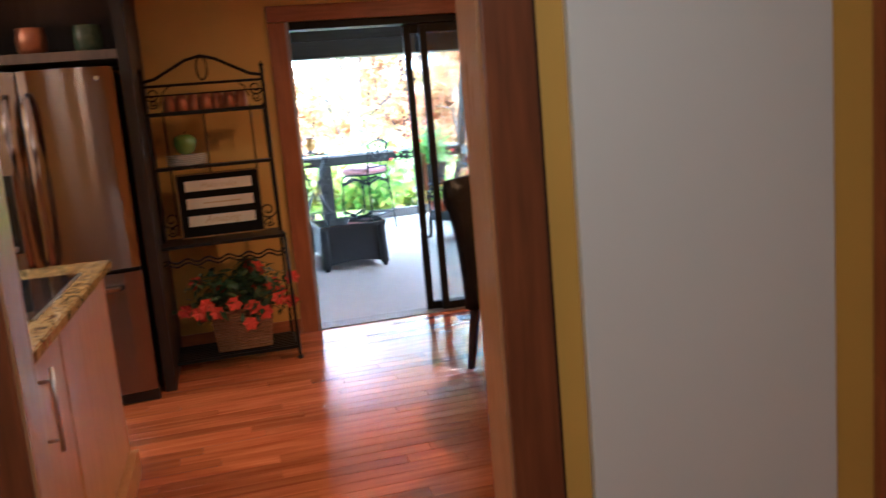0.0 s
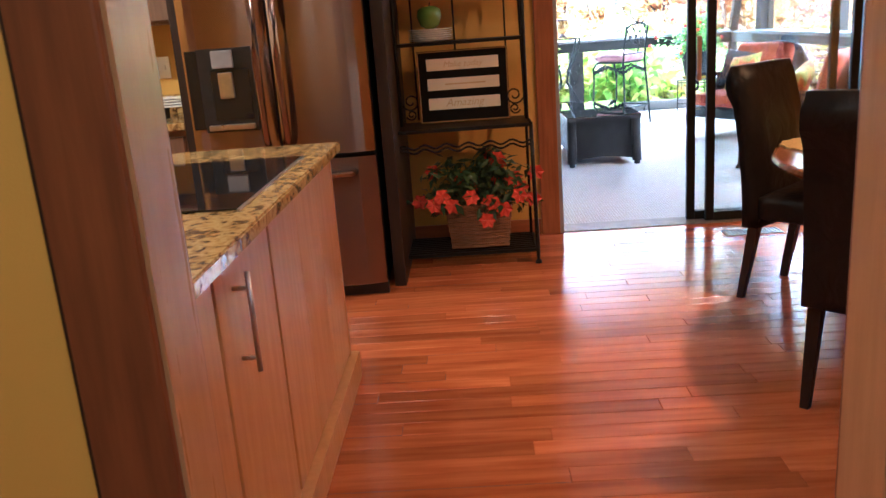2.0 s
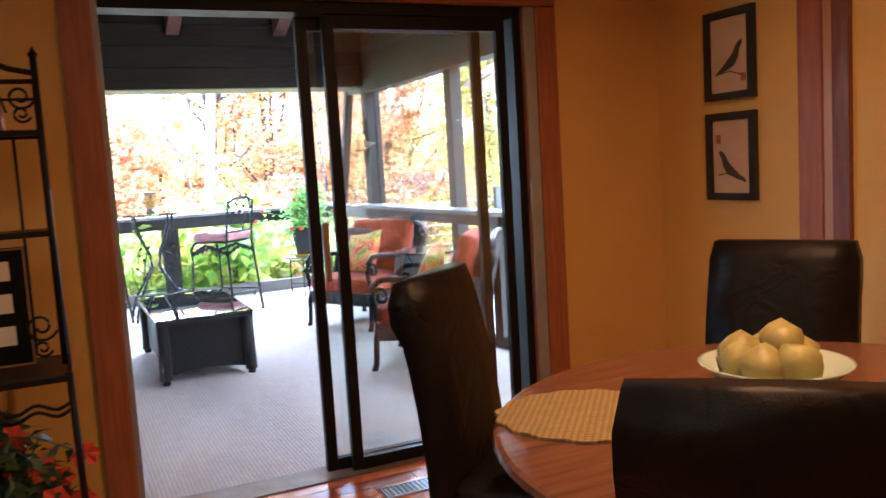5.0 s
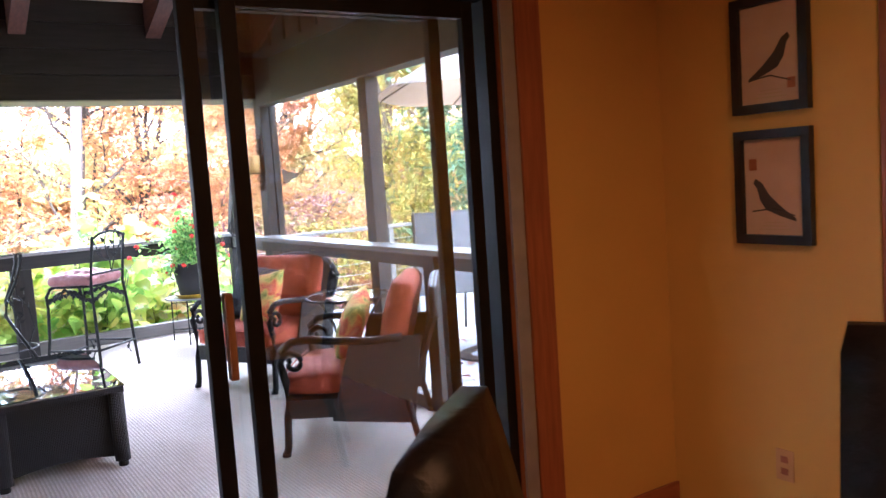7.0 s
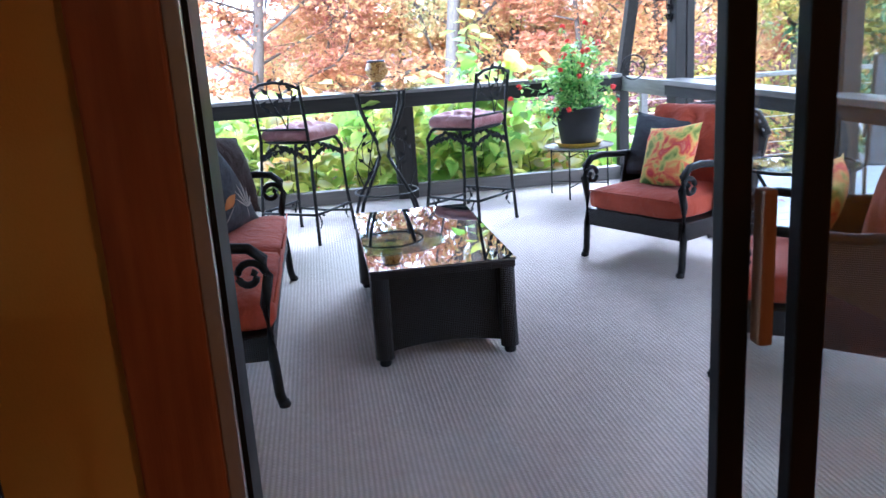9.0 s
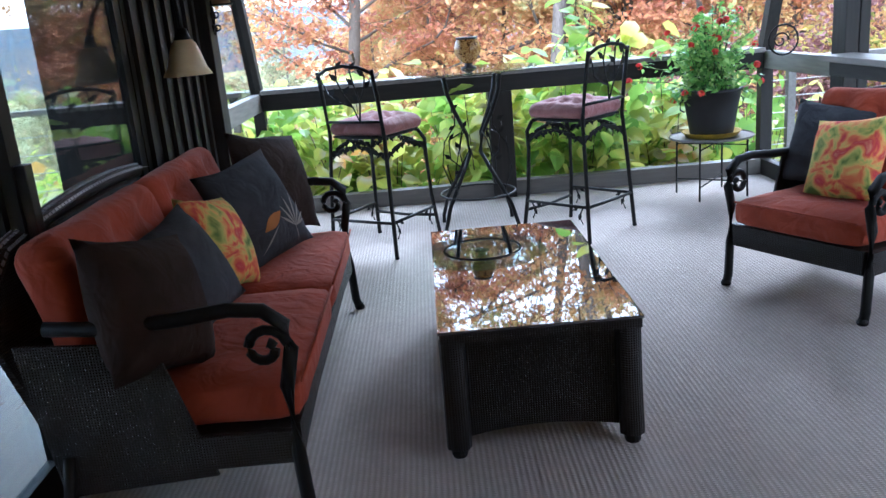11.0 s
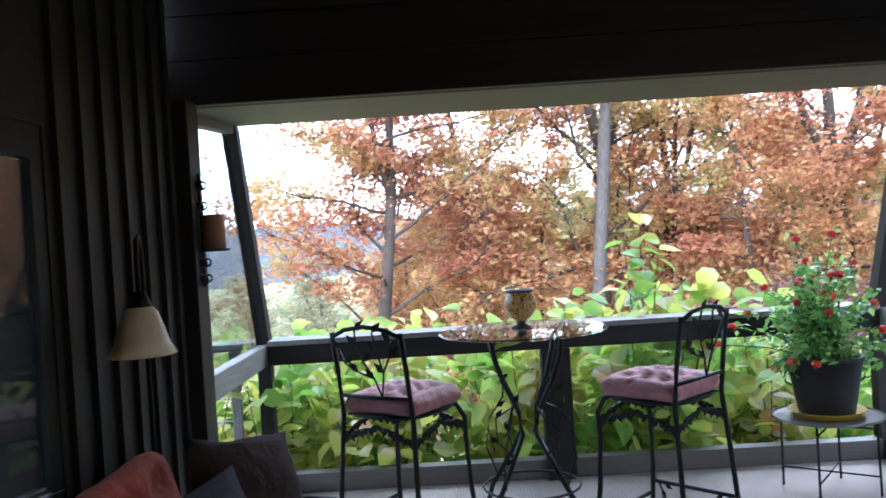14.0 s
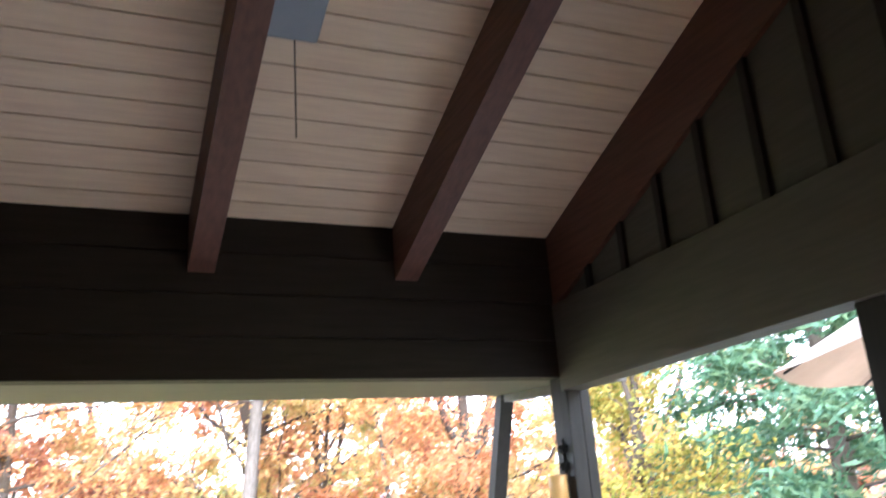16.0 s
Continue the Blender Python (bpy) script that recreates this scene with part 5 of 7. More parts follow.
# sunroom beyond the glass
structure("floor_sunroom", bx(-4.5, LX - 0.10, 0.1, 4.3, -0.2, -0.03), wood("sunroom_floor", (0.36, 0.24, 0.15), (0.28, 0.18, 0.11), 1, 0.3), "pale brown wooden sunroom floor")
# West opening added so that bright sky shows through the kitchen window.
structure("wall_sunroom_west", box(box(box(box(nb(), -4.6, -4.5, 0.1, 0.6, -0.2, 2.4), -4.6, -4.5, 3.5, 4.4, -0.2, 2.4), -4.6, -4.5, 0.6, 3.5, -0.2, 0.5), -4.6, -4.5, 0.6, 3.5, 2.1, 2.4), brown_board, "dark sunroom end wall round an added wide window")
window("window_sunroom_added", -4.6, -4.5, 0.6, 3.5, 0.5, 2.1, "added wide oak framed window letting sky into the sunroom")
structure("ceiling_sunroom", bx(-4.6, LX - 0.10, 0.1, 4.4, 2.4, 2.5), brown_board, "dark sunroom ceiling")
structure("wall_sunroom_north", box(box(box(nb(), -4.5, -3.7, 4.2, 4.3, -0.03, 2.4), -1.55, LX - 0.10, 4.2, 4.3, -0.03, 2.4), -3.7, -1.55, 4.2, 4.3, 2.02, 2.4), brown_board, "dark sunroom wall round a glass door")
gd = thing("door_sunroom", (0, 0, 0), "dark framed glass door from the sunroom to a side deck", "glass door", kind="structure")
for x0, x1 in ((-3.7, -3.64), (-2.72, -2.66), (-1.61, -1.55)):
    part("frame", bx(x0, x1, 4.22, 4.27, -0.03, 2.02), bronze_frame, gd)
g = part("pane", bx(-3.64, -1.61, 4.242, 4.248, -0.03, 2.02), glass, gd, "clear glass")
g.visible_shadow = False
sdk = thing("deck_side", (0, 0, 0), "weathered grey side deck with a cable railing", "deck", kind="structure")
for i in range(12):
    part("deck_board", bx(-5.0, -1.0, 4.32 + i * 0.145, 4.455 + i * 0.145, -0.10, -0.06), deck_grey, sdk)
part("hand_rail", bx(-5.0, -1.0, 5.95, 6.03, 0.93, 0.97, 0.004), rail_grey, sdk)
for x in (-4.9, -3.6, -2.3, -1.05):
    part("rail_post", bx(x - 0.025, x + 0.025, 5.965, 6.015, -0.12, 0.93), rail_grey, sdk)
for i in range(6):
    part("cable", cyl(nb(), (-5.0, 5.99, 0.10 + i * 0.135), (-1.0, 5.99, 0.10 + i * 0.135), 0.004, seg=6), steel, sdk)
rg = tagged(part("rug", bx(-2.6, -1.2, 1.0, 2.2, -0.029, -0.015, 0.004), rush), "tan woven rug on the sunroom floor", "rug")

bay_pane = part("window_bay_side", prism(nb(), ((4.75, 0.94), (6.2, 0.94), (5.70, 2.18), (4.75, 2.13)), -0.931, -0.925), tinted_glass)
bay_pane.visible_shadow = False
tagged(bay_pane, "tinted glass pane in the side of the bay", "window", kind="structure")

# ---- porch carpet ----
structure("floor_carpet", bx(LX, 2.66, 0.16, RY - 0.05, PF - 0.01, PF), carpet, "grey-beige ribbed outdoor carpet")
structure("floor_carpet_edge", bx(2.66, 2.93, 0.16, RY - 0.05, PF - 0.012, PF - 0.002), carpet, "grey-beige ribbed outdoor carpet edge")

# ---- seating: wicker frames with orange cushions ----
def arm_bar(x, lift=0.0):
    """One scrolled arm, side view along y: from the front foot up, over and back."""
    pts = [(-0.36, 0.0), (-0.345, 0.05), (-0.335, 0.22), (-0.33, 0.40), (-0.355, 0.50), (-0.345, 0.57), (-0.29, 0.615), (-0.20, 0.625), (-0.06, 0.61), (0.12, 0.60), (0.30, 0.615)]
    return [(x, y, z + lift * min(1, z / 0.5)) for y, z in pts]


def arm_scroll(x, lift=0.0):
    return [(x, y, z + lift) for y, z in spiral(-0.285, 0.505, 0.062, 170, -1.15, 16, 0.3)]


def seat_frame(w, name, label, category, at, turn, group="", arch=0.0, lift=0.0):
    """An outdoor seat: wicker skirt and back, metal arms and legs, w metres wide."""
    s = thing(name, at, label, category, group, turn)
    h = w / 2
    part("skirt", prism(nb(), ((-0.33, 0.30), (-0.33, 0.20), (-0.32, 0.20), (-0.32, 0.30)), -h + 0.02, h - 0.02), wicker, s, "dark wicker front skirt")
    rows = []
    for i in range(15):
        u = i / 7 - 1
        rows.append([(u * (h - 0.03), -0.345, 0.205 + 0.05 * (1 - u * u)), (u * (h - 0.03), -0.345, 0.31)])
    bm = shell(nb(), rows, (0, 0.012, 0))
    part("front_apron", bm, wicker_panel, s, "arched dark wicker apron")
    part("seat_deck", bx(-h + 0.02, h - 0.02, -0.32, 0.33, 0.27, 0.305), wicker, s)
    for x in (-h + 0.005, h - 0.005):
        bm = nb()
        P = ((-0.10, 0.18), (0.34, 0.15), (0.40, 0.62), (0.02, 0.595))
        V = [bm.verts.new((x, y, z)) for y, z in P]
        fc = bm.faces.new(V)
        ex = bmesh.ops.extrude_face_region(bm, geom=[fc])["geom"]
        bmesh.ops.translate(bm, vec=(-0.012 if x > 0 else 0.012, 0, 0), verts=[e for e in ex if isinstance(e, bmesh.types.BMVert)])
        part("side_panel", bm, wicker_y, s, "dark wicker side panel")
        part("side_apron", bx(x - 0.008, x + 0.008, -0.325, -0.06, 0.205, 0.305), wicker_y, s, "narrow dark wicker side apron")
        part("arm", tube(nb(), arm_bar(x, lift), 0.021, 10), black_metal, s, "glossy black scrolled metal arm", smooth=True)
        part("scroll", tube(nb(), arm_scroll(x, lift), 0.015, 8), black_metal, s, smooth=True)
        part("leg", tube(nb(), [(x, 0.31, 0.28), (x, 0.335, 0.14), (x, 0.365, 0.015)], 0.018, 8), black_metal, s, smooth=True)
        for yy in (-0.36, 0.365):
            part("caster_foot", lathe(nb(), [(0.001, 0), (0.022, 0), (0.026, 0.012), (0.018, 0.028)], 12, (x, yy, 0)), black_metal, s)
    # the back: a wicker sheet, arched along its top
    bm = nb()
    n, k = 20, 8
    g = []
    for i in range(n + 1):
        u = 2 * i / n - 1
        zt = 0.80 + arch * (1 - u * u) - (0.10 * max(0, abs(u) - 0.82) / 0.18)
        g.append([(u * (h - 0.015), 0.33 + 0.14 * (j / k), 0.30 + (zt - 0.30) * j / k) for j in range(k + 1)])
    part("back_panel", shell(bm, g, (0, 0.02, 0)), wicker, s, "dark wicker back")
    rim = []
    for i in range(n + 1):
        u = 2 * i / n - 1
        zt = 0.80 + arch * (1 - u * u) - (0.10 * max(0, abs(u) - 0.82) / 0.18)
        rim.append((u * (h - 0.015), 0.475, zt + 0.004))
    rim_ob = part("back_rim", tube(nb(), rim, 0.029, 10), wicker, s, "dark woven rim", smooth=True)
    strands = nb()
    steps = int(w / 0.026)
    for i in range(steps):
        f = (i + 0.5) / steps * n
        a, b = Vector(rim[int(f)]), Vector(rim[min(int(f) + 1, n)])
        d = (b - a).normalized()
        c = a.lerp(b, f - int(f))
        for row, ang in enumerate((-1.15, -0.35, 0.45)):
            o = Vector((0, math.sin(ang), math.cos(ang))) * 0.0295
            m = c + d * (0.013 * (row % 2)) + o
            side = d.cross(o).normalized() * 0.0046
            vs = [strands.verts.new(m + d * p * 0.009 + side * q + o * h) for h in (-0.05, 0.09) for p, q in ((-1, -1), (1, -1), (1, 1), (-1, 1))]
            for q in ((4, 5, 6, 7), (0, 1, 5, 4), (1, 2, 6, 5), (2, 3, 7, 6), (3, 0, 4, 7)):
                strands.faces.new([vs[k] for k in q])
    part("pale_strands", strands, pale_strand, rim_ob, "short pale strands woven through the rim")["kind"] = "stuff"
    return s


def seat_cushions(s, w, count):
    h = w / 2 - 0.03
    each = 2 * h / count
    for i in range(count):
        x0, x1 = -h + i * each + 0.004, -h + (i + 1) * each - 0.004
        c = part("seat_cushion", pad(x0, x1, -0.36, 0.28, 0.308, 0.44, 0.045, 0.02), orange_cloth, s, "burnt orange seat cushion", smooth=True)
        part("piping", tube(nb(), [(x0 + 0.02, -0.362, 0.428), ((x0 + x1) / 2, -0.366, 0.431), (x1 - 0.02, -0.362, 0.428)], 0.005, 6), orange_cloth, c, smooth=True)
        tf = [(x, y, 0.055, 0.045) for x in (x0 + each * 0.2, x0 + each * 0.5, x0 + each * 0.8) for y in (-0.06, 0.14)]
        bm = pad(x0, x1, -0.26, 0.24, -0.065, 0.075, 0.06, 0.03, tf, 15)
        bmesh.ops.transform(bm, matrix=Matrix.Translation((0, 0.27, 0.66)) @ Matrix.Rotation(radians(76), 4, "X"), verts=bm.verts)
        part("back_cushion", bm, orange_cloth, s, "tufted burnt orange back cushion", smooth=True)


SOX, SOY = -0.44, 2.92
so = seat_frame(1.86, "wicker_sofa", "dark wicker loveseat with burnt orange cushions", "sofa", (SOX, SOY, PF), 90, arch=0.09, lift=0.05)
seat_cushions(so, 1.86, 2)


def scatter(name, at, rot, w, h, t, mat, label):
    p = tagged(part(name, pillow(w, h, t), mat, smooth=True), label, "pillow", "scatter cushions")
    p.matrix_basis = pose(*at, *rot)
    return p


scatter("throw_pillow", (-0.40, 3.72, 0.69), (-20, 10, 60), 0.48, 0.48, 0.17, brown_cloth, "dark brown square throw pillow on the sofa")
lp = scatter("throw_pillow", (-0.42, 3.32, 0.645), (-24, -6, 62), 0.46, 0.46, 0.17, slate_cloth, "slate grey throw pillow with a leaf print on the sofa")
scatter("throw_pillow", (-0.48, 2.90, 0.62), (-24, 12, 78), 0.39, 0.38, 0.16, floral_cloth, "bright floral throw pillow on the sofa")
scatter("throw_pillow", (-0.50, 2.50, 0.62), (-26, -10, 76), 0.40, 0.39, 0.18, slate_cloth, "slate grey throw pillow on the sofa")
scatter("throw_pillow", (-0.50, 2.14, 0.645), (-22, 14, 66), 0.42, 0.42, 0.21, brown_cloth, "dark brown throw pillow leaning on the sofa arm")
leaf_ink = material("leaf_ink", (0.30, 0.27, 0.24), (0.22, 0.20, 0.18), 9, 0.9)
rust_ink = material("rust_ink", (0.42, 0.17, 0.04), (0.34, 0.12, 0.03), 9, 0.9)


def on_face(u, v, w=0.46, t=0.17):
    """A point on the front of a pillow of that size."""
    p, q = min(abs(2 * u / w), 0.98), min(abs(2 * v / w), 0.98)
    return (u, -t / 2 * ((1 - p ** 2.6) * (1 - q ** 2.6)) ** 0.55 - 0.010, v)


def printed_leaf(x, z, angle, length, width, ink):
    """A slim leaf printed on the pillow, from its stalk at x, z."""
    bm = nb()
    ca, sa = math.cos(radians(angle)), math.sin(radians(angle))
    left, right = [], []
    for i in range(8):
        f = i / 7
        h = width * math.sin(math.pi * min(max(f, 0.03), 0.97))
        left.append(bm.verts.new(on_face(x + f * length * ca - h * sa, z + f * length * sa + h * ca)))
        right.append(bm.verts.new(on_face(x + f * length * ca + h * sa, z + f * length * sa - h * ca)))
    for i in range(7):
        bm.faces.new((left[i], right[i], right[i + 1], left[i + 1]))
    part("leaf_print", bm, ink, lp)


for ang, ln in ((25, 0.10), (48, 0.13), (70, 0.15), (92, 0.14), (114, 0.12), (138, 0.10), (10, 0.07)):
    printed_leaf(0.09, -0.14, ang, ln, 0.006, leaf_ink)
printed_leaf(0.09, -0.20, 92, 0.07, 0.003, leaf_ink)
printed_leaf(-0.10, -0.10, 20, 0.14, 0.026, rust_ink)
printed_leaf(-0.15, -0.18, 30, 0.16, 0.004, leaf_ink)
ac = seat_frame(0.74, "wicker_armchair", "dark wicker armchair with burnt orange cushions", "armchair", (2.24, 3.565, PF), -62, "porch armchairs", 0.07)
seat_cushions(ac, 0.74, 1)
ac2 = copy_thing(ac, pose(2.15, 1.86, PF, 0, 0, -126))
scatter("throw_pillow", (2.28, 3.80, 0.62), (-24, 6, -50), 0.42, 0.42, 0.15, slate_cloth, "slate grey throw pillow on the armchair")
scatter("throw_pillow", (2.22, 3.52, 0.60), (-26, -8, -66), 0.40, 0.40, 0.15, floral_cloth, "bright floral throw pillow on the armchair")
scatter("throw_pillow", (2.15, 1.90, 0.60), (-24, 14, -126), 0.38, 0.38, 0.15, floral_cloth, "bright floral throw pillow on the armchair")

# ---- coffee table ----
CX0, CX1, CY0, CY1, CT = 0.315, 0.965, 2.28, 3.56, 0.422
ct = thing("coffee_table", ((CX0 + CX1) / 2, (CY0 + CY1) / 2, PF), "dark wicker coffee table with a reflective glass top", "coffee table")
hx, hy, tz = (CX1 - CX0) / 2, (CY1 - CY0) / 2, CT - PF
part("glass_top", bx(-hx, hx, -hy, hy, tz - 0.010, tz, 0.002), mirror_glass, ct, "dark tinted glass top that mirrors the trees")
fb = nb()
for x0, x1, y0, y1 in ((-hx + 0.005, -hx + 0.05, -hy + 0.005, hy - 0.005), (hx - 0.05, hx - 0.005, -hy + 0.005, hy - 0.005), (-hx + 0.05, hx - 0.05, -hy + 0.005, -hy + 0.05), (-hx + 0.05, hx - 0.05, hy - 0.05, hy - 0.005)):
    box(fb, x0, x1, y0, y1, tz - 0.042, tz - 0.0105)
part("top_frame", fb, wicker, ct, "dark wicker top frame")
for sx in (-1, 1):
    for sy in (-1, 1):
        part("leg", tube(nb(), [(sx * (hx - 0.042), sy * (hy - 0.042), tz - 0.042), (sx * (hx - 0.042), sy * (hy - 0.038), 0.2), (sx * (hx - 0.04), sy * (hy - 0.025), 0.03)], 0.042, 10), wicker, ct, "wicker wrapped leg", smooth=True)
        part("foot", lathe(nb(), [(0.001, 0), (0.024, 0), (0.028, 0.012), (0.022, 0.03)], 12, (sx * (hx - 0.04), sy * (hy - 0.022), 0)), black_metal, ct)


def apron(L, axis, off):
    """One wicker side of the table, arched along its bottom."""
    rows = []
    for i in range(17):
        u = i / 8 - 1
        p = (u * L, off) if axis == 0 else (off, u * L)
        rows.append([(*p, 0.045 + 0.03 * (1 - u * u)), (*p, tz - 0.044)])
    t = -0.014 if off > 0 else 0.014
    return shell(nb(), rows, (0, t, 0) if axis == 0 else (t, 0, 0))


for sy in (-1, 1):
    part("wicker_panel", apron(hx - 0.055, 0, sy * (hy - 0.05)), wicker_panel, ct, "arched dark wicker panel")
for sx in (-1, 1):
    part("wicker_panel", apron(hy - 0.06, 1, sx * (hx - 0.05)), wicker_y, ct, "arched dark wicker panel")

# ---- wrought iron leaf work ----
def iron_leaf(bm, c, a, s=0.04, axis=0):
    """A flat iron leaf at c, pointing at angle a in the x, z plane (or y, z)."""
    ca, sa = math.cos(a), math.sin(a)
    pts = ((0, 0), (0.4, 0.26), (1, 0), (0.4, -0.26))
    for o in (-0.002, 0.002):
        vs = []
        for u, w in pts:
            p, z = (u * ca - w * sa) * s, (u * sa + w * ca) * s
            vs.append(bm.verts.new((c[0] + p, c[1] + o, c[2] + z) if axis == 0 else (c[0] + o, c[1] + p, c[2] + z)))
        bm.faces.new(vs if o > 0 else vs[::-1])
    return bm


def bar_stool(at, turn):
    s = thing("bar_stool", at, "black wrought iron bar stool with leaf back and tufted rose cushion", "bar stool", "stools at the bar table", turn)
    r, hz = 0.235, 0.735
    for sx in (-1, 1):
        part("rear_leg", tube(nb(), [(sx * 0.245, 0.25, 0.0), (sx * 0.225, 0.225, 0.4), (sx * 0.205, 0.20, hz), (sx * 0.203, 0.225, 0.95), (sx * 0.200, 0.255, 1.135)], 0.0128, 8), black_metal, s, smooth=True)
        part("front_leg", tube(nb(), [(sx * 0.25, -0.26, 0.0), (sx * 0.225, -0.225, 0.3), (sx * 0.215, -0.215, 0.56), (sx * 0.205, -0.23, 0.66), (sx * 0.17, -0.215, 0.72), (sx * 0.12, -0.19, hz)], 0.0128, 8), black_metal, s, smooth=True)
        part("stretcher", tube(nb(), [(sx * 0.235, -0.238, 0.22), (sx * 0.235, 0.238, 0.22)], 0.0098, 6), black_metal, s, smooth=True)
        for yy in (-0.26, 0.25):
            part("foot_cap", lathe(nb(), [(0.001, 0), (0.014, 0), (0.014, 0.012), (0.010, 0.02)], 10, (sx * 0.247, yy, 0)), black_metal, s)
        for yy, d in ((-0.2, 1), (0.2, -1)):
            orn = nb()
            tube(orn, [(sx * 0.23, yy, 0.22), (sx * 0.23, yy + d * 0.03, 0.16), (sx * 0.23, yy + d * 0.005, 0.11)], 0.0052, 5)
            iron_leaf(orn, (sx * 0.23, yy + d * 0.02, 0.18), -1.2 if d > 0 else -1.9, 0.05, 1)
            iron_leaf(orn, (sx * 0.23, yy + d * 0.04, 0.21), -0.4 if d > 0 else -2.7, 0.045, 1)
            part("leaf_bracket", orn, black_metal, s, smooth=True)
    for yy in (-0.24, 0.24):
        part("stretcher", tube(nb(), [(-0.235, yy, 0.16 if yy < 0 else 0.22), (0, yy, 0.15 if yy < 0 else 0.22), (0.235, yy, 0.16 if yy < 0 else 0.22)], 0.0098, 6), black_metal, s, smooth=True)
    part("seat_ring", tube(nb(), [(0.205 * math.copysign(abs(math.cos(a)) ** 0.6, math.cos(a)), 0.205 * math.copysign(abs(math.sin(a)) ** 0.6, math.sin(a)), hz) for a in (2 * math.pi * i / 28 for i in range(28))], 0.011, 6, True), black_metal, s, smooth=True)
    part("seat_plate", bx(-0.19, 0.19, -0.19, 0.19, hz - 0.004, hz + 0.006), black_metal, s)
    for axis, off in ((0, -0.215), (0, 0.205), (1, -0.215), (1, 0.215)):
        orn = nb()
        for k in range(7):
            u = -0.17 + k * 0.057
            c = (u, off, 0.70 - 0.05 * (abs(u) / 0.17)) if axis == 0 else (off, u, 0.70 - 0.05 * (abs(u) / 0.17))
            iron_leaf(orn, c, -2.3 if u < 0 else -0.8, 0.068, axis)
            iron_leaf(orn, c, -0.9 if u < 0 else -2.2, 0.052, axis)
        line = [(-0.2, 0.60), (-0.12, 0.665), (0, 0.685), (0.12, 0.665), (0.2, 0.60)]
        tube(orn, [(u, off, z) if axis == 0 else (off, u, z) for u, z in line], 0.0052, 5)
        part("leaf_frieze", orn, black_metal, s, smooth=True)
    part("back_rail", tube(nb(), [(-0.20, 0.255, 1.115), (-0.12, 0.262, 1.15), (0, 0.265, 1.165), (0.12, 0.262, 1.15), (0.20, 0.255, 1.115)], 0.011, 8), black_metal, s, smooth=True)
    part("back_rail", tube(nb(), [(-0.20, 0.212, 0.83), (0.20, 0.212, 0.83)], 0.009, 6), black_metal, s, smooth=True)
    vine = nb()
    for pts in (((-0.05, 0.83), (-0.02, 0.92), (0.03, 1.0), (0.06, 1.08), (0.05, 1.15)), ((-0.05, 0.83), (-0.08, 0.95), (-0.13, 1.03), (-0.15, 1.10)), ((-0.02, 0.92), (0.07, 0.95), (0.14, 0.99), (0.165, 1.06)), ((-0.08, 0.95), (-0.06, 1.05), (-0.05, 1.14))):
        tube(vine, [(x, 0.215 + 0.17 * (z - 0.83), z) for x, z in pts], 0.0052, 5)
        for i, (x, z) in enumerate(pts[1:]):
            iron_leaf(vine, (x, 0.215 + 0.17 * (z - 0.83), z), 0.7 + (i % 2) * 1.7, 0.07)
    part("leaf_back", vine, black_metal, s, "wrought iron vine with leaves", smooth=True)
    tf = [(x, y, 0.040, 0.046) for x in (-0.11, 0.0, 0.11) for y in (-0.10, 0.0, 0.10)]
    part("cushion", pad(-0.215, 0.215, -0.22, 0.205, hz + 0.007, hz + 0.088, 0.042, 0.055, tf, 19), rose_cloth, s, "tufted dusty rose seat cushion", smooth=True)
    return s


# stool 2 faces up and left of the plan, stool 1 up and right
b1 = bar_stool((0.02, 5.03, PF), 147)
b2 = copy_thing(b1, pose(1.27, 5.0, PF, 0, 0, -137))

BTX, BTY, BTZ = 0.645, 5.28, 1.045
bt = thing("bar_table", (BTX, BTY, PF), "round glass bar table on a black wrought iron vine base", "bar table")
part("glass_top", lathe(nb(), [(0.001, BTZ), (0.43, BTZ), (0.436, BTZ + 0.006), (0.43, BTZ + 0.012), (0.001, BTZ + 0.012)], 56), clear_glass, bt, "clear round glass top")
for k in range(4):
    a = math.pi / 4 + k * math.pi / 2
    ca, sa = math.cos(a), math.sin(a)
    prof = ((0.34, 0.0), (0.335, 0.06), (0.28, 0.20), (0.16, 0.36), (0.05, 0.52), (0.07, 0.64), (0.17, 0.80), (0.23, 0.93), (0.25, 1.04))
    part("leg", tube(nb(), [(r * ca, r * sa, z) for r, z in prof], 0.013, 8), black_metal, bt, smooth=True)
    orn = nb()
    tube(orn, [(r * ca + o * -sa, r * sa + o * ca, z) for r, z, o in ((0.22, 0.28, 0.02), (0.26, 0.42, 0.05), (0.22, 0.58, 0.06), (0.14, 0.70, 0.03), (0.18, 0.82, -0.02))], 0.005, 5)
    tube(orn, [(r * ca + o * -sa, r * sa + o * ca, z) for r, z, o in ((0.12, 0.42, 0.0), (0.19, 0.50, -0.05), (0.17, 0.62, -0.07), (0.10, 0.66, -0.03))], 0.005, 5)
    for r, z, o, t in ((0.26, 0.42, 0.05, 0.5), (0.22, 0.58, 0.06, 2.0), (0.14, 0.70, 0.03, 1.0), (0.18, 0.82, -0.02, 0.6), (0.19, 0.50, -0.05, 2.4), (0.17, 0.62, -0.07, 0.9), (0.24, 0.70, 0.0, 0.5)):
        iron_leaf(orn, (r * ca - o * sa, r * sa + o * ca, z), t, 0.055, k % 2)
    part("vine", orn, black_metal, bt, "wrought iron vine with leaves", smooth=True)
part("stretcher_ring", tube(nb(), [(0.25 * math.cos(a), 0.25 * math.sin(a), 0.25) for a in (2 * math.pi * i / 28 for i in range(28))], 0.007, 6, True), black_metal, bt, smooth=True)
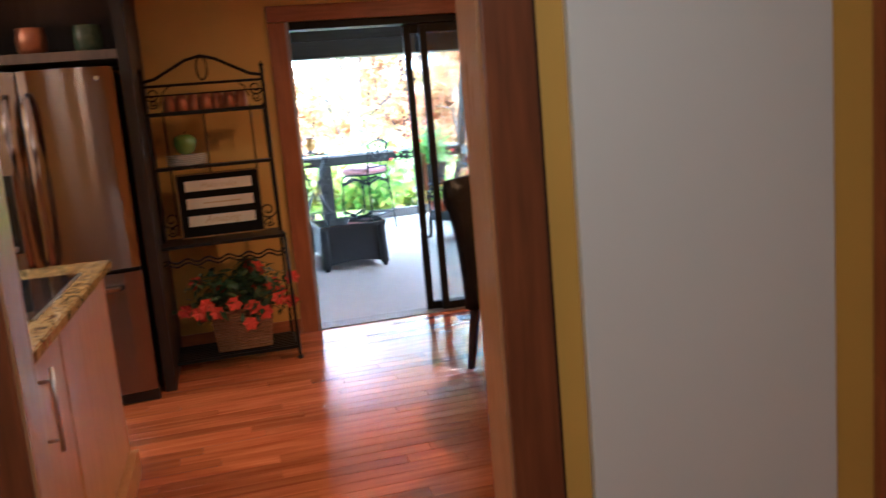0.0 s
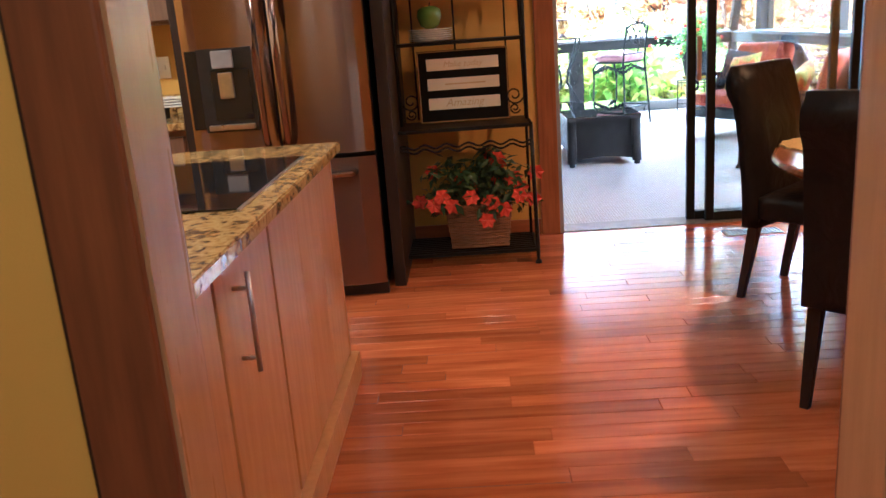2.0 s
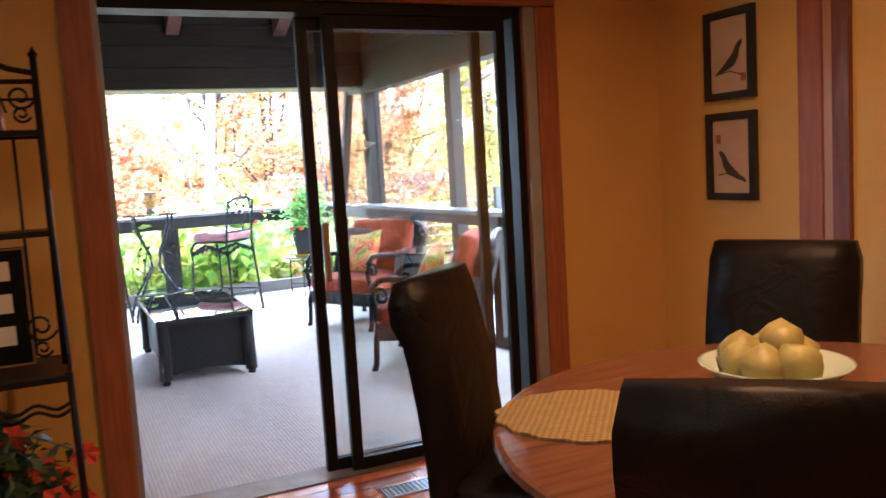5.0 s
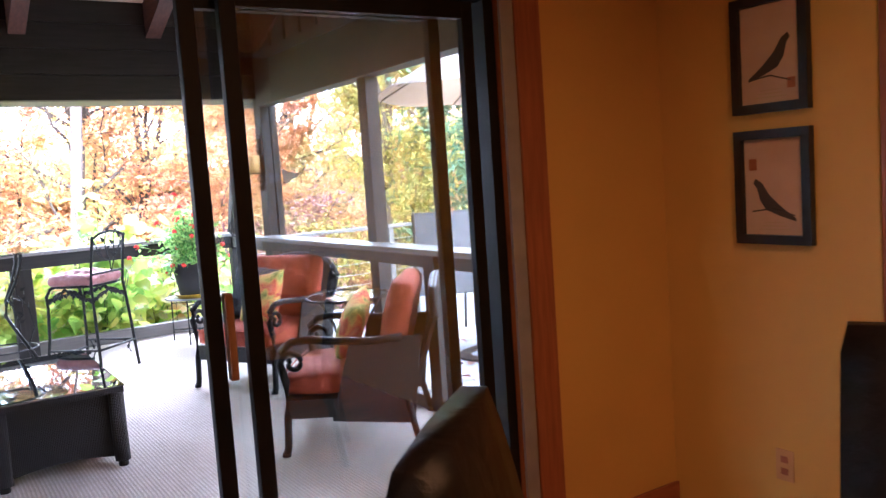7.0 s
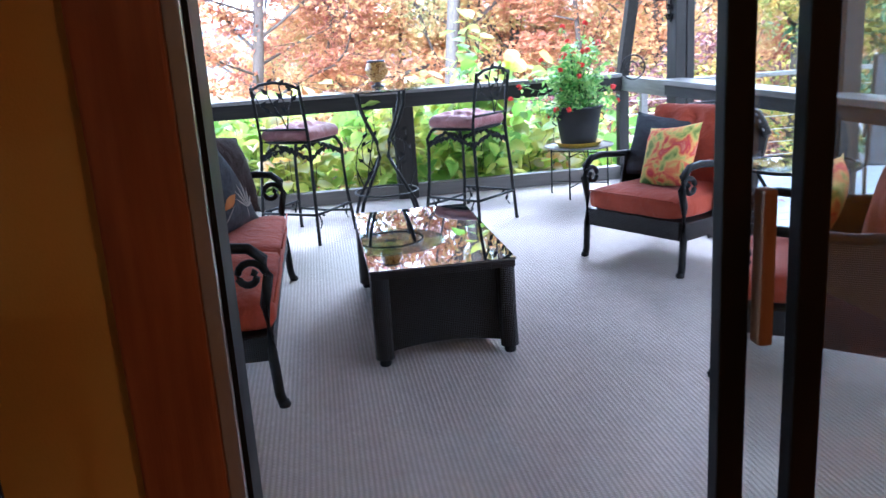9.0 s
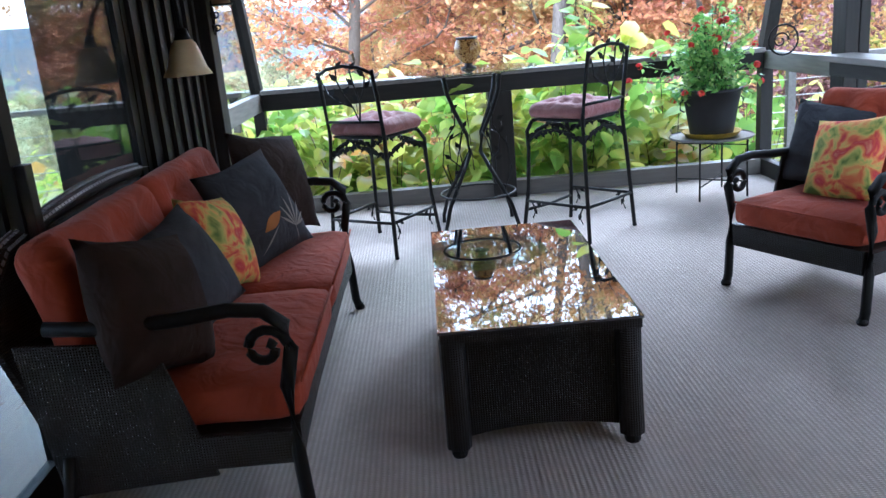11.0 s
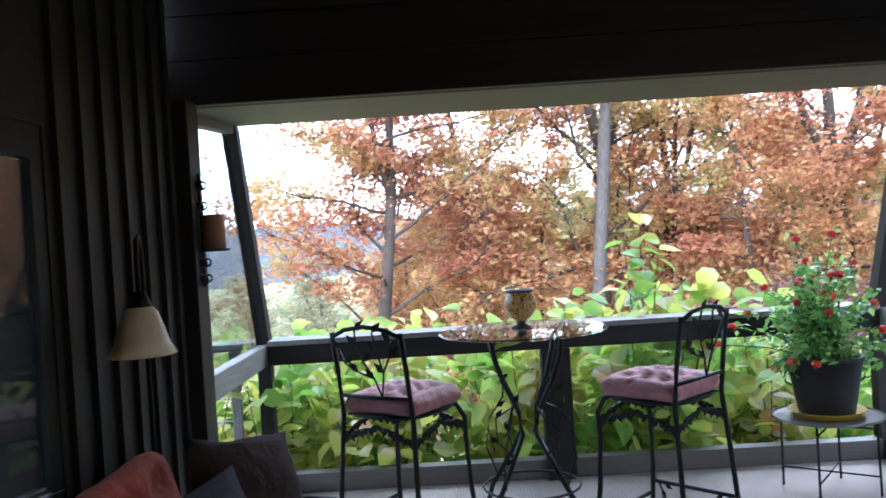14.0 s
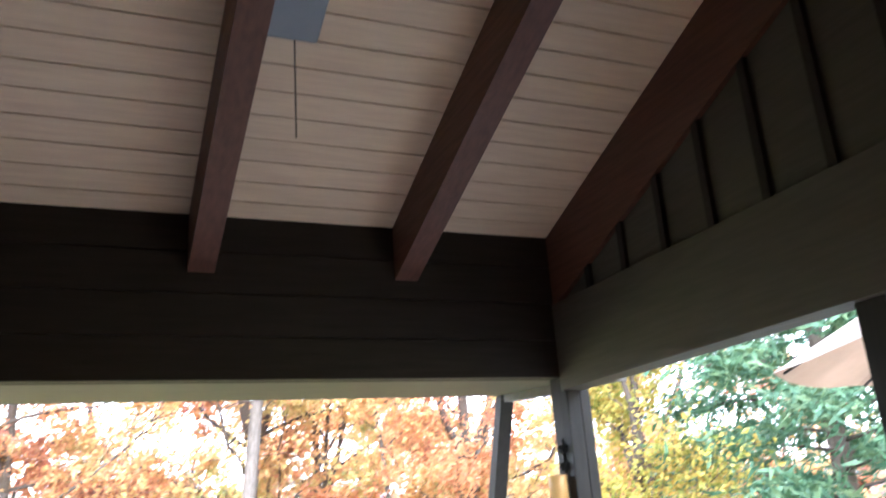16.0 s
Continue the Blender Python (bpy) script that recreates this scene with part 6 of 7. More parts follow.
part("top_ring", tube(nb(), [(0.26 * math.cos(a), 0.26 * math.sin(a), 1.034) for a in (2 * math.pi * i / 28 for i in range(28))], 0.008, 6, True), black_metal, bt, smooth=True)
jr = thing("candle_holder", (BTX + 0.0, BTY + 0.06, PF + BTZ + 0.0125), "amber mosaic glass hurricane candle holder with a dark rim", "candle holder")
part("bowl", lathe(nb(), [(0.025, 0.035), (0.055, 0.055), (0.085, 0.10), (0.088, 0.135), (0.07, 0.18), (0.068, 0.185), (0.064, 0.18), (0.08, 0.135), (0.078, 0.10), (0.05, 0.06), (0.001, 0.045)], 28), amber_mosaic, jr, smooth=True)
part("foot", lathe(nb(), [(0.001, 0), (0.052, 0), (0.048, 0.01), (0.022, 0.02), (0.026, 0.036), (0.001, 0.036)], 24), ink_dark, jr, "dark footed base", smooth=True)
part("rim", lathe(nb(), [(0.068, 0.185), (0.072, 0.195), (0.07, 0.2), (0.063, 0.19), (0.068, 0.185)], 28), ink_dark, jr, "thin dark rim", smooth=True)

# ---- plant on its stand ----
PX, PY, PZ = 2.35, 5.66, 0.41
pt = thing("plant_stand", (PX, PY, PZ - (PZ - PF)), "round grey metal plant stand with thin folding legs", "plant stand")
hz = PZ - PF
part("tray", lathe(nb(), [(0.001, hz - 0.012), (0.285, hz - 0.012), (0.295, hz - 0.004), (0.29, hz + 0.004), (0.28, hz - 0.004), (0.001, hz - 0.004)], 40), material("tray_grey", (0.10, 0.095, 0.09), (0.14, 0.13, 0.125), 8, 0.4, 0.3), pt)
for k in range(4):
    a = math.pi / 4 + k * math.pi / 2 + 0.15
    part("leg", tube(nb(), [(0.25 * math.cos(a), 0.25 * math.sin(a), hz - 0.012), (0.255 * math.cos(a), 0.255 * math.sin(a), 0.0)], 0.007, 6), black_metal, pt, smooth=True)
for k in range(2):
    a = math.pi / 4 + k * math.pi / 2 + 0.15
    for z in (0.10, hz - 0.07):
        part("cross_bar", tube(nb(), [(-0.25 * math.cos(a), -0.25 * math.sin(a), z + 0.008 * k), (0.25 * math.cos(a), 0.25 * math.sin(a), z + 0.008 * k)], 0.005, 6), black_metal, pt, smooth=True)
sc = tagged(part("plant_saucer", lathe(nb(), [(0.001, 0), (0.165, 0), (0.20, 0.035), (0.205, 0.038), (0.19, 0.036), (0.155, 0.010), (0.001, 0.010)], 36), saucer_yellow, smooth=True, loc=(PX, PY, PZ - 0.004 + PF * 0)), "yellow plastic saucer under the flower pot", "saucer")
pp = thing("potted_plant", (PX, PY, PZ + 0.0065), "leafy lantana with red flowers in a black pot", "potted plant")
part("pot", lathe(nb(), [(0.001, 0.0), (0.145, 0.0), (0.15, 0.02), (0.175, 0.17), (0.198, 0.30), (0.21, 0.305), (0.21, 0.325), (0.19, 0.325), (0.17, 0.27), (0.001, 0.27)], 36), pot_black, pp, "black plastic pot with a rolled rim", smooth=True)
part("soil", lathe(nb(), [(0.001, 0.285), (0.165, 0.275), (0.165, 0.271)], 20), bark, pp)
for sx in (-1, 1):
    part("pot_handle", tube(nb(), [(sx * 0.20, 0, 0.26), (sx * 0.222, 0, 0.24), (sx * 0.222, 0, 0.19), (sx * 0.19, 0, 0.17)], 0.006, 6), pot_black, pp, smooth=True)
rng = random.Random(21)
stems = nb()
spots, tips = [], []
for i in range(90):
    a = rng.uniform(0, 6.28)
    reach = rng.uniform(0.05, 0.36) * (1.25 if math.cos(a) < 0 and i % 9 == 0 else 1)
    top = 0.42 + rng.uniform(0.05, 0.52) * (1 - reach * 0.9) - (0.28 * max(0, reach - 0.2))
    if i % 5 == 0:
        top = rng.uniform(0.24, 0.42)
        reach = rng.uniform(0.24, 0.34)
    e = Vector((reach * math.cos(a), reach * math.sin(a), top))
    p0 = Vector((e.x * 0.2, e.y * 0.2, 0.28))
    p1 = Vector((e.x * 0.65, e.y * 0.65, 0.28 + (top - 0.28) * 0.7 + 0.06))
    tube(stems, [p0, p1, e], 0.0028, 4)
    for k in range(22):
        u = rng.uniform(0.15, 1)
        q = p0.lerp(p1, u * 2) if u < 0.5 else p1.lerp(e, u * 2 - 1)
        spots.append(q + Vector((rng.gauss(0, 0.022), rng.gauss(0, 0.022), rng.gauss(0, 0.016))))
    if i % 4 == 2 and e.y < 0.12:
        tips.append(e)
for d, top in (((-0.52, -0.05), 0.52), ((-0.58, 0.0), 0.42), ((0.30, 0.0), 0.60), ((-0.12, 0, ), 0.98), ((0.06, -0.05), 1.0), ((-0.30, 0.02), 0.72)):
    e = Vector((d[0], d[1], top))
    p0, p1 = Vector((0, 0, 0.3)), Vector((e.x * 0.55, e.y * 0.5, 0.3 + (top - 0.3) * 0.75))
    tube(stems, [p0, p1, e], 0.0028, 4)
    spots += [p1.lerp(e, rng.random()) + Vector((rng.gauss(0, 0.02), rng.gauss(0, 0.02), rng.gauss(0, 0.015))) for k in range(9)]
    tips.append(e)
part("stalk", stems, leaf_dark, pp)
part("foliage", leaves(nb(), spots, 0.054, rng, 0.2, 0.6), leaf_plant, pp, "bright green serrated leaves")
for c in tips:
    bm = nb()
    for k in range(20):
        d = Vector((rng.gauss(0, 1), rng.gauss(0, 1), rng.gauss(0, 0.7) + 0.5)).normalized()
        m = Matrix.Translation(c + d * 0.021) @ d.to_track_quat("Z", "Y").to_matrix().to_4x4()
        bmesh.ops.create_circle(bm, cap_ends=True, segments=5, radius=0.0125, matrix=m)
    part("flower", bm, red_petal, pp, "round red flower cluster")
wn_ = thing("iron_ring_ornament", (2.80, 5.55, 0.93), "black wrought iron ring ornament on the rail", "ornament")
part("ring", tube(nb(), [(0.10 * math.cos(a), 0, 0.105 + 0.10 * math.sin(a)) for a in (2 * math.pi * i / 24 for i in range(24))], 0.007, 6, True), black_metal, wn_, smooth=True)
part("curl", tube(nb(), [(x, 0, 0.10 + z) for x, z in spiral(-0.02, 0, 0.06, 0, 1.2)], 0.006, 6), black_metal, wn_, smooth=True)

# ---- side table between the armchairs ----
tb = thing("side_table", (2.42, 2.48, PF), "small round black iron side table with a glass top", "side table")
part("glass_top", lathe(nb(), [(0.001, 0.695), (0.26, 0.695), (0.26, 0.703), (0.001, 0.703)], 36), clear_glass, tb)
part("rim", tube(nb(), [(0.268 * math.cos(a), 0.268 * math.sin(a), 0.698) for a in (2 * math.pi * i / 32 for i in range(32))], 0.009, 6, True), black_metal, tb, smooth=True)
for k in range(3):
    a = k * 2 * math.pi / 3
    part("leg", tube(nb(), [(r * math.cos(a), r * math.sin(a), z) for r, z in ((0.25, 0.69), (0.12, 0.50), (0.10, 0.30), (0.2, 0.05), (0.24, 0.0))], 0.009, 6), black_metal, tb, smooth=True)

# ---- lamp behind the sofa ----
fl = thing("floor_lamp", (-0.80, 3.96, PF), "dark bronze gooseneck floor lamp with a cream bell shade", "floor lamp")
part("base", lathe(nb(), [(0.001, 0), (0.045, 0), (0.045, 0.015), (0.015, 0.03)], 24), bronze_frame, fl)
part("pole", tube(nb(), [(0, 0, 0.02), (0, 0, 1.46), (0.01, -0.03, 1.56), (0.03, -0.10, 1.62), (0.06, -0.20, 1.60), (0.085, -0.27, 1.52), (0.098, -0.30, 1.435)], 0.009, 8), bronze_frame, fl, smooth=True)
part("cap", lathe(nb(), [(0.010, 0.205), (0.022, 0.20), (0.034, 0.165), (0.04, 0.148), (0.001, 0.148)], 20, (0.098, -0.30, 1.235)), bronze_frame, fl, smooth=True)
part("shade", lathe(nb(), [(0.036, 0.155), (0.055, 0.135), (0.072, 0.085), (0.086, 0.035), (0.108, 0.0), (0.104, -0.002), (0.082, 0.035), (0.068, 0.085), (0.051, 0.13), (0.032, 0.15)], 32, (0.098, -0.30, 1.235)), cream_glass, fl, "cream alabaster glass bell shade", smooth=True)
part("pull_chain", cyl(nb(), (0.15, -0.27, 1.24), (0.15, -0.27, 1.18), 0.002, seg=5), bronze_frame, fl)

# ---- candle sconces ----
def sconce(x, y, side, wax, label):
    s = thing("candle_sconce", (x, y, 1.54), label, "candle sconce", "candle sconces")
    cx = side * 0.062
    part("candle", lathe(nb(), [(0.001, 0.004), (0.048, 0.004), (0.048, 0.15), (0.042, 0.156), (0.001, 0.148)], 24, (cx, 0, 0)), wax, s, "thick pillar candle", smooth=True)
    part("plate", lathe(nb(), [(0.001, -0.006), (0.062, -0.006), (0.066, 0.003), (0.001, 0.003)], 24, (cx, 0, 0)), black_metal, s)
    orn = nb()
    tube(orn, [(side * 0.006, 0, -0.16), (side * 0.006, 0, 0.34)], 0.006, 6)
    for z0, sg_ in ((0.20, 1), (0.29, 1), (-0.05, -1), (-0.12, -1)):
        tube(orn, [(side * 0.008, yy, z0 + zz) for yy, zz in spiral(0.018, 0, 0.026, 180, 1.3)], 0.005, 5)
        tube(orn, [(side * 0.008, -yy, z0 + zz) for yy, zz in spiral(0.018, 0, 0.026, 180, 1.3)], 0.005, 5)
        tube(orn, [(side * (0.01 + xx), 0, z0 + zz) for xx, zz in spiral(0.014, 0, 0.022, 180, 1.3)], 0.005, 5)
    part("scrollwork", orn, black_metal, s, "black wrought iron scrollwork", smooth=True)
    return s


sconce(-0.799, 4.66, 1, candle_dark, "brown pillar candle on a black iron wall sconce")
sconce(2.789, 4.78, -1, candle_wax, "golden pillar candle on a black iron wall sconce")

# ---- box light on the ceiling ----
cl = thing("ceiling_box_light", (1.10, 3.30, roof_z(3.30) - 0.004), "blue-grey box ceiling light with a pull cord", "ceiling light")
blade_grey = material("blade_grey", (0.13, 0.155, 0.20), (0.11, 0.13, 0.17), 4, 0.45)
lens_pale = material("lens_pale", (0.20, 0.23, 0.28), (0.17, 0.20, 0.25), 4, 0.3)
tilt = Matrix.Rotation(math.atan(-SL), 4, "X")
for nm, bm, mt in (("housing", bx(-0.11, 0.11, -0.35, 0.35, -0.10, 0.0, 0.018), blade_grey), ("lens", bx(-0.10, 0.10, -0.34, 0.34, -0.128, -0.102, 0.012), lens_pale)):
    bmesh.ops.transform(bm, matrix=tilt, verts=bm.verts)
    part(nm, bm, mt, cl)
part("pull_cord", cyl(nb(), (0.02, 0.30, -0.20), (0.02, 0.30, -0.62), 0.003, seg=5), patio_metal, cl)

# ---- deck beside the porch ----
dk = thing("deck", (0, 0, 0), "weathered pale grey plank deck with a cable railing", "deck", kind="structure")
for i in range(36):
    y = -1.0 + i * 0.2025
    part("deck_board", bx(2.84, 8.0, y, y + 0.195, -0.10, -0.06, 0.003), deck_grey, dk)
part("hand_rail", bx(3.03, 8.0, 6.27, 6.36, 0.82, 0.86, 0.005), rail_grey, dk)
for x in (3.2, 4.92, 6.5, 7.95):
    part("rail_post", bx(x - 0.03, x + 0.03, 6.285, 6.345, -0.2, 0.82), rail_grey, dk)
for i in range(6):
    part("cable", cyl(nb(), (3.03, 6.315, 0.06 + i * 0.125), (8.0, 6.315, 0.06 + i * 0.125), 0.004, seg=6), steel, dk)
structure("trim_eave", prism(nb(), ((4.89, 2.20), (5.9, 2.26), (5.9, 2.36), (4.89, 2.36)), 3.03, 3.32), soffit_paint, "pale taupe eave board beyond the corner post")


def patio_chair(at, turn):
    c = thing("patio_chair", at, "grey sling patio armchair with a dark metal frame", "patio chair", "patio chairs", turn)
    bm = nb()
    prof = [(-0.25, 0.42), (-0.1, 0.40), (0.08, 0.39), (0.2, 0.42), (0.26, 0.60), (0.31, 0.85), (0.365, 1.14), (0.38, 1.16)]
    A = [bm.verts.new((-0.25, y, z)) for y, z in prof]
    B = [bm.verts.new((0.25, y, z)) for y, z in prof]
    for i in range(len(prof) - 1):
        bm.faces.new((A[i], B[i], B[i + 1], A[i + 1]))
    bmesh.ops.solidify(bm, geom=list(bm.faces), thickness=0.012)
    part("sling", bm, sling_grey, c, "grey woven sling seat and back")
    for x in (-0.26, 0.26):
        part("side_rail", tube(nb(), [(x, y, z) for y, z in prof], 0.014, 8), patio_metal, c, smooth=True)
        part("arm_leg", tube(nb(), [(x * 1.1, -0.28, 0.0), (x * 1.1, -0.26, 0.35), (x * 1.1, -0.24, 0.62), (x * 1.1, -0.1, 0.66), (x * 1.1, 0.22, 0.62), (x * 1.05, 0.29, 0.72)], 0.014, 8), patio_metal, c, smooth=True)
        part("rear_leg", tube(nb(), [(x, 0.1, 0.40), (x, 0.2, 0.2), (x, 0.32, 0.0)], 0.014, 8), patio_metal, c, smooth=True)
    return c


pc = patio_chair((4.15, 3.98, -0.06), 150)
copy_thing(pc, pose(4.85, 4.02, -0.06, 0, 0, 200))
copy_thing(pc, pose(5.8, 2.9, -0.06, 0, 0, -70))
um = thing("patio_umbrella", (4.72, 3.0, -0.06), "tan canvas patio umbrella open over a metal table", "umbrella")
bm = nb()
hub = bm.verts.new((0, 0, 2.75))
ring1, ring2 = [], []
for k in range(32):
    a = 2 * math.pi * k / 32
    s_ = 1 - 0.035 * abs(math.sin(4 * a))
    ring1.append(bm.verts.new((0.85 * s_ * math.cos(a), 0.85 * s_ * math.sin(a), 2.52 - 0.03 * abs(math.sin(4 * a)))))
    ring2.append(bm.verts.new((1.55 * s_ * math.cos(a), 1.55 * s_ * math.sin(a), 2.16 - 0.03 * abs(math.sin(4 * a)))))
for k in range(32):
    j = (k + 1) % 32
    bm.faces.new((hub, ring1[k], ring1[j]))
    bm.faces.new((ring1[k], ring2[k], ring2[j], ring1[j]))
bmesh.ops.solidify(bm, geom=list(bm.faces), thickness=0.006)
part("canopy", bm, canvas_tan, um, "tan canvas canopy")
part("pole", cyl(nb(), (0, 0, 0), (0, 0, 2.75), 0.02), patio_metal, um)
for k in range(8):
    a = math.pi / 4 * k
    part("rib", tube(nb(), [(0.03 * math.cos(a), 0.03 * math.sin(a), 2.70), (0.85 * math.cos(a), 0.85 * math.sin(a), 2.49), (1.5 * math.cos(a), 1.5 * math.sin(a), 2.15)], 0.008, 5), patio_metal, um)
pt_ = thing("patio_table", (4.72, 3.0, -0.06), "round dark metal patio table with a glass top", "patio table")
part("tabletop", lathe(nb(), [(0.03, 0.70), (0.6, 0.70), (0.61, 0.71), (0.6, 0.72), (0.03, 0.72)], 40), tinted_glass, pt_)
part("rim", tube(nb(), [(0.61 * math.cos(a), 0.61 * math.sin(a), 0.71) for a in (2 * math.pi * i / 40 for i in range(40))], 0.014, 6, True), patio_metal, pt_, smooth=True)
for k in range(4):
    a = math.pi / 4 + k * math.pi / 2
    part("leg", tube(nb(), [(0.5 * math.cos(a), 0.5 * math.sin(a), 0.70), (0.42 * math.cos(a), 0.42 * math.sin(a), 0.35), (0.5 * math.cos(a), 0.5 * math.sin(a), 0.0)], 0.016, 6), patio_metal, pt_, smooth=True)
hs = thing("garden_hose", (4.05, 3.0, -0.06), "dark brown coiled garden hose lying on the deck", "hose")
part("coil", tube(nb(), [((0.30 + 0.012 * i / 8) * math.cos(i * 0.42), (0.24 + 0.01 * i / 8) * math.sin(i * 0.42), 0.012 + 0.008 * (i % 15) / 15) for i in range(70)], 0.011, 6), brown_board, hs, smooth=True)
rng = random.Random(77)
lf = nb()
leaves(lf, [Vector((rng.gauss(3.6, 0.5), rng.gauss(2.6, 0.8), -0.05)) for i in range(40)] + [Vector((rng.uniform(2.95, 6), rng.uniform(0.5, 6), -0.05)) for i in range(60)] + [Vector((rng.uniform(-3.5, -1.2), rng.uniform(4.4, 5.9), -0.05)) for i in range(30)], 0.09, rng, 0.0, 0.7)
tagged(part("fallen_leaves", lf, leaf_purple), "dry brown fallen leaves scattered on the deck", "leaves", kind="stuff")

# ---- ground, ridge, woods ----
def ground_z(x, y):
    d = max(0.0, y - 7.0)
    return -2.3 - 0.13 * min(d, 260) - 0.05 * max(0.0, -x - 6) * (1 if d > 0 else 0.4) * min(1, d / 20 + 0.2) + 0.25 * noise.noise(Vector((x * 0.12, y * 0.12, 0)))


xs = [-2500, -1200, -600, -300, -160] + [-90 + 6 * i for i in range(31)] + [160, 300, 600, 1200, 2500]
ys = [-900, -300, -100, -40, -15, 0] + [5 + 4 * i for i in range(24)] + [130, 190, 280, 420, 700, 1200, 2000, 3200]
bm = nb()
gv = [[bm.verts.new((x, y, max(ground_z(x, y), -60))) for y in ys] for x in xs]
for i in range(len(xs) - 1):
    for j in range(len(ys) - 1):
        bm.faces.new((gv[i][j], gv[i + 1][j], gv[i + 1][j + 1], gv[i][j + 1]))
litter = patterned("leaf_litter", [(0.3, (0.11, 0.09, 0.035)), (0.45, (0.22, 0.17, 0.06)), (0.55, (0.18, 0.21, 0.06)), (0.7, (0.30, 0.23, 0.08))], 3.0, 0.9, bump=0.6)
structure("ground", bm, litter, "hillside ground covered in autumn leaf litter", True)
# Distance haze on the ridges is put in as a faint blue glow.
ridge_haze_glow = glowing("ridge_haze_glow", (0.34, 0.45, 0.62), 0.07, (0.02, 0.025, 0.03))
hills_haze_glow = glowing("hills_haze_glow", (0.36, 0.43, 0.52), 0.065, (0.03, 0.03, 0.03))
for nm, dist, base, amp, mt in (("backdrop_ridge", 2600, 32, 75, ridge_haze_glow), ("backdrop_hills", 1300, -8, 30, hills_haze_glow)):
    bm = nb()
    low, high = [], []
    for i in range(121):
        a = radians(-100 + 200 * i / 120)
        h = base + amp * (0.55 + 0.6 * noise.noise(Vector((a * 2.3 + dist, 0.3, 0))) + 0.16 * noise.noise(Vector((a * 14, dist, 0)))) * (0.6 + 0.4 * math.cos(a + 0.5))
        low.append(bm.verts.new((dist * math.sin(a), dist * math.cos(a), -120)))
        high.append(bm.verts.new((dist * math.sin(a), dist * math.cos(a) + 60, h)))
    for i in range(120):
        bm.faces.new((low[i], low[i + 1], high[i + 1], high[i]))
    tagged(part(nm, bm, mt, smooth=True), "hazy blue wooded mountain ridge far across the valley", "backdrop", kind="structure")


def blades(pts, size, seed, slim=0.6, up=0.0):
    """Loose leaves as bent four-cornered blades round the points, as one mesh."""
    r = np.random.RandomState(seed)
    n = len(pts)
    P = np.array(pts)
    d = r.normal(size=(n, 3))
    d[:, 2] = d[:, 2] * 0.7 + up
    d /= np.linalg.norm(d, axis=1)[:, None]
    e = np.cross(d, r.normal(size=(n, 3)))
    e /= np.linalg.norm(e, axis=1)[:, None]
    s = (size * r.uniform(0.6, 1.4, n))[:, None]
    bend = np.cross(d, e) * s * 0.18
    V = np.concatenate([P - d * s * 0.5, P + e * s * slim * 0.5 + bend, P + d * s * 0.5, P - e * s * slim * 0.5 + bend], 1).reshape(-1, 3)
    F = np.arange(4 * n).reshape(n, 4)
    me = bpy.data.meshes.new("crown")
    me.from_pydata(V.tolist(), [], F.tolist())
    return me


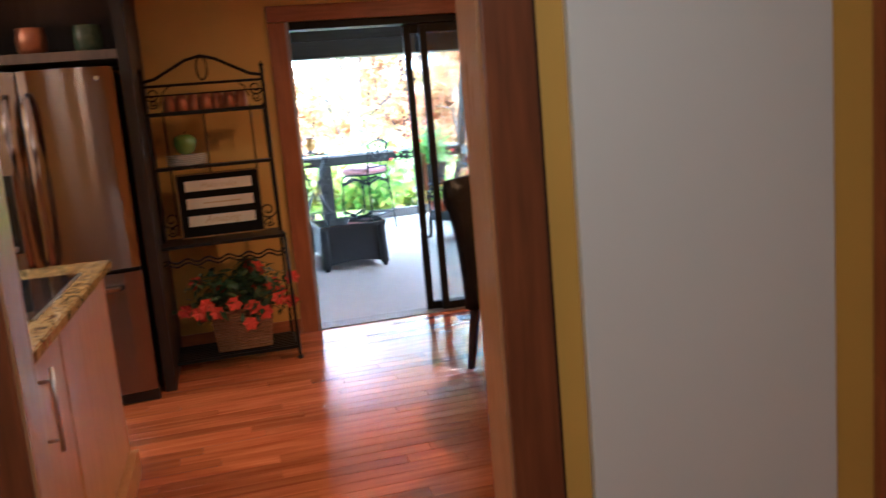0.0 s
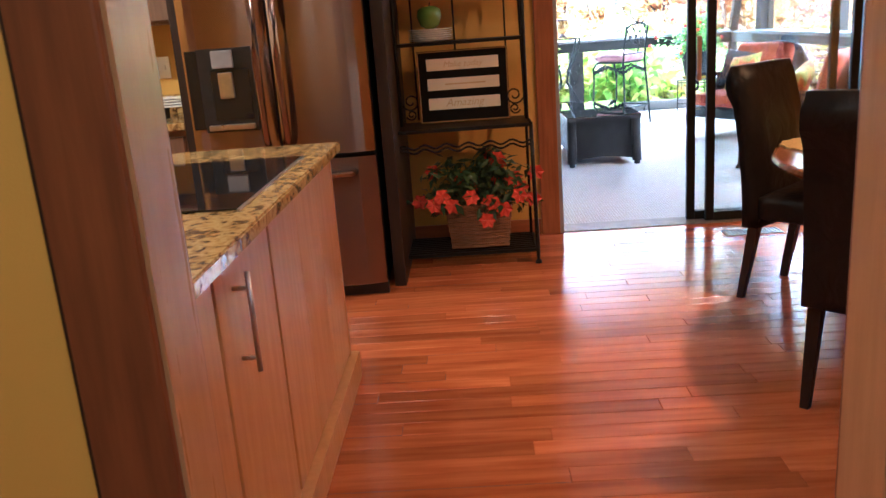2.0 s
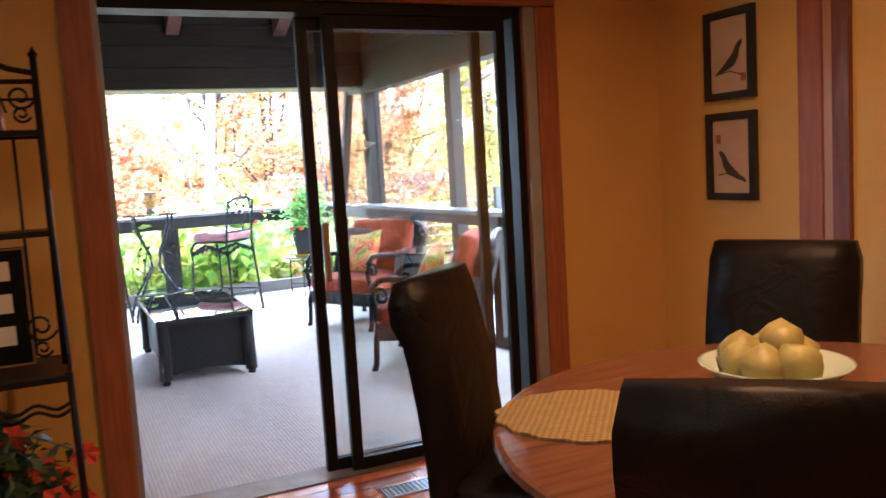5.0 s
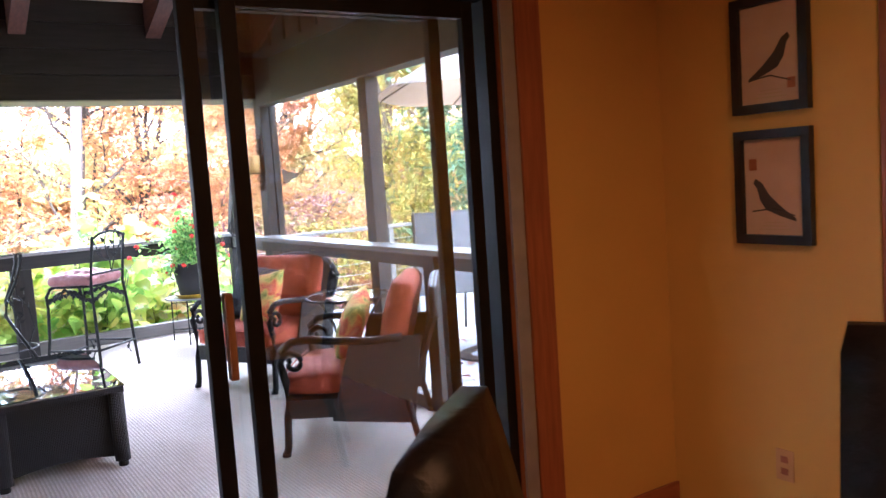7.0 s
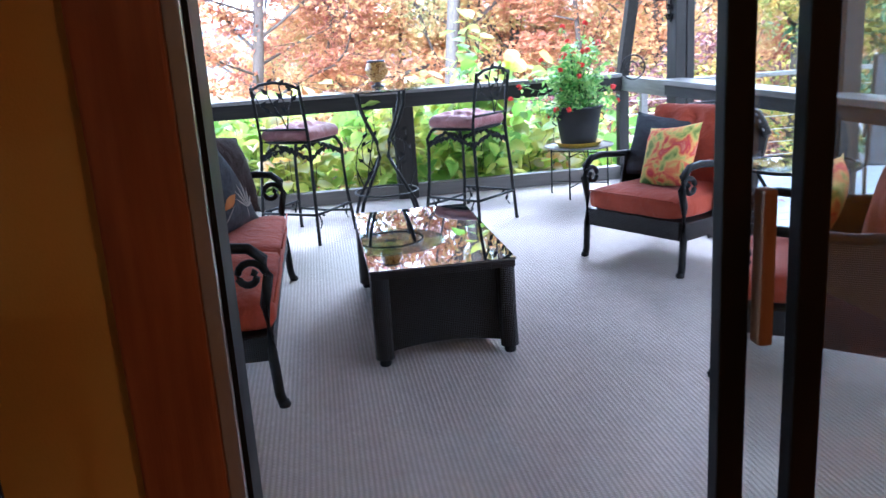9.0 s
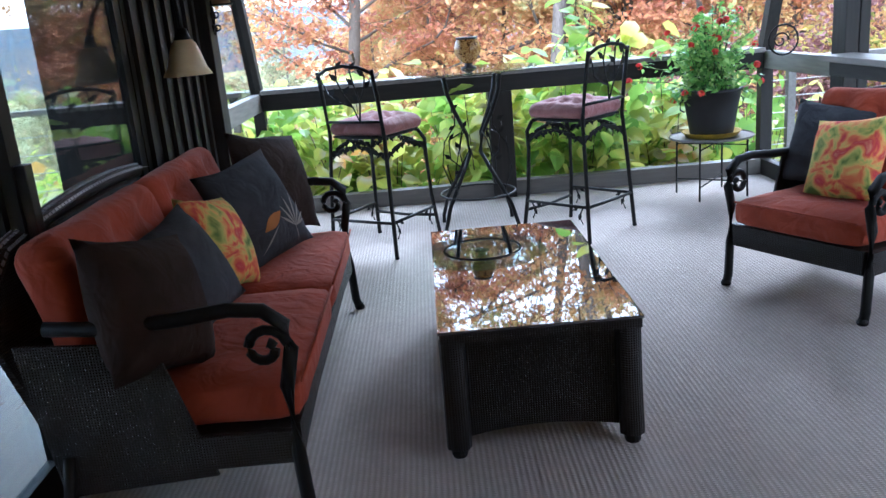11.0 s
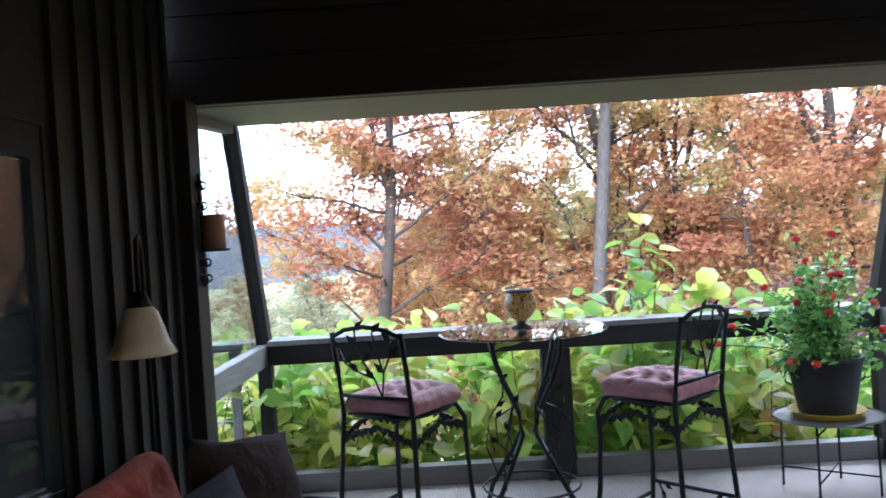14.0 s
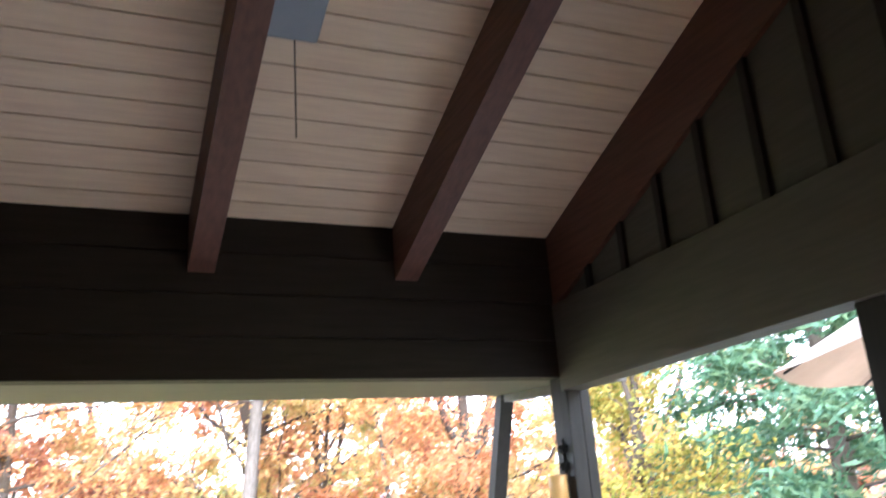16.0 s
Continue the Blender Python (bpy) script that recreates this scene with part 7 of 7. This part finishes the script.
def broadleaf(name, seed, height, spread, first, leaf_mat, count, size, bark_mat, label, lean=0.0, limbs=16, gap=0.30, fork=0.5, clump=0.36, girth=1.0):
    """A deciduous tree: a trunk that forks, crooked limbs with side twigs, leaves in loose clumps with gaps between them."""
    r = random.Random(seed)
    t = thing(name, (0, 0, 0), label, "tree", "autumn woods")
    tr = nb()
    thick = height * 0.0128 * girth

    def wander(start, way, length, steps, bend, rise):
        pts, cur, d = [start.copy()], start.copy(), way.normalized()
        for _ in range(steps):
            d = (d + Vector((r.gauss(0, bend), r.gauss(0, bend), rise + r.gauss(0, bend * 0.6)))).normalized()
            cur = cur + d * length / steps
            pts.append(cur.copy())
        return pts

    stems = []
    trunk = wander(Vector((0, 0, 0)), Vector((lean, 0, 1)), height * fork, 6, 0.035, 0.04)
    tube(tr, trunk, thick, 10, taper=0.66)
    stems.append((trunk, 0.0, fork, thick))
    turn0 = r.uniform(0, 6.28)
    leaders = 2 + (seed % 2)
    for i in range(leaders):
        a = turn0 + i * 6.28 / leaders
        k = 0.16 if i == 0 else r.uniform(0.32, 0.5)
        st = wander(trunk[-1], Vector((math.cos(a) * k, math.sin(a) * k, 1)), height * (0.96 - fork) * (1 if i == 0 else r.uniform(0.7, 0.95)), 6, 0.09, 0.05)
        tube(tr, st, thick * (0.68 if i == 0 else 0.5), 8, taper=0.2)
        stems.append((st, fork, 1.0, thick * 0.5))
    tips = []
    for i in range(limbs):
        u = first + (0.96 - first) * (i + r.random() * 0.8) / limbs
        lower = u < fork
        pts, a0, a1, tk = stems[0] if lower else stems[1 + i % leaders]
        v = min(max((u - a0) / (a1 - a0), 0.0), 0.999) * (len(pts) - 1)
        b = pts[int(v)].lerp(pts[int(v) + 1], v - int(v))
        a = i * 2.4 + r.uniform(-0.6, 0.6)
        ln = spread * (1.05 - 0.7 * (u - first) / (1 - first)) * r.uniform(0.6, 1.15)
        q = wander(b, Vector((math.cos(a), math.sin(a), r.uniform(0.15, 0.9))), ln, 7, 0.2, 0.03)
        tube(tr, q, thick * r.uniform(0.20, 0.32) * (1.1 - 0.5 * u), 6, taper=0.22)
        for j in range(2, 8):
            for w in range(3):
                e = wander(q[j], (q[j] - q[j - 1]).normalized() + Vector((r.gauss(0, 0.9), r.gauss(0, 0.9), r.gauss(0.1, 0.5))), ln * r.uniform(0.14, 0.32), 3, 0.25, 0.0)
                tube(tr, e, thick * 0.055, 4, taper=0.4)
                if r.random() > gap:
                    tips.append((e[-1], clump * r.uniform(0.5, 1.25)))
                    if r.random() > 0.5:
                        tips.append((e[1], clump * r.uniform(0.4, 0.8)))
    part("trunk", tr, bark_mat, t, smooth=True)
    rs = np.random.RandomState(seed)
    idx = rs.randint(0, len(tips), count)
    C = np.array([tips[i][0] for i in idx])
    R = np.array([tips[i][1] for i in idx])[:, None]
    me = blades(C + rs.normal(size=(count, 3)) * R * np.array([0.75, 0.75, 0.42]), size, seed)
    me.materials.append(leaf_mat)
    cr = new("crown", me)
    cr.parent = t
    return t


kinds = [broadleaf("tree", 11, 15.0, 4.2, 0.22, leaf_orange, 15500, 0.115, bark, "tall oak with rusty orange autumn leaves", limbs=26, gap=0.40, fork=0.42),
         broadleaf("tree", 12, 13.0, 3.6, 0.26, leaf_red, 15000, 0.115, bark, "slender maple with dull red autumn leaves", 0.03, limbs=24, gap=0.35, fork=0.5),
         broadleaf("tree", 13, 17.0, 3.6, 0.46, leaf_gold, 8000, 0.115, bark_pale, "tall pale-barked tree with sparse golden leaves", -0.01, limbs=18, gap=0.4, fork=0.72, girth=0.62),
         broadleaf("tree", 14, 8.5, 3.0, 0.12, leaf_orange, 13500, 0.11, bark, "young autumn tree with orange leaves", 0.04, limbs=22, gap=0.2, fork=0.35),
         broadleaf("tree", 15, 12.0, 3.8, 0.20, leaf_gold, 14500, 0.115, bark, "spreading tree with golden autumn leaves", -0.05, limbs=24, gap=0.4, fork=0.38),
         broadleaf("tree", 16, 7.5, 2.8, 0.12, leaf_red, 12500, 0.11, bark, "young maple with brick red leaves", 0.02, limbs=20, gap=0.2, fork=0.35)]
rng = random.Random(5)
spots = [(2.75, 16.6, 2), (3.5, 18.2, 0), (5.3, 19.5, 4), (8.4, 17.5, 0), (9.6, 19.5, 4), (13.0, 17.5, 0), (4.8, 24.5, 4), (8.2, 26.5, 0), (12.5, 28.0, 0), (17.5, 25.0, 4), (2.9, 29.0, 1), (20.5, 20.0, 2), (15.5, 34.0, 1), (22.5, 31.0, 0), (6.8, 34.0, 0), (10.5, 36.0, 4), (-12.0, 20.0, 1), (26.0, 24.0, 1), (18.0, 40.0, 0), (1.0, 40.0, 1), (28.0, 38.0, 0),
         (0.9, 20.5, 1), (0.4, 19.0, 3), (2.3, 20.5, 3), (4.2, 20.5, 3), (6.9, 21.5, 3), (9.9, 23.5, 3), (1.6, 25.0, 3), (13.2, 24.0, 3), (-0.9, 22.0, 5), (5.9, 28.0, 3), (15.8, 21.5, 5), (11.2, 31.0, 3), (3.8, 33.0, 3), (19.0, 29.0, 3), (8.5, 31.0, 5), (0.2, 31.0, 1), (21.0, 36.0, 3), (13.5, 20.0, 5), (17.5, 18.5, 3), (6.2, 17.2, 3), (2.0, 35.0, 4)]
lt = broadleaf("tree", 20, 12.5, 3.7, 0.26, leaf_red, 19000, 0.12, bark, "spreading red oak with rusty red leaves beside the valley view", limbs=30, gap=0.25, fork=0.50)
lt.matrix_basis = pose(-1.35, 17.0, ground_z(-1.35, 17.0) - 0.25, 0, 0, 70)
for k in kinds:
    i = kinds.index(k)
    k.matrix_basis = pose(24 + 4 * i, 46 + 3 * i, ground_z(24 + 4 * i, 46) - 0.3, 0, 0, 30)
for x, y, k in spots:
    o = copy_thing(kinds[k], pose(x, y, ground_z(x, y) - 0.25, 0, 0, rng.uniform(0, 360)))
    o.scale = [rng.uniform(0.9, 1.12) * (1.0 if y < 24 else 0.72)] * 3
# Trees added to the east, mostly unseen, to dim the porch's side light.
for x, y, k in ((13.0, 6.0, 4), (16.0, 1.5, 0), (13.5, -3.0, 3), (18.0, 8.0, 1), (15.0, -7.0, 4), (20.0, -2.0, 0), (11.8, 2.5, 5), (12.5, -9.0, 1), (22.0, 5.0, 0)):
    copy_thing(kinds[k], pose(x, y, ground_z(x, y) - 0.25, 0, 0, rng.uniform(0, 360)))
pale = broadleaf("pale_tree", 18, 8.0, 2.8, 0.12, leaf_hazed, 6500, 0.14, bark_pale, "hazy yellow-green tree on the lower slope", limbs=20, gap=0.25)
pale.matrix_basis = pose(-9.5, 40.0, ground_z(-9.5, 40) - 0.2, 0, 0, 30)
for x, y in ((-5.2, 34.0), (-7.5, 46.0), (-12.5, 37.0), (-14.5, 48.0), (-4.0, 50.0), (-18.5, 42.0), (-23.0, 52.0), (-19.0, 60.0), (-10.5, 58.0)):
    copy_thing(pale, pose(x, y, ground_z(x, y) - 0.2, 0, 0, rng.uniform(0, 360)))

yt = broadleaf("yellow_tree", 31, 9.0, 2.3, 0.10, leaf_yellow, 16000, 0.085, bark, "yellow-green autumn tree beyond the deck", limbs=22, gap=0.15)
yt.matrix_basis = pose(7.1, 10.2, ground_z(7.1, 10.2) - 0.2, 0, 0, 20)
for x, y, s_ in ((5.6, 11.0, 1), (9.6, 13.5, 2), (4.3, 12.0, 3), (11.5, 11.0, 4), (7.2, 14.5, 5), (13.0, 13.5, 6)):
    pb = broadleaf("purple_bush", 40 + s_, 3.9, 2.0, 0.05, leaf_purple, 4200, 0.10, bark, "dull purple-red autumn bush behind the cable rail", limbs=16, gap=0.1)
    pb.matrix_basis = pose(x, y, ground_z(x, y) - 0.1, 0, 0, 50 * s_)

# pine: whorls of drooping boughs with needle tufts
pn = thing("pine_tree", (9.4, 9.0, ground_z(9.4, 9.0) - 0.3), "big blue-green white pine with soft needle boughs", "tree")
tr = nb()
tube(tr, [(0, 0, 0), (0.05, 0.05, 4), (0, 0, 8), (0.05, 0, 13)], 0.2, 10, taper=0.15)
r = random.Random(3)
tufts = []
for i in range(95):
    z = 1.2 + 11.5 * i / 95
    a, ln = i * 2.4, (3.0 * (1 - z / 14.5) + 0.4) * r.uniform(0.75, 1.1)
    q = [Vector((0.02, 0, z)), Vector((math.cos(a) * ln * 0.5, math.sin(a) * ln * 0.5, z + 0.18)), Vector((math.cos(a) * ln, math.sin(a) * ln, z + 0.1))]
    tube(tr, q, 0.03, 5, taper=0.25)
    for k in range(420):
        u = 0.25 + 0.75 * r.random() ** 0.7
        c = q[0].lerp(q[1], u * 2) if u < 0.5 else q[1].lerp(q[2], u * 2 - 1)
        tufts.append((c + Vector((r.gauss(0, 0.25), r.gauss(0, 0.25), r.gauss(0.02, 0.13))))[:])
part("trunk", tr, bark, pn, smooth=True)
me = blades(tufts, 0.26, 9, 0.18, 0.3)
me.materials.append(leaf_pine)
cr = new("crown", me)
cr.parent = pn

# far woods that fill the slope
rs = np.random.RandomState(2)
near_w, pale_w = [], []
for i in range(900):
    a = rs.uniform(-1.1, 1.15)
    side = a < -0.07
    d = rs.uniform(70, 260) if side else rs.uniform(46, 110)
    x, y = d * math.sin(a), d * math.cos(a)
    h, w = rs.uniform(7, 13), rs.uniform(1.8, 3.4)
    c = rs.normal(size=(90, 3)) * np.array([w * 0.5, w * 0.5, h * 0.22]) + np.array([x, y, ground_z(x, y) + h * 0.5])
    (pale_w if side else near_w).append(c)
valley_w = []
for i in range(520):
    a, d = rs.uniform(-1.15, 0.06), rs.uniform(220, 720)
    x, y = d * math.sin(a), d * math.cos(a)
    valley_w.append(rs.normal(size=(40, 3)) * np.array([7.0, 7.0, 3.2]) + np.array([x, y, max(ground_z(x, y), -60) + rs.uniform(3, 9)]))
for pts, mt, sz, lb in ((valley_w, leaf_hazed, 2.6, "pale hazy woods across the far valley floor"), (near_w, leaf_autumn, 0.5, "distant autumn woods covering the slope"), (pale_w, leaf_hazed, 0.7, "hazy yellow-green woods down the valley")):
    me = blades(np.concatenate(pts), sz, 6)
    me.materials.append(mt)
    tagged(new("far_woods", me), lb, "woods", kind="stuff")
rs = np.random.RandomState(12)
pts = []
for i in range(300):
    x, y = rs.uniform(-9, 26), rs.uniform(12, 36)
    if x < -1.5 and y < 28:
        continue
    c = rs.normal(size=(48, 3)) * np.array([0.8, 0.8, 0.8]) + np.array([x, y, ground_z(x, y) + rs.uniform(0.6, 2.4)])
    pts.append(c)
me = blades(np.concatenate(pts), 0.17, 16)
me.materials.append(leafy("leaf_under", [(0.0, (0.42, 0.18, 0.08)), (0.35, (0.56, 0.34, 0.11)), (0.7, (0.54, 0.46, 0.15)), (1.0, (0.34, 0.38, 0.13))], 0.6, 0.45, 0.7))
tagged(new("undergrowth", me), "tangled golden undergrowth beneath the trees", "undergrowth", kind="stuff")


# ---- broad-leaved shrubs under the rail ----
def heart_leaf(bm, c, s, m):
    """A broad pointed leaf folded along its midrib."""
    pts = ((0, 0), (0.18, 0.36), (0.5, 0.42), (0.8, 0.22), (1.05, 0.0))
    mid = [bm.verts.new(m @ Vector((u * s, 0, -0.12 * s * u * u)) + c) for u, _ in pts]
    for sg in (1, -1):
        rim = [mid[0]] + [bm.verts.new(m @ Vector((u * s, sg * w * s, 0.07 * s - 0.14 * s * u * u)) + c) for u, w in pts[1:-1]] + [mid[-1]]
        for k in range(4):
            q = [mid[k], mid[k + 1], rim[k + 1], rim[k]]
            q = list(dict.fromkeys(q))
            bm.faces.new(q if sg < 0 else q[::-1])


def shrub(x, y, top, width, seed, count):
    s = thing("leafy_shrub", (x, y, ground_z(x, y) - 0.05), "broad-leaved shrub turning from green to yellow", "shrub", "shrubs under the porch rail")
    r = random.Random(seed)
    st, lv = nb(), nb()
    z0 = -(ground_z(x, y) - 0.05)
    ends = []
    for i in range(26):
        e = Vector((r.gauss(0, width * 0.5), r.gauss(0, 0.38), z0 + top - abs(r.gauss(0, 0.55))))
        m_ = Vector((e.x * 0.4, e.y * 0.4, e.z * 0.6))
        tube(st, [(e.x * 0.1, e.y * 0.1, 0), m_, e], 0.009, 5, taper=0.35)
        ends.append((m_, e))
    for i in range(int(count * 1.9)):
        a, b = r.choice(ends)
        c = a.lerp(b, r.uniform(0.25, 1.02)) + Vector((r.gauss(0, 0.14), r.gauss(0, 0.14), r.gauss(0, 0.09)))
        rot = Euler((r.gauss(0, 0.45), r.gauss(0.35, 0.4), r.uniform(0, 6.28))).to_matrix()
        heart_leaf(lv, c, r.uniform(0.10, 0.20), rot)
    part("stalk", st, bark, s, smooth=True)
    part("foliage", lv, leaf_shrub, s, "broad green and yellow leaves")
    return s


k = 0
for x, y, top, w, n in ((-1.9, 7.3, 0.85, 0.7, 420), (-1.0, 7.0, 0.92, 0.6, 480), (-0.1, 7.2, 1.02, 0.6, 500), (0.8, 7.0, 1.0, 0.6, 500), (1.65, 7.1, 1.1, 0.5, 480), (2.5, 7.1, 0.86, 0.6, 440), (3.3, 7.5, 0.6, 0.6, 320), (-0.5, 8.0, 0.82, 0.8, 420), (1.2, 8.2, 0.86, 0.8, 420), (2.9, 8.4, 0.6, 0.8, 360), (-2.6, 8.0, 0.6, 0.8, 320), (-3.6, 9.0, 0.35, 0.9, 320)):
    k += 1
    shrub(x, y, top, w, 60 + k, n)
sp_ = thing("leafy_sprout", (1.62, 6.95, ground_z(1.62, 6.95)), "tall shoot with large pale yellow leaves", "shrub", "shrubs under the porch rail")
z0 = -ground_z(1.62, 6.95)
st, lv = nb(), nb()
r = random.Random(17)
for dx, top in ((-0.08, 1.50), (0.05, 1.62), (0.18, 1.42)):
    tube(st, [(0, 0, 0), (dx * 0.5, 0, z0 + 0.8), (dx, 0.02, z0 + top)], 0.008, 5, taper=0.4)
    for q in range(11):
        c = Vector((dx * (0.5 + 0.05 * q), 0, z0 + 0.8 + (top - 0.8) * q / 10))
        heart_leaf(lv, c, r.uniform(0.12, 0.19), Euler((r.gauss(0, 0.4), r.gauss(0.2, 0.4), r.uniform(0, 6.28))).to_matrix())
part("stalk", st, bark, sp_)
part("foliage", lv, leaf_shrub, sp_)

# ---- hardwood floor boards ----
BW = 0.083
board_lengths = (0.62, 0.85, 1.1, 1.35)
board_meshes = {}


def board_mesh(L):
    key = round(L, 3)
    if key not in board_meshes:
        bm = nb()
        b = 0.0016
        w = BW / 2 - 0.0006
        lo = [bm.verts.new(c) for c in ((0, -w, -0.012), (L, -w, -0.012), (L, w, -0.012), (0, w, -0.012))]
        md = [bm.verts.new(c) for c in ((0, -w, -b), (L, -w, -b), (L, w, -b), (0, w, -b))]
        hi = [bm.verts.new(c) for c in ((b, -w + b, 0), (L - b, -w + b, 0), (L - b, w - b, 0), (b, w - b, 0))]
        for A, B in ((lo, md), (md, hi)):
            for q in range(4):
                bm.faces.new((A[q], A[(q + 1) % 4], B[(q + 1) % 4], B[q]))
        bm.faces.new(hi)
        me = bpy.data.meshes.new("floor_board")
        bm.to_mesh(me)
        bm.free()
        me.materials.append(floor_wood)
        board_meshes[key] = me
    return board_meshes[key]


floor = thing("floor", (0, 0, 0), "glossy reddish cherry hardwood strip floor", "floor", kind="structure")
rng = random.Random(9)
rest = nb()
n_obj = 0
rows_ = int(8.1 / BW)
for i in range(rows_):
    y = -0.022 - BW * (i + 0.5)
    x = -3.7 + rng.uniform(-0.8, 0)
    while x < 2.63:
        L = rng.choice(board_lengths)
        x0, x1 = max(x, -3.69), min(x + L - 0.0012, 2.629)
        if x1 - x0 > 0.05:
            if -4.0 < y and x0 > -1.6 and n_obj < 290 and x1 - x0 > L - 0.01:
                o = new("floor_board", board_mesh(L))
                o.parent = floor
                o.location = (x, y, 0.0004 * rng.random())
                n_obj += 1
            else:
                w = BW / 2 - 0.0006
                vs = [rest.verts.new(c) for c in ((x0, y - w, 0), (x1, y - w, 0), (x1, y + w, 0), (x0, y + w, 0))]
                rest.faces.new(vs)
        x += L
ob = part("floor_boards_rest", rest, material("floor_wood_far", (0.46, 0.140, 0.034), (0.30, 0.070, 0.016), 3.0, 0.17, 0, 0.05, 40, (0.8, 9, 9), island=0.3), floor)
ob["kind"] = "stuff"
